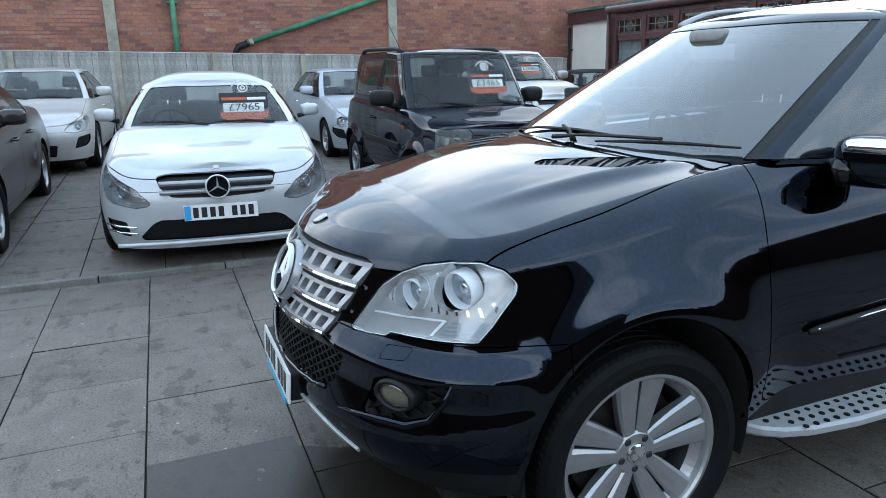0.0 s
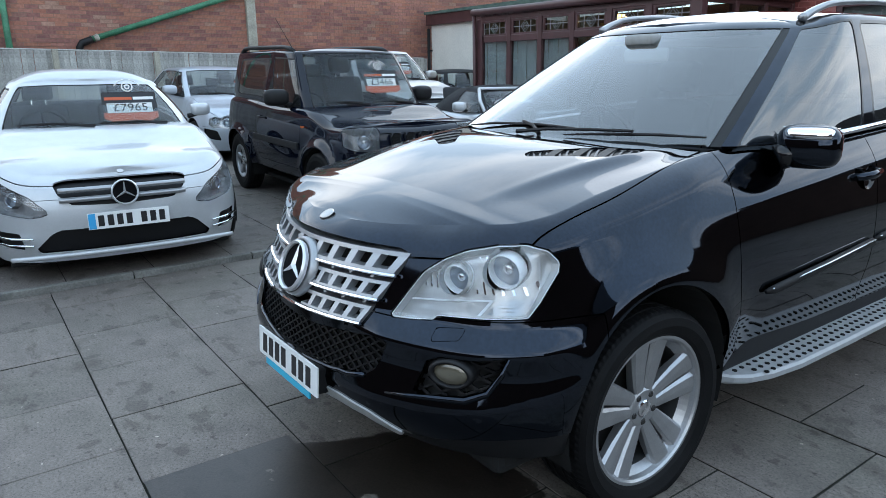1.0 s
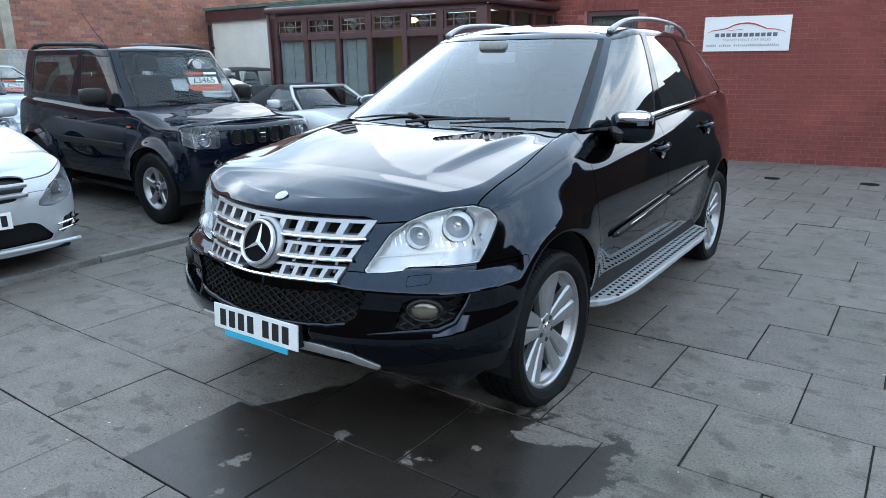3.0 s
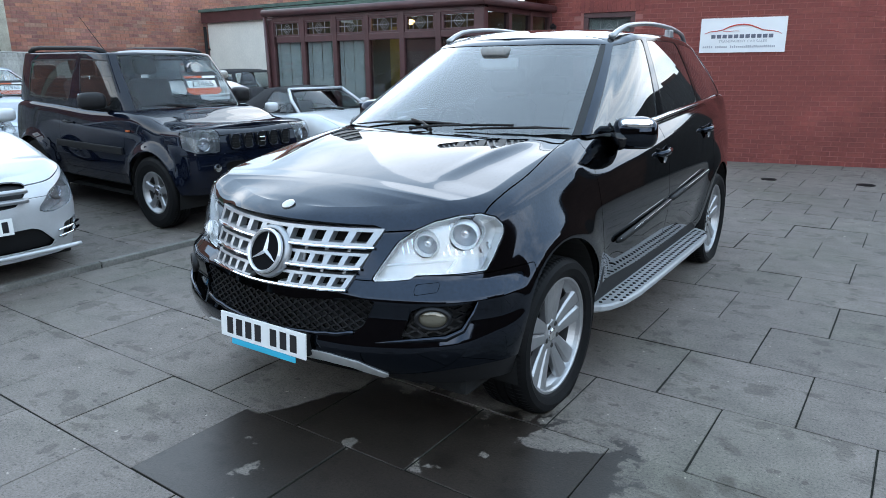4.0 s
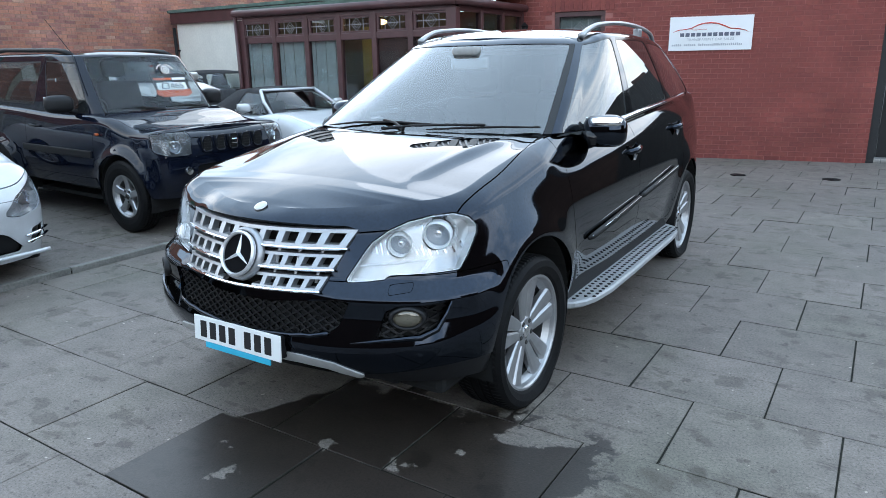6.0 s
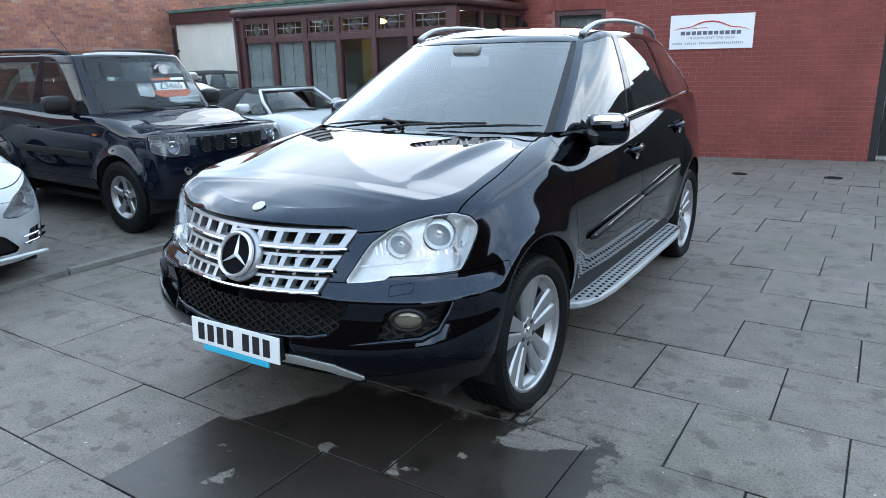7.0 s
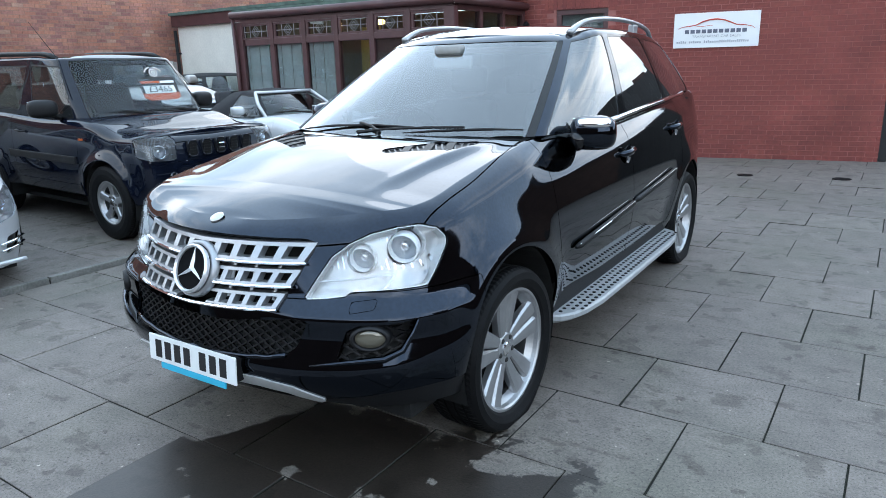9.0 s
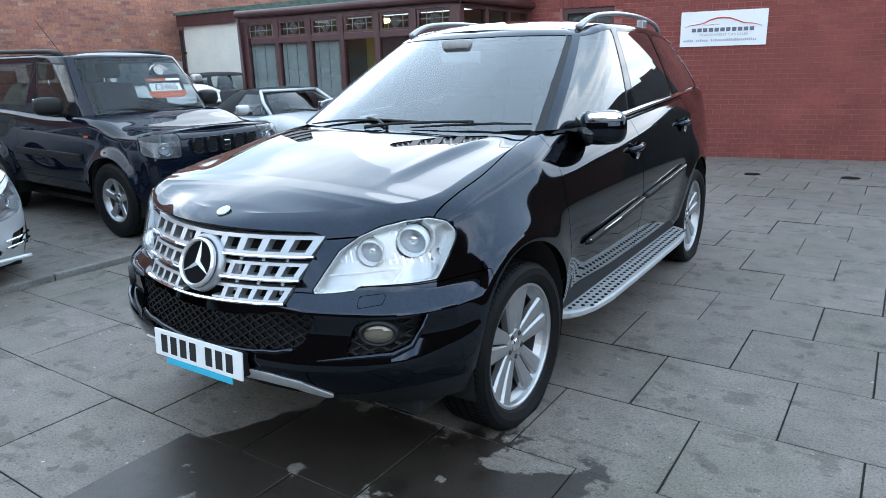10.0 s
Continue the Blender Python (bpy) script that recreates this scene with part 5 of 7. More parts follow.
def headlamp(car, skin, field, bowls, depth=0.07, tilt=8, border=0.0, back="lamp_silver"):
    """Clear lenses with a bright bucket and round lamps behind; bowls: x, y, z, radius."""
    lens, skin = skin.split(field, 0.002)
    for s in (1, -1):
        one = lens.take(lambda x, y, z, a, b: s * x)
        g = one.moved(0.001).part("headlamp", M["lamp_glass"], car, "clear headlamp lens", 0.006)
        if not g:
            continue
        g.visible_shadow = False
        refl, turned = one.moved(-depth), []
        for x, y, z, r in bowls:
            c = refl.v[np.argmin(((refl.v - np.array((s * x, y, z))) ** 2).sum(1))]
            m = Matrix.Translation(Vector(c)) @ pose(0, 0, 0, tilt, 0, s * 20)
            ax = np.array(m.to_3x3() @ Vector((0, 1, 0)))
            turned.append((m, r, c, ax))
        for m, r, c, ax in turned:
            def round_hole(x, y, z, a, b):
                d = np.stack([x, y, z], 1) - c
                along = d @ ax
                return r * 1.03 - np.sqrt(np.maximum((d * d).sum(1) - along ** 2, 0))
            refl = refl.drop(round_hole)
        refl.part("reflector", M[back], g, "", -depth + 0.008)
        if border:
            one.drop(lambda *q: field(*q) - border).moved(-0.004).part("lens_edge", M["lamp_rim"], g, "pale lens edge", 0.0)
        for m, r, c, ax in turned:
            bowl = part("lamp_bowl", lathe([(0.0, r * 1.0), (0.02, r * 0.93), (0.045, r * 0.72), (0.055, r * 0.3), (0.056, 0.001)], 36, "y", m=m), M["lens_body"], g, "", True)
            part("bowl_ring", lathe([(0.03, r * 1.06), (-0.012, r * 1.06), (-0.016, r * 1.01), (-0.012, r * 0.95), (0.012, r * 0.94)], 36, "y", m=m), M["lamp_rim"] if border else M["chrome"], bowl, "", True)
            part("bulb_cap", lathe([(0.05, r * 0.36), (0.012, r * 0.34), (0.006, r * 0.24), (0.004, 0.001)], 20, "y", m=m), M["chrome"], bowl, "", True)
    return skin


M["lens_body"] = material("projector_lens_body", (0.42, 0.47, 0.52), 0.12, 0.4, 1.0)
M["lamp_grey"] = material("lamp_housing", (0.13, 0.135, 0.14), 0.3, 0.2, 0, 20, 0.2)
M["lamp_mid"] = material("lamp_inside", (0.34, 0.345, 0.35), 0.25, 0.4, 0, 20, 0.2)
M["lamp_rim"] = material("lamp_rim", (0.85, 0.87, 0.88), 0.3)


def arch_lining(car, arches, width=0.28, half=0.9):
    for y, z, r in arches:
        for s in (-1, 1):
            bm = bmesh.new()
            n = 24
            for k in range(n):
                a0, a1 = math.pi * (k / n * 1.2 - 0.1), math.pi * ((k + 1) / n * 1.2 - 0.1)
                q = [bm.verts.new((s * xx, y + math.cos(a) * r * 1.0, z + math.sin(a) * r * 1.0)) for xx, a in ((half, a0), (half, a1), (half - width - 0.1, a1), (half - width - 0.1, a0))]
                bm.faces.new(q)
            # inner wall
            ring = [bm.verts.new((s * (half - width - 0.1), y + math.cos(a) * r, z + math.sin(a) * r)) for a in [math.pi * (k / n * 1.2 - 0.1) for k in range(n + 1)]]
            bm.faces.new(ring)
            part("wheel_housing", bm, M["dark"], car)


def drop_under(body, cabin_rows, level=1.6):
    c = [(r[0] * 0.96, r[1] + (0.05 if k < len(cabin_rows) / 2 else -0.05)) for k, r in enumerate(cabin_rows)]
    return body.drop(lambda x, y, z, a, b: np.minimum(shape(np.abs(x), y, [(-0.2, c[0][1])] + c + [(-0.2, c[-1][1])]), (b - level) * 0.05))


def suv():
    """The black off-roader for sale, in its own axes: front axle over the origin, nose towards -y."""
    car = thing("black_suv", "glossy black five-door off-roader with a silver grille", "car", at=pose(-0.014, -0.005, 0, 0, 0, 0.7))
    arches = [(0.0, 0.378, 0.420), (2.915, 0.378, 0.420)]

    def dent(x, y, z):
        """Flared arches, a crease along the doors, the bumper's upper ledge."""
        g = 0 * x
        for ya, za, r in arches:
            d = np.hypot(y - ya, z - za) - r
            g = g + 0.026 * np.exp(-(np.maximum(d, 0) / 0.10) ** 2) * (x > 0.5)
        g = g - 0.007 * np.exp(-((z - 0.52) / 0.10) ** 2) * np.clip((y - 0.35) / 0.25, 0, 1) * np.clip((2.6 - y) / 0.25, 0, 1)
        top = curve(y, [(0.0, 1.09), (.40, 1.155), (1.2, 1.205), (2.2, 1.265), (3.0, 1.30), (4, 1.31)])
        side = np.clip((y - 0.25) / 0.35, 0, 1) * np.clip((3.4 - y) / 0.3, 0, 1)
        g = g - 0.030 * side * np.clip((z - top + 0.165) / 0.105, 0, 1) ** 1.4
        ledge = np.clip((-0.35 - y) / 0.15, 0, 1) * np.clip((x - 0.28) / 0.18, 0, 1)
        return g + ledge * 0.034 * np.clip((0.738 - z) / 0.05, 0, 1) * (0.25 + 0.75 * np.clip((z - 0.60) / 0.07, 0, 1))

    def lift(x, y):
        """The bonnet's two ridges, running out over the grille."""
        edge = curve(y, [(-0.95, 0.47), (-0.66, 0.515), (-0.3, 0.555), (0.0, 0.60), (0.6, 0.68), (4, 0.68)])
        front = np.clip((0.50 - y) / 0.3, 0, 1) * np.clip((y + 0.45) / 0.5, 0, 1)
        return front * (0.022 * (1 / (1 + np.exp((x - edge) / 0.020))) + 0.004 * np.exp(-((x - edge + 0.05) / 0.03) ** 2))

    rows = [(0, -.928, .34, .07, .48, .100, .962), (.30, -.903, .34, .07, .48, .130, .966), (.52, -.848, .335, .07, .49, .168, .976), (.70, -.768, .33, .06, .50, .165, .992), (.825, -.665, .32, .06, .51, .138, 1.002),
            (.903, -.52, .315, .05, .54, .104, 1.010), (.932, -.36, .31, .05, .58, .088, 1.028), (.938, -.10, .33, .05, .60, .095, 1.075), (.945, .40, .36, .06, .66, .095, 1.155), (.955, 1.20, .36, .06, .70, .085, 1.205),
            (.955, 2.20, .36, .06, .72, .080, 1.265), (.932, 3.00, .36, .06, .72, .085, 1.300), (.875, 3.50, .38, .06, .72, .09, 1.31), (.76, 3.75, .40, .06, .62, .09, 1.31), (.40, 3.85, .40, .05, .60, .08, 1.31), (0, 3.885, .40, .05, .60, .08, 1.31)]
    centre = [(-.80, .962), (-.738, .987), (-.68, 1.012), (-.55, 1.052), (-.30, 1.105), (0, 1.155), (.40, 1.195), (.8, 1.215), (4, 1.30)]
    body = body_skin(rows, centre, per=14, levels=58, power=lambda x, y: curve(y, [(-.95, 1.0), (-.45, 1.0), (-.05, 2.2), (4, 2.2)]), fillet=0.060, crown=lambda y: curve(y, [(-.80, 1.7), (-.35, 2.0), (.1, 2.6), (4, 2.6)]), deck=64, dent=dent, lift=lift, rim_rise=0.45)
    cab = [(0, .34, 1.200, 0, 1.08, 1.665), (.40, .37, 1.200, .33, 1.115, 1.665), (.68, .465, 1.205, .525, 1.225, 1.662), (.785, .535, 1.205, .600, 1.285, 1.660), (.820, .72, 1.200, .642, 1.40, 1.672), (.854, 1.02, 1.200, .668, 1.50, 1.690),
           (.862, 1.52, 1.225, .680, 1.66, 1.704), (.862, 2.30, 1.265, .680, 2.25, 1.706), (.830, 2.98, 1.295, .650, 2.82, 1.680), (.765, 3.42, 1.305, .585, 3.18, 1.640), (.46, 3.64, 1.305, .38, 3.28, 1.62), (0, 3.69, 1.305, 0, 3.32, 1.62)]
    cabin = cabin_skin(cab, [(1.0, 1.665), (1.25, 1.728), (1.6, 1.772), (2.3, 1.788), (2.8, 1.765), (3.2, 1.70), (3.4, 1.62)], per=14, levels=20, bulge=0.014, fillet=0.06)
    for ya, za, r in arches:
        body = body.drop(lambda x, y, z, a, b: np.minimum(r - np.hypot(y - ya, z - za), np.abs(x) - 0.55))
    body = drop_under(body, cab)
    # lamps first, so that the panels stop at them
    w = dict(k=0.6, y0=-0.757, ymax=-0.2)
    lamp_poly = [(.458, .736), (.55, .741), (.632, .749), (.652, .764), (.80, .768), (.988, .776), (1.02, .82), (1.066, .905), (1.066, .932), (1.03, .968), (.96, .988), (.86, .985), (.75, .965), (.66, .930), (.575, .878), (.52, .812)]
    lamp = front_field(lamp_poly, r=0.006, **w)
    lens_skin = body.take(lamp, 0.008)
    body = headlamp(car, body, lamp, [(.640, -.660, .880, .047), (.755, -.535, .906, .054)], 0.05, border=0.004)
    for ob in [o for o in car.children if o.name.startswith("headlamp")]:
        s = 1 if sum(v.co.x for v in ob.data.vertices) > 0 else -1
        inside = dense(lens_skin.take(lambda x, y, z, a, b: s * x), 1).moved(-0.040)
        line = lambda x, z: z - .782 - .030 * np.clip((np.abs(x) - .48) / .25, 0, 1)
        inside.take(lambda x, y, z, a, b: np.minimum(.0030 - np.abs(line(x, z)), .738 - np.abs(x))).part("light_strip", M["lamp_rim"], ob, "pale light strip", 0.004)
        inside.take(lambda x, y, z, a, b: np.minimum(.0042 - np.abs(np.abs(x) - .732 - .5 * (z - .8)), .813 - z)).part("divider", M["lamp_rim"], ob, "", 0.004)
        ribs = inside.take(lambda x, y, z, a, b: np.minimum(np.minimum(.815 - z, np.abs(x) - .748 - .5 * (z - .8)), .0035 - np.abs((z % .012) - .006)))
        ribs.part("indicator_rib", M["lens_body"], ob, "", 0.004)
        # pleats of the reflector round the two lamps
        clear = lambda x, y, z: np.minimum(np.hypot(np.abs(x) - .640, z - .880), np.hypot(np.abs(x) - .755, z - .906)) - .062
        pleat = dense(inside, 1).moved(-0.004).take(lambda x, y, z, a, b: np.minimum(np.minimum(.0022 - np.abs((np.abs(x) * .9 + .35 * (z - .9)) % .019 - .0095), z - .828), clear(x, y, z)))
        pleat.part("reflector_pleat", M["chrome"], ob, "", 0.005)
    grille = front_field([(-.5, .684), (.0, .684), (.33, .690), (.385, .712), (.478, .905), (.474, .928), (.44, .937), (.0, .946), (-.5, .946)], ymax=-0.4, r=0.006)
    grille_hole, body = body.split(grille)
    grille_hole.moved(-0.07).part("grille_backing", M["dark"], car, "", 0.0)
    intake = front_field([(-.5, .500), (0, .500), (.30, .516), (.43, .533), (.475, .57), (.515, .664), (.47, .670), (.36, .652), (.15, .634), (0, .630), (-.5, .630)], ymax=-0.4, r=0.006)
    intake_hole, body = body.split(intake)
    fog = front_field([(.60, .535), (.80, .535), (.875, .558), (.910, .60), (.948, .670), (.84, .660), (.70, .657), (.645, .635)], k=0.6, y0=-0.757, ymax=-0.3, r=0.006)
    fog_hole, body = body.split(fog)
    bonnet = lambda x, y, z, a, b: np.minimum(np.minimum(np.where(b < 1.0, (b - 1.0) * 0.56, (b - 1.0) * 0.07), curve(x * x, [(0, .33), (.16, .35), (.53, .47), (1, .5)]) - y), curve(y, [(-.9, .80), (-.5, .805), (-.2, .80), (.2, .765), (.55, .725), (4, .7)]) - np.abs(x))
    # vents in the bonnet
    hood, body = body.split(bonnet, 0.0025)
    vent = lambda x, y, z, a, b: shape(np.abs(x), y, [(.245, .005), (.275, -.02), (.57, .13), (.605, .28), (.585, .315), (.42, .20)], 0.02)
    vent_hole, hood = hood.split(vent)
    hood.part("bonnet", M["black_paint"], car, "glossy black bonnet with dried dust", 0.02)
    for s in (1, -1):
        v = vent_hole.take(lambda x, y, z, a, b: s * x).moved(-0.012).part("bonnet_vent", M["mesh_dark"], car, "black bonnet vent", 0.0)
        one = dense(vent_hole.take(lambda x, y, z, a, b: s * x), 2)
        fine_mesh = one.moved(-0.006).take(lambda x, y, z, a, b: 0.0016 - np.abs(((np.abs(x) - .255) * .3 - (y - .01) * .95) % 0.0105 - 0.00525))
        fine_mesh.part("vent_mesh", M["steel_dark"], v, "", 0.002)
        for k in range(3):
            rib = one.moved(-0.001).take(lambda x, y, z, a, b: 0.019 - np.abs((np.abs(x) - .255) * .80 + (y - .01) * .60 - 0.11 - 0.10 * k + 0.25 * ((np.abs(x) - .255) * .6 - (y - .01) * .8)))
            rib.part("vent_rib", M["plastic"], v, "", 0.012)
    cowl, body = body.split(lambda x, y, z, a, b: np.minimum(np.minimum((b - 1.9) * 0.05, 0.75 - np.abs(x)), 0.9 - y))
    cowl.moved(-0.012).part("scuttle", M["plastic"], car, "black plastic scuttle under the wipers")
    bumper, body = body.split(lambda x, y, z, a, b: np.minimum(-0.285 - y + 0 * z, 0.734 + 0.030 * np.clip((np.abs(x) - .47) / .2, 0, 1) - z), 0.0018)
    washer, bumper = bumper.split(front_field([(.655, .700), (.765, .712), (.775, .737), (.665, .728)], k=0.6, y0=-0.757, ymax=-0.4, r=0.004), 0.0008)
    skid, bumper = bumper.split(front_field([(-.6, .395), (.30, .395), (.42, .385), (.53, .345), (.56, .36), (.46, .415), (.33, .432), (-.6, .432)], ymax=-0.4, r=0.004))
    skid.moved(0.006).part("skid_bar", M["skid_silver"], car, "brushed silver bar under the bumper", 0.015)
    valance, bumper = bumper.split(lambda x, y, z, a, b: 0.352 + 0.05 * np.clip((np.abs(x) - .5) / .3, 0, 1) - z, 0.001)
    valance.moved(-0.004).part("valance", M["plastic"], car, "matt black lower edge of the bumper", 0.02)
    bumper.part("bumper", M["black_paint"], car, "glossy black front bumper")
    for s in (1, -1):
        washer.take(lambda x, y, z, a, b: s * x).part("washer_cap", M["black_paint"], car, "", 0.006)
    front_door, body = body.split(side_field([(.47, .44), (.50, .42), (1.52, .42), (1.53, 1.5), (.50, 1.5), (.44, 1.0)], 0.01), 0.0022)
    rear_door, body = body.split(side_field([(1.525, .42), (2.42, .42), (2.50, .62), (2.68, .86), (2.70, 1.5), (1.535, 1.5)], 0.01), 0.0022)
    for name, skin in (("front_door", front_door), ("rear_door", rear_door)):
        for s in (1, -1):
            d = skin.take(lambda x, y, z, a, b: s * x).part(name, M["black_paint"], car, "")
            y0, z0 = (1.42, 1.03) if name == "front_door" else (2.46, 1.09)
            h = bmesh.new()
            tube([(s * .912, y0 - .10, z0 - .006), (s * .955, y0 - .07, z0), (s * .963, y0, z0 + .004), (s * .955, y0 + .07, z0 + .008), (s * .912, y0 + .10, z0 + .01)], [.012, .015, .016, .015, .012], 10, h, 1.2)
            part("door_handle", h, M["black_paint"], d, "", True)
            part("handle_cup", lathe([(0.0, .055), (-.012, .04), (-.016, .001)], 24, "x", m=Matrix.Translation((s * .945, y0, z0 - 0.008)) @ (pose(0, 0, 0) if s > 0 else pose(0, 0, 0, 0, 0, 180))), M["gloss_black"], d, "", True)
            ya, yb, za, zb_ = (.62, 1.50, .655, .72) if name == "front_door" else (1.54, 2.43, .725, .79)
            st = bmesh.new()
            tube([(s * .957, ya, za), (s * .967, ya + .04, za + .004), (s * .970, (ya + yb) / 2, (za + zb_) / 2), (s * .967, yb - .01, zb_)], [.008, .015, .016, .015], 8, st, 1.3)
            part("rubbing_strip", st, M["plastic"], d, "", True)
            cs = tube([(s * .972, ya + .02, za + .012), (s * .983, (ya + yb) / 2, (za + zb_) / 2 + .013), (s * .980, yb - .01, zb_ + .012)], [.003, .004, .004], 6)
            part("chrome_line", cs, M["chrome"], d)
    body.part("body_shell", M["black_paint"], car, "glossy black wings and sills")
    cabin = cut_windows(car, cabin, [("windscreen", "screen_glass", -1, 2.48, 0.02, 0.95), ("front_window", "front_glass", 3.30, 5.92, 0.05, 0.94), ("rear_window", "privacy_glass", 6.12, 7.14, 0.05, 0.94),
                                      ("quarter_window", "privacy_glass", 7.25, 8.55, 0.06, 0.92), ("tailgate_window", "privacy_glass", 9.6, 13, 0.08, 0.92)], trim="gloss_black")
    strip_skin, cabin = cabin.split(window_field(1.5, 2.84, -0.2, 0.985))
    for s in (1, -1):
        strip_skin.take(lambda x, y, z, a, b: s * x).moved(-0.002).part("screen_trim", M["plastic"], car, "black strip beside the windscreen", 0.01)
    cabin.part("roof", M["black_paint"], car, "glossy black roof and pillars")
    for s in (1, -1):
        belt = bmesh.new()
        tube([(s * x, y, z) for x, y, z in ((.872, .98, 1.207), (.880, 1.52, 1.232), (.880, 2.3, 1.272), (.862, 2.9, 1.298))], 0.011, 8, belt, 1.2)
        part("belt_trim", belt, M["chrome"], car, "chrome strip under the windows", True)
        # rail with two feet
        rail = bmesh.new()
        way = smooth_path([(s * x, y, z) for x, y, z in ((.585, 1.37, 1.705), (.592, 1.48, 1.748), (.600, 1.64, 1.782), (.606, 2.0, 1.803), (.606, 2.4, 1.798), (.600, 2.7, 1.774), (.590, 2.86, 1.745), (.580, 2.96, 1.69))])
        tube(way, [.0145 + .007 * abs(2 * i / (len(way) - 1) - 1) ** 4 for i in range(len(way))], 10, rail)
        part("roof_rail", rail, M["grille_silver"], car, "silver roof rail", True)
        part("rail_foot", box(s * .602 - .020, s * .602 + .020, 2.42, 2.52, 1.70, 1.782, 0.01), M["grille_silver"], car)
        # running board with rubber studs
        b = bmesh.new()
        path = [(.43, .86, .91), (.46, .86, .955), (.52, .86, .995), (.62, .86, 1.025), (.80, .86, 1.045), (1.2, .86, 1.05), (2.1, .86, 1.05), (2.30, .86, 1.035), (2.42, .86, .99), (2.46, .86, .93)]
        ring = []
        for y, xa, xb in path:
            ring.append([b.verts.new((s * x, y, z)) for x, z in ((xa, .352), (xb - .01, .348), (xb, .338), (xb, .318), (xb - .02, .305), (xa, .305))])
        for p, q in zip(ring, ring[1:]):
            for k in range(6):
                b.faces.new((p[k], p[(k + 1) % 6], q[(k + 1) % 6], q[k]))
        b.faces.new(ring[0]), b.faces.new(ring[-1])
        bmesh.ops.recalc_face_normals(b, faces=b.faces)
        board = part("running_board", b, M["steel_board"], car, "brushed aluminium running board with black studs")
        studs = bmesh.new()
        for r_, n_ in ((0, 40), (1, 40), (2, 40)):
            for k in range(n_):
                y = .50 + r_ * .045 + k * .048 + (0.024 if r_ % 2 else 0)
                if y < 2.38:
                    lathe([(0, .0105), (.004, .0095), (.005, .001)], 10, "z", studs, Matrix.Translation((s * (.932 + r_ * .040), y, .349)))
        part("rubber_stud", studs, M["rubber"], board)["kind"] = "stuff"
        part("board_bracket", box(s * .80 - .06, s * .80 + .08, .55, 2.35, .30, .345, 0.01), M["plastic"], board)
        sill = box(s * .895 - .03, s * .895 + .016, .45, 2.46, .345, .475, 0.012)
        part("sill_cover", sill, M["plastic"], car, "black sill above the running board")
        # mirror with its bright cap
        mir = door_mirror(car, s * .905, .80 if s > 0 else .93, 1.235, "black_paint", 1.05)
        if s < 0:
            mir.matrix_basis = pose(-.915, .99, 1.235, 0, 0, 78)
        else:
            mir.matrix_basis = pose(.945, .835, 1.197, 0, 0, 24) @ Matrix.Diagonal((.82, 1, .92, 1))
        cap = bmesh.new()
        bmesh.ops.create_uvsphere(cap, u_segments=24, v_segments=14, radius=1.0)
        sq = lambda t, e: math.copysign(abs(t) ** e, t)
        for v in cap.verts:
            p = v.co.copy()
            v.co = Vector((sq(p.x, .55) * .108, sq(p.y, .8) * .062 - .032, max(-.35, sq(p.z, .6)) * .034 + .050))
        part("mirror_cap", cap, M["chrome"], mir, "chrome and clear indicator strip", True)
        part("mirror_base", tube([(s * .875, .74, 1.155), (s * .905, .77, 1.17), (s * .96, .80, 1.19)], [.05, .045, .04], 12), M["gloss_black"], car, "", True)
    # grille: three punched bars round the badge
    def gy(x, z):
        return -0.868 + 0.42 * (z - 0.81) + 0.48 * abs(x) ** 2
    for zc, half, tall in ((.891, .468, .036), (.804, .434, .029), (.723, .396, .028)):
        for s in (1, -1):
            bar = bmesh.new()
            first = 0.0 if tall > .03 else 0.085
            xs = [first + (half - first) * k / 30 for k in range(31)]
            for k in range(30):
                xa, xb = s * xs[k], s * xs[k + 1]
                for z0, z1, on in ((zc - tall, zc - tall * .52, True), (zc - tall * .52, zc + tall * .62, k % 6 in (4, 5)), (zc + tall * .62, zc + tall, True)):
                    if on:
                        q = []
                        for x, z, d in ((xa, z0, 0), (xb, z0, 0), (xb, z1, 0), (xa, z1, 0), (xa, z0, .035), (xb, z0, .035), (xb, z1, .035), (xa, z1, .035)):
                            x = x * (1 + 0.9 * (z - zc) * abs(x) / half)
                            q.append(bar.verts.new((x, gy(x, z) + d + 0.006 * math.sin((z - zc) / .03 * 1.5), z + 0.006 * ((abs(x) - .1) / .4) - 0.003)))
                        for f in ((0, 1, 2, 3), (4, 7, 6, 5), (0, 4, 5, 1), (3, 2, 6, 7), (0, 3, 7, 4), (1, 5, 6, 2)):
                            bar.faces.new([q[i] for i in f])
            bmesh.ops.remove_doubles(bar, verts=bar.verts, dist=1e-5)
            bmesh.ops.recalc_face_normals(bar, faces=bar.faces)
            part("grille_bar", bar, M["grille_silver"], car, "silver punched grille bar")
        for z in (zc - tall + .003,):
            part("chrome_line", tube([(x, gy(x, z) - .010, z + 0.006 * ((abs(x) - .1) / .4) - 0.003) for x in np.linspace(-half, half, 25)], .0065, 6), M["chrome"], car)
    for s in (1, -1):
        for x in (.16, .255, .35):
            part("grille_link", tube([(s * x, gy(x, .72) + .03, .72), (s * x, gy(x, .89) + .03, .89)], .007, 6), M["grille_silver"], car)
    emblem(car, 0, -.889, .813, .095, -22)
    part("badge_ring_mount", lathe([(.02, .113), (-.006, .109), (-.010, .094), (0, .093)], 40, "y", m=Matrix.Translation((0, -.876, .812)) @ pose(0, 0, 0, -22, 0, 0)), M["grille_silver"], car, "", True)
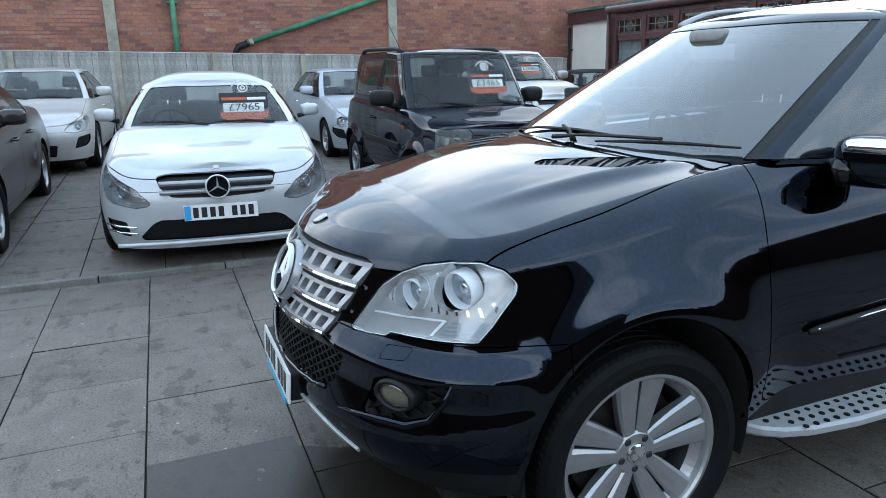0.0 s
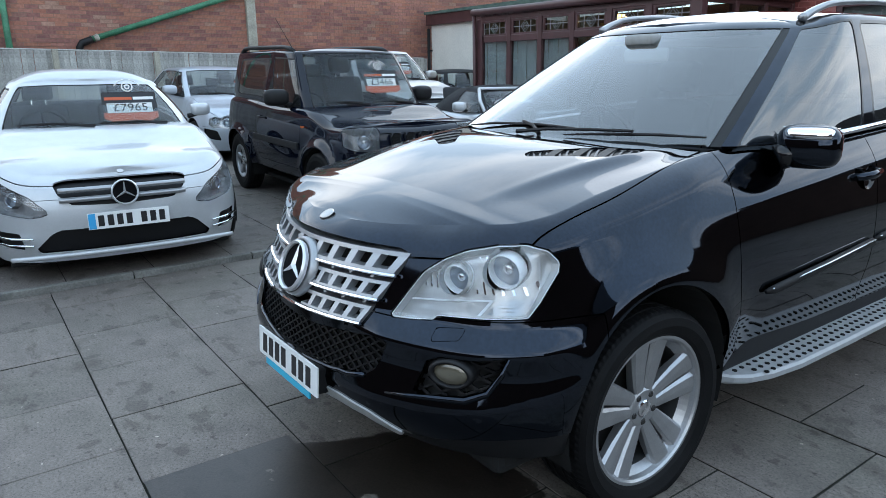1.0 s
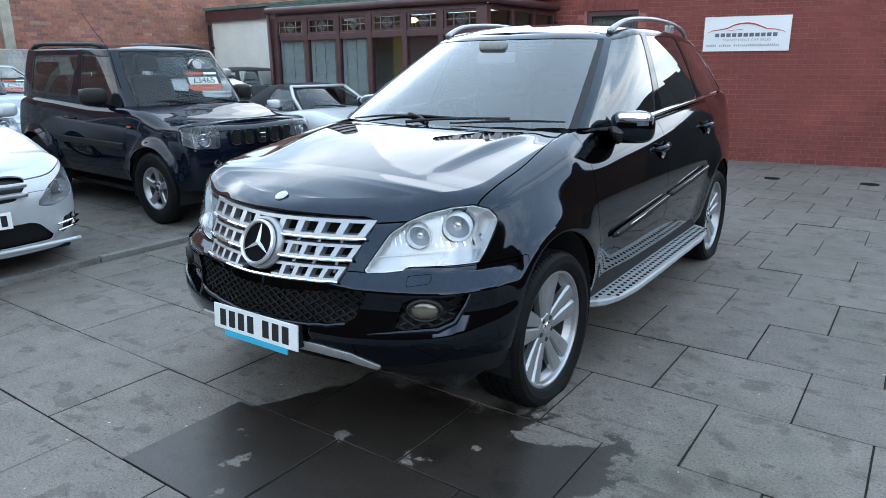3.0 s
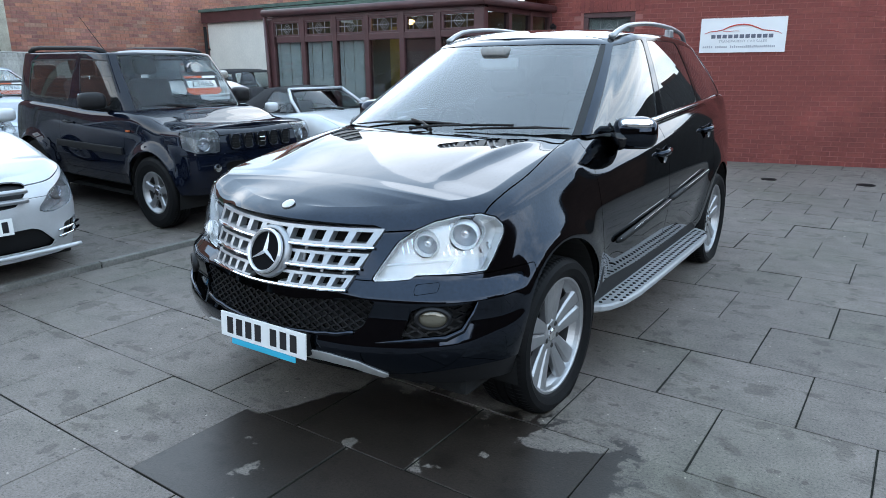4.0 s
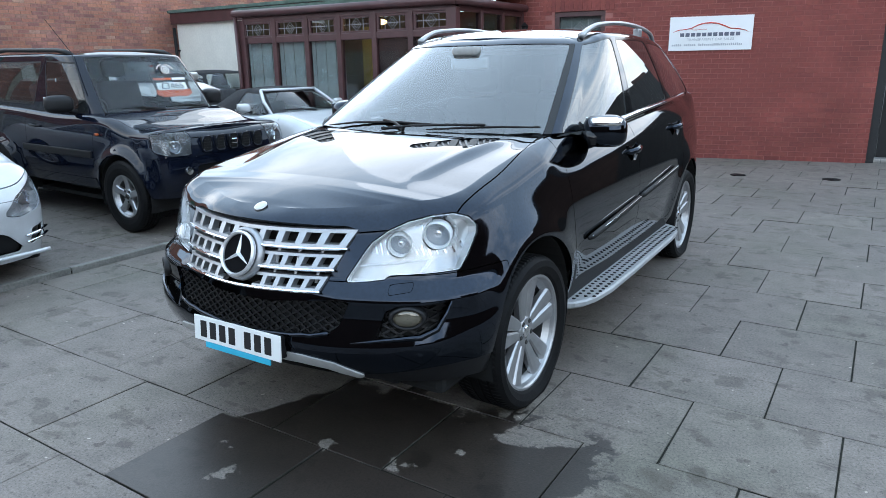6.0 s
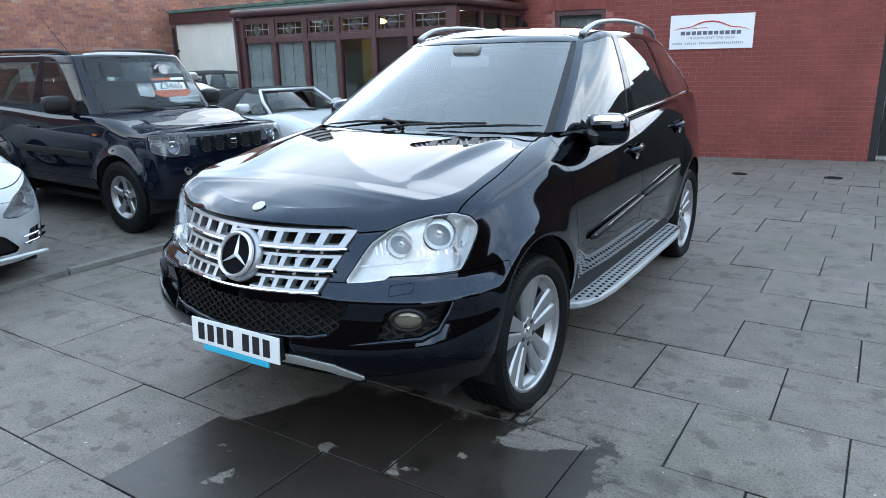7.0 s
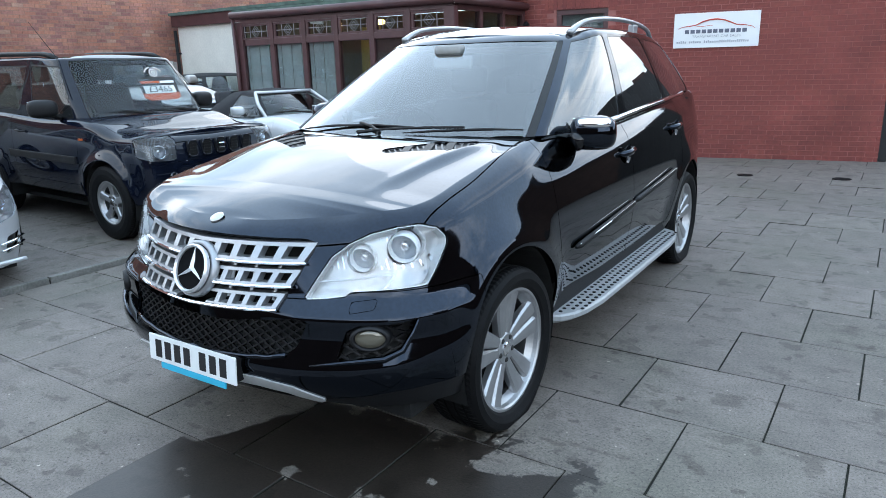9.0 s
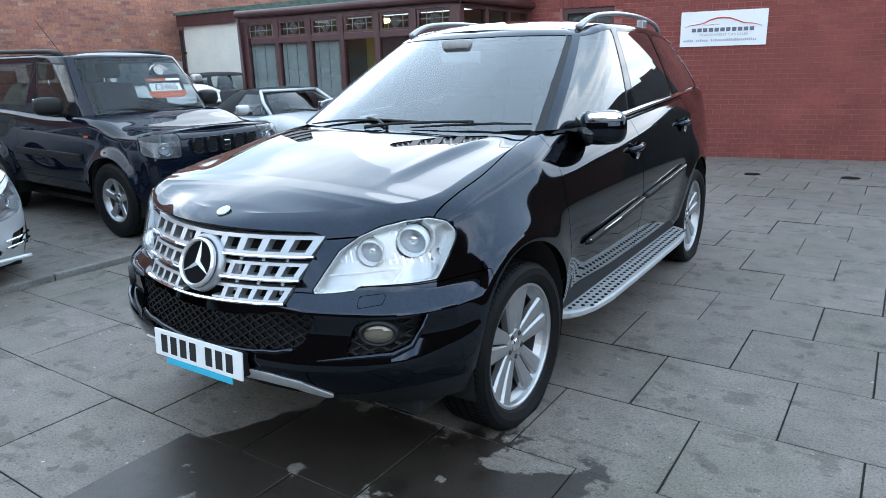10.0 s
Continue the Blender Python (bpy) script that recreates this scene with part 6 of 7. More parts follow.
    part("bonnet_badge", lathe([(0.0, .029), (-.004, .029), (-.006, .024), (-.006, .001)], 28, "y", m=Matrix.Translation((0, -.750, .9865)) @ pose(0, 0, 0, -62, 0, 0)), M["steel"], car, "", True)
    # honeycomb behind the lower intake
    def lattice(hole, name, back, step, mat, zscale=0.6):
        hole.moved(-back - 0.02).part(name + "_backing", M["dark"], car, "", 0.0)
        one = hole.moved(-back)
        for slope in (1, -1):
            # a dense copy so that thin ribs come out clean
            part_skin = dense(one, 3).take(lambda x, y, z, a, b: (0.12 - np.abs(((x * zscale * slope + z) / step) % 1.0 - 0.5)) * step)
            part_skin.part(name, M[mat], car, "", 0.010)

    lattice(intake_hole, "intake_mesh", 0.015, 0.030, "mesh_dark")
    # fog lamps in their recesses
    for s in (1, -1):
        lattice(fog_hole.take(lambda x, y, z, a, b: s * x), "fog_mesh", 0.026, 0.036, "mesh_dark")
        m = Matrix.Translation((s * .726, -.726, .610)) @ pose(0, 0, 0, 0, 0, s * 32)
        fl = part("fog_lamp", lathe([(.05, .060), (.0, .058), (-.014, .053), (-.014, .045), (.0, .043)], 36, "y", m=m @ Matrix.Diagonal((1.28, 1, .82, 1))), M["plastic"], car, "oval fog lamp", True)
        part("fog_lens", lathe([(.0, .044), (-.006, .037), (-.010, .018), (-.011, .001)], 32, "y", m=m @ Matrix.Diagonal((1.28, 1, .82, 1))), M["fog_glass"], fl, "", True)
        on_skin = [bumper.v[np.argmin(((bumper.v - np.array((s * x, y, z))) ** 2).sum(1))] for x, y, z in ((.53, -.845, .512), (.62, -.81, .522), (.70, -.77, .526), (.775, -.72, .534), (.825, -.67, .572), (.845, -.64, .615), (.862, -.61, .668))]
        part("fog_trim", tube(on_skin, [.003, .007, .011, .014, .012, .009, .003], 8), M["black_paint"], car, "", True)
    part("intake_lip", tube([intake_hole.v[np.argmin(((intake_hole.v - np.array((x, -.91 + .25 * x * x, .500 + .16 * x * x))) ** 2).sum(1))] for x in np.linspace(-.44, .44, 23)], .010, 8), M["black_paint"], car, "", True)
    number = number_plate(car, -0.004, -.945, .461, -4)
    part("dealer_strip", box(-.19, .20, -.004, .003, -.082, -.0565, 0.002), M["dealer_blue"], number, "bright blue strip under the plate")
    part("plate_plinth", box(-.25, .25, .002, .05, -.05, .05, 0.01), M["plastic"], number)
    for blade, arm in ((((-.62, .420, 1.212), (-.40, .405, 1.236), (-.10, .402, 1.246), (.20, .405, 1.240)), ((-.02, .335, 1.212), (-.10, .375, 1.244), (-.20, .405, 1.256))),
                       (((.12, .352, 1.216), (.34, .372, 1.232), (.56, .425, 1.240), (.72, .500, 1.236)), ((-.16, .330, 1.214), (.02, .345, 1.234), (.25, .362, 1.246), (.46, .392, 1.250)))):
        w_ = part("wiper", tube(blade, [.004, .007, .007, .004], 6), M["plastic"], car)
        part("wiper_arm", tube(arm, [.011] + [.007] * (len(arm) - 1), 6), M["plastic"], w_)
    for y, st in ((0.0, -1.5), (2.915, 0.0)):
        for s in (1, -1):
            make_wheel(car, s * .818, y, .335, .368, .276, .262, 5, st if s > 0 else st)
    arch_lining(car, arches, 0.3, 0.93)
    make_insides(car, .70, .85, 1.13, 1.35, .70, -1)
    part("rear_view_mirror", box(-.13, .13, 1.02, 1.05, 1.52, 1.59, .02, segments=3), M["liner"], car, "", True)
    part("sensor_pod", box(-.10, .08, .98, 1.06, 1.60, 1.655, .025, segments=3), M["liner"], car, "", True)
    part("roof_lining", box(-.58, .58, 1.35, 3.2, 1.625, 1.64, .005), M["liner"], car)
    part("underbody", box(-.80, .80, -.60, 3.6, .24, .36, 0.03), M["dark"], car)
    part("splash_guard", box(-.62, .62, -.66, -.40, .27, .345, 0.02), M["plastic"], car)
    return car


def dense(skin, times):
    """Splits each face in four, so that fine cuts come out clean."""
    for _ in range(times):
        v, n, a = list(map(tuple, skin.v)), list(map(tuple, skin.n)), list(map(tuple, skin.a))
        made, faces = {}, []

        def mid(i, j):
            key = (min(i, j), max(i, j))
            if key not in made:
                made[key] = len(v)
                for src in (v, n, a):
                    src.append(tuple((p + q) / 2 for p, q in zip(src[i], src[j])))
            return made[key]
        for f in skin.f:
            c = len(v)
            for src in (v, n, a):
                src.append(tuple(sum(src[i][k] for i in f) / len(f) for k in range(len(src[0]))))
            m = [mid(p, q) for p, q in zip(f, f[1:] + f[:1])]
            for k in range(len(f)):
                faces.append((f[k], m[k], c, m[k - 1]))
        skin = Skin(np.array(v), np.array(n), np.array(a), faces)
    return skin


M["mesh_dark"] = material("mesh_black", (0.005, 0.005, 0.006), 0.42, spec=0.3)
M["steel_dark"] = material("vent_mesh", (0.14, 0.14, 0.145), 0.45, 0.6)
M["steel_board"] = material("board_aluminium", (0.36, 0.37, 0.38), 0.4, 0.25, 0, 30, 0.06)
M["fog_glass"] = material("fog_lamp_glass", (0.15, 0.135, 0.10), 0.08, 0.3, 1.0)


def plain_car(name, label, paint, at, P):
    """A parked car. P holds its measures in metres."""
    car = thing(name, label, "car", group="parked cars", at=at)
    fo, wb, re, hw = P["nose"], P["base"], P["tail"], P["half"]
    zb, zm, zn, zf, zc, belt = P["low"], P["wide"], P["nose_z"], P["wing_z"], P["cowl_z"], P["belt_z"]
    R, rim = P["tyre"], P["rim"]
    arches = [(0.0, R, R + 0.05), (wb, R, R + 0.05)]
    sq = P.get("square", 0.0)

    def dent(x, y, z):
        g = 0 * x
        for ya, za, r in arches:
            d = np.hypot(y - ya, z - za) - r
            g = g + P.get("flare", 0.012) * np.exp(-(np.maximum(d, 0) / P.get("flare_width", 0.07)) ** 2) * (x > 0.4)
        return g + P.get("crease", 0.0) * np.exp(-((z - belt + 0.20) / 0.03) ** 2) * np.clip((y - 0.2) / 0.4, 0, 1)
    ir = P.get("tuck", 0.09)
    rows = [(0, -fo, zb, .05, zm, ir * 1.1, zn), (hw * .42, -fo + .018 * (1 - sq), zb, .05, zm, ir * 1.1, zn + .006), (hw * (.72 + .1 * sq), -fo + .095 * (1 - .7 * sq), zb, .05, zm, ir, zn + (zf - zn) * .25),
            (hw * (.90 + .04 * sq), -fo + .26 * (1 - .55 * sq), zb, .05, zm, ir, zn + (zf - zn) * .85), (hw * .965, -fo + .52, zb, .05, zm + .03, ir, zf), (hw * .99, .30, zb, .06, zm + .06, ir, zc), (hw, 1.1, zb, .06, zm + .08, ir * .9, belt - .01),
            (hw, wb - .4, zb, .06, zm + .08, ir * .9, belt + .02), (hw * .99, wb + .25, zb, .06, zm + .08, ir, belt + .03), (hw * .93, wb + re - .25, zb, .05, zm + .05, ir, P["tail_z"]), (hw * .72, wb + re - .06, zb, .05, zm, ir, P["tail_z"]), (0, wb + re, zb, .05, zm, ir, P["tail_z"])]
    centre = [(-fo, zn), (-fo + .12, zn + .05), (-fo + .40, P["bonnet_z"] - .05), (0.0, P["bonnet_z"]), (P["cowl_y"], P["cowl_z"] + .035), (1.4, belt + .05), (wb, belt + .05), (wb + re, P["tail_z"] + .01)]
    body = body_skin(rows, centre, per=8, levels=22, power=2.2, fillet=0.05, crown=2.4, deck=16, dent=dent)
    cy, st, rt, rb, xb, xt, zt = P["cowl_y"], P["screen_y"], P["roof_y"], P["rear_y"], P["base_half"], P["roof_half"], P["roof_edge"]
    z0, sl = P["cowl_z"], P.get("pillar", 0.14)
    cab = [(0, cy, z0 + .02, 0, st, zt), (xb * .5, cy + .03, z0 + .02, xt * .5, st + .015, zt), (xb * .86, cy + sl, z0 + .01, xt * .88, st + .05, zt - .01), (xb * .985, cy + sl + .2, z0 + .01, xt * .985, st + .14, zt - .01),
           (xb, 1.25, belt, xt, 1.35, zt + .005), (xb, wb - .55, belt + .02, xt * .99, min(wb - .75, rt - .3), zt + .005), (xb * .96, rb - .35, belt + .03, xt * .95, rt - .1, zt - .01), (xb * .80, rb - .08, belt + .03, xt * .82, rt, zt - .01), (xb * .4, rb, belt + .03, xt * .4, rt + .03, zt - .01), (0, rb + .01, belt + .03, 0, rt + .035, zt - .01)]
    cabin = cabin_skin(cab, [(st - .05, zt), (st + .25, P["roof_z"] - .012), ((st + rt) / 2, P["roof_z"]), (rt - .2, P["roof_z"] - .02), (rt + .05, zt - .01)], per=8, levels=14, bulge=P.get("bulge", 0.025), fillet=0.05, crown=P.get("roof_crown", 2.2))
    for ya, za, r in arches:
        body = body.drop(lambda x, y, z, a, b: np.minimum(r - np.hypot(y - ya, z - za), np.abs(x) - 0.45))
    body = drop_under(body, cab)
    if P.get("lamp"):
        body = headlamp(car, body, front_field(P["lamp"], k=0.6, y0=-fo, ymax=-0.15, r=0.02), P["bowls"], 0.07, back=P.get("lamp_back", "lamp_silver"))
    for key, label_, mat, back in (("grille", "dark grille opening", "mesh_dark", 0.03), ("intake", "dark lower air intake", "mesh_dark", 0.03), ("fog", "fog lamp recess", "mesh_dark", 0.03)):
        for poly in P.get(key, ()):
            hole, body = body.split(front_field(poly, k=0.6 if key == "fog" else 0.0, y0=-fo, ymax=-0.2, r=0.012))
            for s in ((1, -1) if key == "fog" else (0,)):
                (hole.take(lambda x, y, z, a, b: s * x) if s else hole).moved(-back).part(key, M[mat], car, label_, 0.0)
    hood, body = body.split(lambda x, y, z, a, b: np.minimum(np.minimum((b - 1.1) * 0.05, cy + sl * .5 - .02 - y), curve(y, [(-fo, hw * .86), (0, hw * .84), (cy + sl, xb * .93), (5, xb)]) - np.abs(x)), 0.0022)
    hood.part("bonnet", M[paint], car)
    bumper, body = body.split(lambda x, y, z, a, b: np.minimum(-R - 0.03 - y, P.get("bumper_z", zn - .12) - z), 0.0018)
    bumper.part("bumper", M[P.get("bumper_paint", paint)], car)
    doors = [(.38, 1.38), (1.39, 2.25)] if P.get("doors", 4) == 4 else [(.42, 1.62)]
    for y0, y1 in doors:
        d, body = body.split(side_field([(y0, zb + .10), (y1, zb + .10), (y1 + .05, 1.6), (y0, 1.6)], 0.01), 0.002)
        for s in (1, -1):
            one = d.take(lambda x, y, z, a, b: s * x).part("door", M[paint], car)
            if one:
                yh, zh = y1 - .17, belt - .14
                part("door_handle", tube([(s * (hw - .04), yh - .09, zh), (s * (hw + .012), yh - .07, zh), (s * (hw + .016), yh + .05, zh + .006), (s * (hw - .04), yh + .09, zh + .006)], .012, 8), M[P.get("handle", paint)], one, "", True)
    body.part("body_shell", M[paint], car)
    glass_ = P.get("glass", "clear_glass")
    wins = [("windscreen", P.get("screen", "clear_glass"), -1, 1.97, 0.03, 0.95)]
    wins += P.get("windows") or [("front_window", glass_, 2.55, 4.05, 0.06, 0.90), ("rear_window", glass_, 4.15, 5.65, 0.06, 0.90), ("tail_window", glass_, 7.2, 12, 0.06, 0.92)]
    cabin = cut_windows(car, cabin, wins, 0.014)
    cabin.part("roof", M[P.get("roof_paint", paint)], car)
    for s in (1, -1):
        door_mirror(car, s * (hw - .05), cy + sl + .32, belt + .10, P.get("mirror", paint), P.get("mirror_size", 0.85))
    for y in (0.0, wb):
        for s in (1, -1):
            make_wheel(car, s * (hw - .115 + P.get("stance", 0)), y, R, R, rim, P.get("tyre_width", .22), P.get("spokes", 5), 0, "alloy", P.get("spoke_style", "pair"))
    arch_lining(car, arches, 0.25, hw - .02)
    make_insides(car, xb - .12, cy + .42, belt - .04, cy + .98, P.get("seat_z", .45), -1, P.get("rear_seat", True), 0.22)
    part("underbody", box(-hw + .15, hw - .15, -fo + .25, wb + re - .2, zb - .05, zb + .10, 0.02), M["dark"], car)
    wiper(car, (-.02, cy + .0, z0 + .035), (-.58, cy + .11, z0 + .05))
    wiper(car, (.55, cy + .08, z0 + .03), (.02, cy + .03, z0 + .045))
    return car

# ---- what stands in the yard ----
def facing(x, y, turn, tilt=1.0):
    """A pose on the sloping bays: nose towards +x, turned by some degrees."""
    return Matrix.Translation((x, y, rise(x, y))) @ pose(0, 0, 0, 0, tilt, 0) @ pose(0, 0, 0, 0, 0, 90 + turn)


def silver_coupe():
    P = dict(nose=.80, base=2.76, tail=1.03, half=.885, low=.15, wide=.46, nose_z=.70, wing_z=.80, cowl_z=.915, belt_z=.93, bonnet_z=.86, cowl_y=.42, screen_y=1.10, roof_y=2.35, rear_y=3.05, base_half=.80, roof_half=.60, roof_edge=1.265,
             roof_z=1.395, tail_z=.98, tyre=.315, rim=.225, pillar=.16, doors=2, mirror_size=.66, roof_crown=3.6, lamp_back="lamp_mid", lamp=[(.50, .49), (.60, .475), (.86, .495), (.98, .55), (1.12, .69), (1.11, .74), (1.0, .735), (.82, .675), (.62, .585)], bowls=[(.69, -.63, .585, .052), (.79, -.52, .645, .036)],
             grille=[[(-.5, .525), (.0, .525), (.33, .545), (.405, .615), (.425, .675), (.35, .69), (0, .695), (-.5, .695)]],
             intake=[[(-.6, .225), (.56, .225), (.57, .24), (.47, .345), (.42, .365), (-.6, .365)]], fog=[[(.70, .25), (.92, .265), (1.0, .305), (1.0, .375), (.72, .355)]], tail_lamp=None)
    car = plain_car("silver_coupe", "clean silver two-door coupe with a twin-bar grille", "silver_paint", facing(-3.88, -0.84, -4) @ Matrix.Scale(1.045, 4), P)
    for zc in (.578, .642):
        part("grille_bar", tube([(x, -.80 + .10 * abs(x) ** 2 + .05 * (zc - .5) - .012, zc) for x in np.linspace(-.40, .40, 21)], .024, 8, flat=.75), M["grille_silver"], car, "silver grille bar", True)
    emblem(car, 0, -.842, .61, .088, -8)
    part("bonnet_badge", lathe([(0, .024), (-.004, .022), (-.005, .001)], 24, "y", m=Matrix.Translation((0, -.715, .735)) @ pose(0, 0, 0, -62, 0, 0)), M["steel"], car)
    number_plate(car, 0.01, -.838, .425, -4, blue="side")
    for s in (1, -1):
        for z in (.285, .33):
            part("fog_fin", tube([(s * x, y, z_) for x, y, z_ in ((.58, -.765, z), (.70, -.69, z + .004), (.79, -.585, z + .012))], .013, 6, flat=.6), M["chrome"], car, "", True)
    part("lip", tube([(x, -.815 + .12 * abs(x) ** 2.4, .205) for x in np.linspace(-.72, .72, 25)], .016, 8), M["silver_paint"], car, "", True)
    price_card(car, .30, .77, 1.11, "7965", -60 + 90 - 58, 0, 1.05)
    return car


def small_jeep():
    P = dict(nose=.62, base=2.25, tail=.74, half=.80, low=.36, wide=.62, nose_z=.92, wing_z=.95, cowl_z=1.045, belt_z=1.06, bonnet_z=1.00, cowl_y=.36, screen_y=.79, roof_y=2.72, rear_y=2.95, base_half=.72, roof_half=.615, roof_edge=1.595,
             roof_z=1.66, tail_z=1.07, tyre=.34, rim=.20, tyre_width=.205, square=1.0, flare=.05, flare_width=.05, tuck=.05, pillar=.08, doors=2, spokes=5, spoke_style="single", bulge=.012, mirror="plastic", mirror_size=.95, handle="plastic", seat_z=.72,
             lamp=[(.47, .745), (.72, .745), (.86, .79), (.87, .915), (.80, .93), (.50, .93), (.47, .90)], bowls=[(.585, -.545, .825, .058)], lamp_back="lamp_grey", bumper_z=.72, glass="side_glass", stance=.02, rear_seat=True,
             grille=[[(-.5, .55), (.42, .55), (.42, .63), (-.5, .63)]], windows=[("front_window", "side_glass", 2.70, 4.05, .08, .86), ("rear_window", "side_glass", 4.70, 5.75, .14, .84), ("tail_window", "side_glass", 7.2, 12, .06, .9)])
    car = plain_car("small_jeep", "dark blue-black boxy three-door off-roader with roof rails", "dark_blue_paint", facing(-3.77, 1.78, -0.8) @ Matrix.Scale(1.015, 4), P)
    for k in range(5):
        x = -.30 + k * .15
        slot = part("grille_slot", box(x - .046, x + .046, -.628, -.58, .755, .890, .022, segments=3), M["dark"], car)
        rim_ = [(x + .050 * c + .0, .8225 + .070 * d) for c, d in ((-1, -.6), (-.6, -1), (.6, -1), (1, -.6), (1, .6), (.6, 1), (-.6, 1), (-1, .6), (-1, -.6))]
        part("slot_rim", tube([(a, -.627, b) for a, b in rim_], .008, 6), M["dark_blue_paint"], slot, "", True)
        for z in (.785, .81, .835, .86):
            part("slot_bar", box(x - .042, x + .042, -.632, -.625, z - .004, z + .004), M["plastic"], slot)
    part("badge", box(-.035, .035, -.646, -.632, .80, .85, .008), M["chrome"], car, "plain bright badge")
    for s in (1, -1):
        rail = tube([(s * x, y, z) for x, y, z in ((.555, 1.00, 1.605), (.555, 1.10, 1.640), (.555, 1.26, 1.655), (.555, 2.3, 1.660), (.555, 2.48, 1.648), (.555, 2.56, 1.610))], [.030, .026, .022, .022, .026, .03], 8)
        part("roof_rail", rail, M["plastic"], car, "dark roof rail", True)
        part("fog_lamp", lathe([(-.62, .038), (-.635, .034), (-.638, .001)], 20, "y", m=Matrix.Translation((s * .52, 0, .60))), M["chrome"], car)
        part("side_strip", box(s * .80 - .012, s * .80 + .02, .45, 1.72, .66, .73, .01), M["plastic"], car)
        part("indicator", box(s * .80 - .01, s * .80 + .018, .31, .35, .885, .905, .005), M["amber"], car)
    part("aerial", tube([(-.68, .64, 1.25), (-.60, .90, 1.62), (-.66, 1.20, 1.95)], [.006, .004, .002], 6), M["plastic"], car)
    price_card(car, .24, .590, 1.33, "3465", -30, 0, 1.0)
    return car


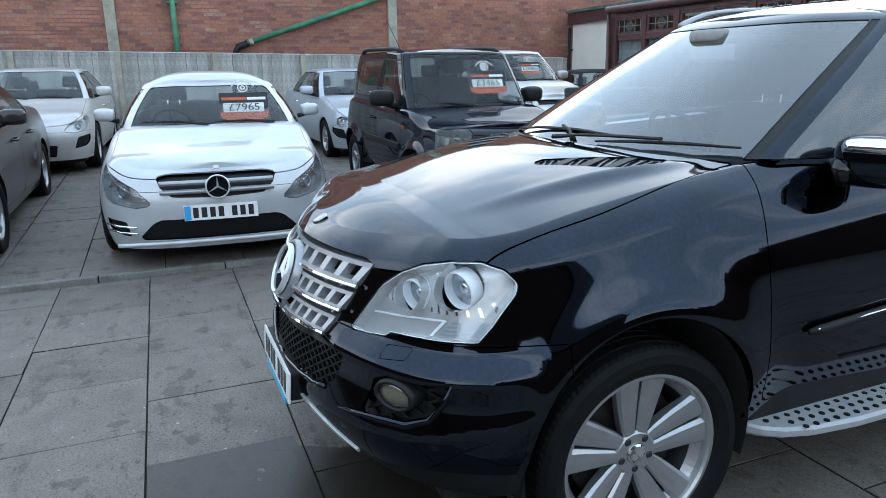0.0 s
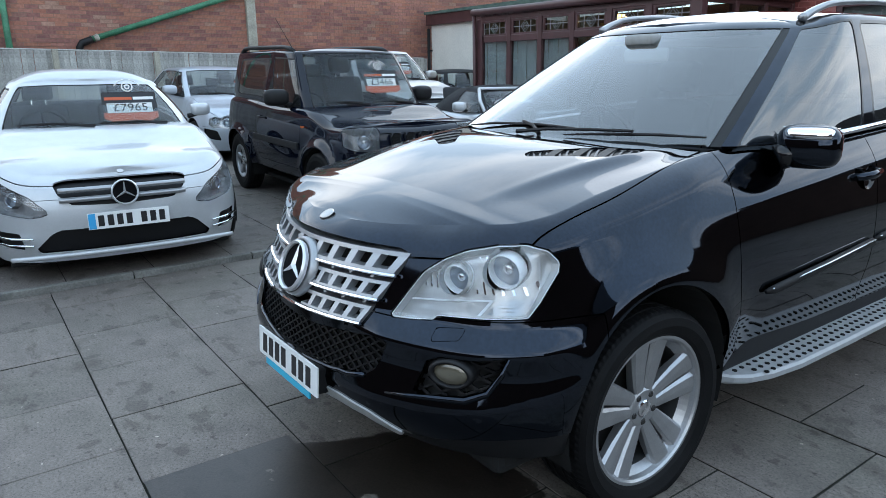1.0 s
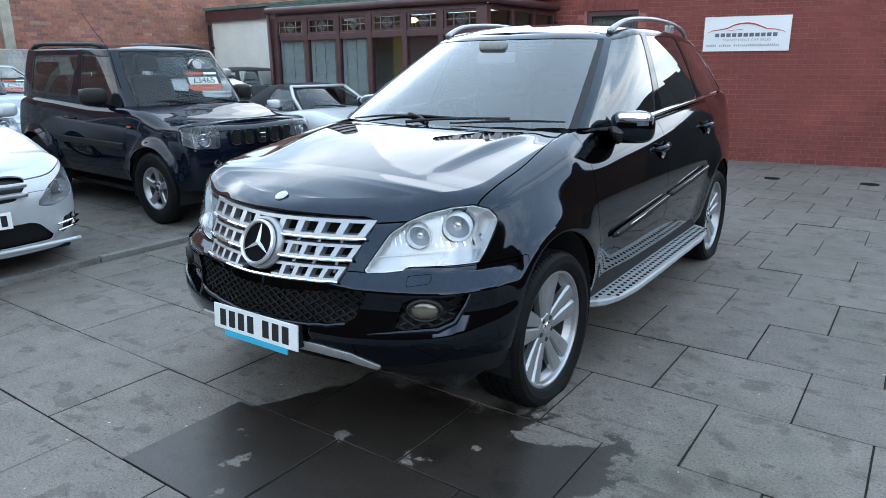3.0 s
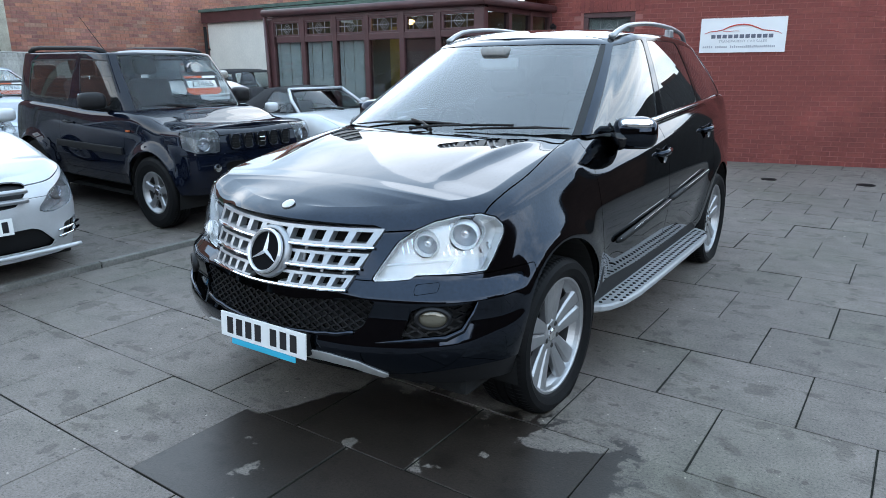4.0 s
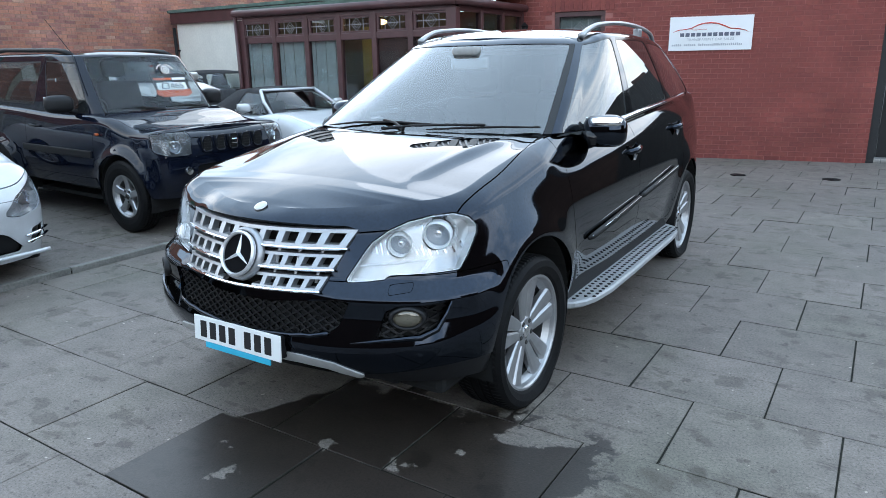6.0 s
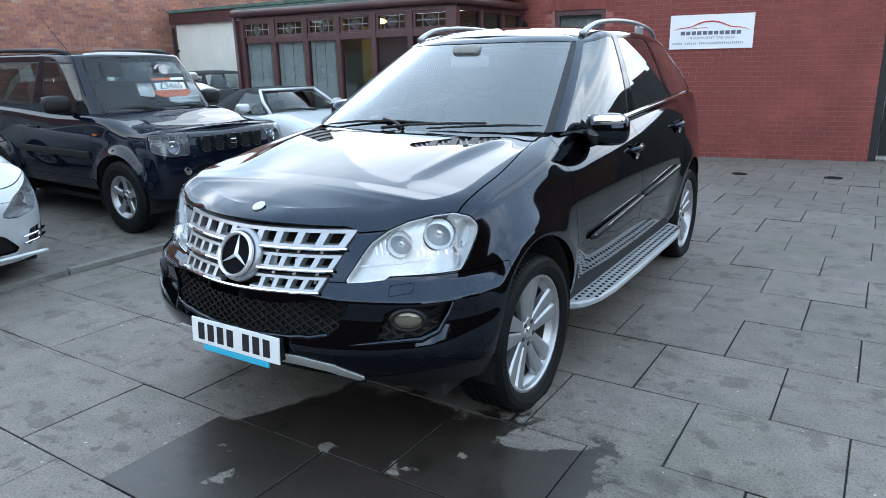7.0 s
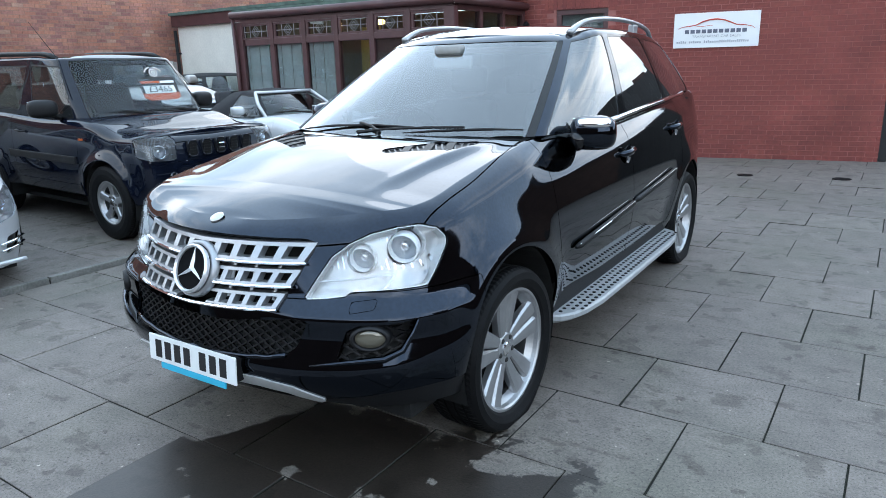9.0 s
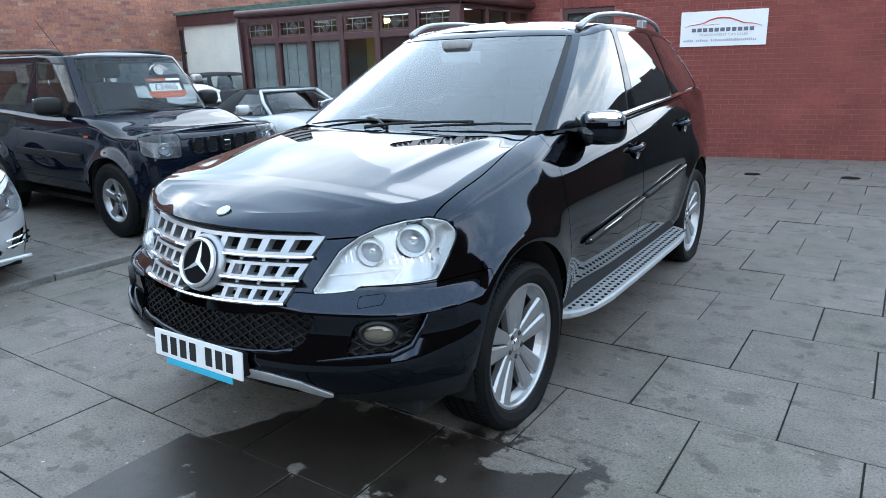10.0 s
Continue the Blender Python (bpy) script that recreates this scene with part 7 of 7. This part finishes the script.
def back_row():
    saloon = dict(nose=.86, base=2.72, tail=1.10, half=.89, low=.20, wide=.50, nose_z=.70, wing_z=.83, cowl_z=.95, belt_z=.97, bonnet_z=.88, cowl_y=.35, screen_y=1.15, roof_y=2.5, rear_y=3.2, base_half=.80, roof_half=.60, roof_edge=1.37,
                  roof_z=1.43, tail_z=1.02, tyre=.325, rim=.22, pillar=.16, spokes=10, spoke_style="single", handle="chrome",
                  lamp=[(.60, .60), (.75, .575), (.95, .60), (1.16, .74), (1.10, .765), (.9, .735), (.68, .665)], bowls=[(.72, -.62, .655, .045)],
                  grille=[[(-.5, .50), (.30, .50), (.36, .60), (-.5, .60)]], intake=[[(-.5, .26), (.42, .26), (.45, .40), (-.5, .40)]], fog=[[(.72, .36), (.95, .38), (1.06, .46), (1.05, .53), (.78, .50)]])
    plain_car("silver_hatchback", "silver five-door family car with multi-spoke wheels", "silver_warm", facing(-9.05, -3.0, -2), saloon)
    d = dict(saloon, nose=.80, half=.865, tyre=.31, rim=.205, spokes=7, nose_z=.68, lamp=[(.42, .60), (.50, .545), (.66, .54), (.74, .565), (.86, .555), (.94, .60), (.93, .665), (.84, .70), (.74, .68), (.62, .72), (.48, .69)], bowls=[(.53, -.66, .63, .06), (.68, -.56, .625, .05)],
             grille=[[(-.5, .53), (.22, .53), (.26, .66), (-.5, .66)]])
    car = plain_car("silver_saloon", "older silver saloon with twin oval headlamps", "silver_old", facing(-8.9, 2.1, 1), d)
    for k in range(4):
        part("grille_bar", box(-.22, .22, -.80, -.785, .545 + k * .03, .552 + k * .03), M["chrome"], car)
    price_card(car, .3, .72, 1.14, "2965", -30, 0, .9)
    p = dict(saloon, nose=.80, base=3.0, tail=1.2, half=.875, low=.42, wide=.75, nose_z=.98, wing_z=1.06, cowl_z=1.18, belt_z=1.20, bonnet_z=1.12, cowl_y=.45, screen_y=1.12, roof_y=2.6, rear_y=2.85, base_half=.80, roof_half=.63, roof_edge=1.68,
             roof_z=1.75, tail_z=1.20, tyre=.37, rim=.22, tyre_width=.25, seat_z=.78, lamp=[(.50, .84), (.70, .80), (.98, .86), (1.12, .98), (1.0, 1.02), (.74, .99), (.56, .94)], bowls=[(.66, -.60, .90, .06)], grille=[[(-.5, .78), (.34, .78), (.42, .95), (-.5, .95)]], fog=[])
    car = plain_car("silver_pickup", "silver four-door pickup truck with a dark grille", "silver_warm", facing(-7.9, 4.75, -3), p)
    price_card(car, .2, .80, 1.45, "18465", -30, 0, .95)
    m = dict(saloon, nose=.70, base=2.47, tail=.50, half=.84, nose_z=.74, wing_z=.84, cowl_z=.96, belt_z=.97, bonnet_z=.92, cowl_y=.45, screen_y=.95, roof_y=2.2, rear_y=2.65, roof_half=.60, roof_edge=1.34, roof_z=1.40, tail_z=1.0, tyre=.31, rim=.20, square=.4, roof_paint="soft_top", spokes=8,
             lamp=[(.52, .64), (.66, .60), (.80, .66), (.82, .78), (.70, .82), (.56, .77)], bowls=[(.62, -.55, .71, .075)], fog=[], doors=2)
    car = plain_car("black_convertible", "small black convertible with a black folding roof", "black_paint", facing(-8.8, 7.3, -6), m)
    part("aerial", tube([(.3, 1.0, 1.38), (.32, .80, 1.72)], .004, 5), M["plastic"], car)
    r = dict(saloon, nose=.78, base=2.27, tail=.85, half=.84, nose_z=.60, wing_z=.74, cowl_z=.87, belt_z=.86, bonnet_z=.82, cowl_y=.50, screen_y=1.02, roof_y=1.70, rear_y=2.15, base_half=.74, roof_half=.50, roof_edge=1.16, roof_z=1.215, tail_z=.86, tyre=.29, rim=.19, roof_paint="soft_top", doors=2,
             rear_seat=False, seat_z=.34, mirror_size=.68, lamp=[(.55, .55), (.70, .53), (.90, .60), (.86, .66), (.66, .63)], bowls=[(.68, -.58, .59, .045)], windows=[("front_window", "side_glass", 2.5, 4.3, .06, .88), ("tail_window", "side_glass", 7.2, 12, .1, .85)], bulge=.02)
    car = plain_car("silver_roadster", "silver two-seat roadster with its black canvas roof up", "silver_paint", facing(-4.05, 4.45, -4), r)
    for s in (1, -1):
        part("screen_frame", tube([(s * .66, .68, .87), (s * .60, .90, 1.03), (s * .50, 1.07, 1.165)], .024, 8), M["silver_paint"], car, "silver windscreen frame", True)
    part("screen_frame", tube([(x, 1.03 + .05 * (abs(x) / .5) ** 2, 1.175) for x in np.linspace(-.5, .5, 11)], .02, 8), M["silver_paint"], car, "", True)
    g = dict(saloon, spokes=5, handle="grey_paint")
    plain_car("dark_saloon", "dark grey four-door car in the next bay", "grey_paint", facing(-4.2, -3.46, 0), g)


build_walls()
build_fence()
build_conservatory()
build_sign()
suv()
silver_coupe()
small_jeep()
back_row()
lay_slabs()
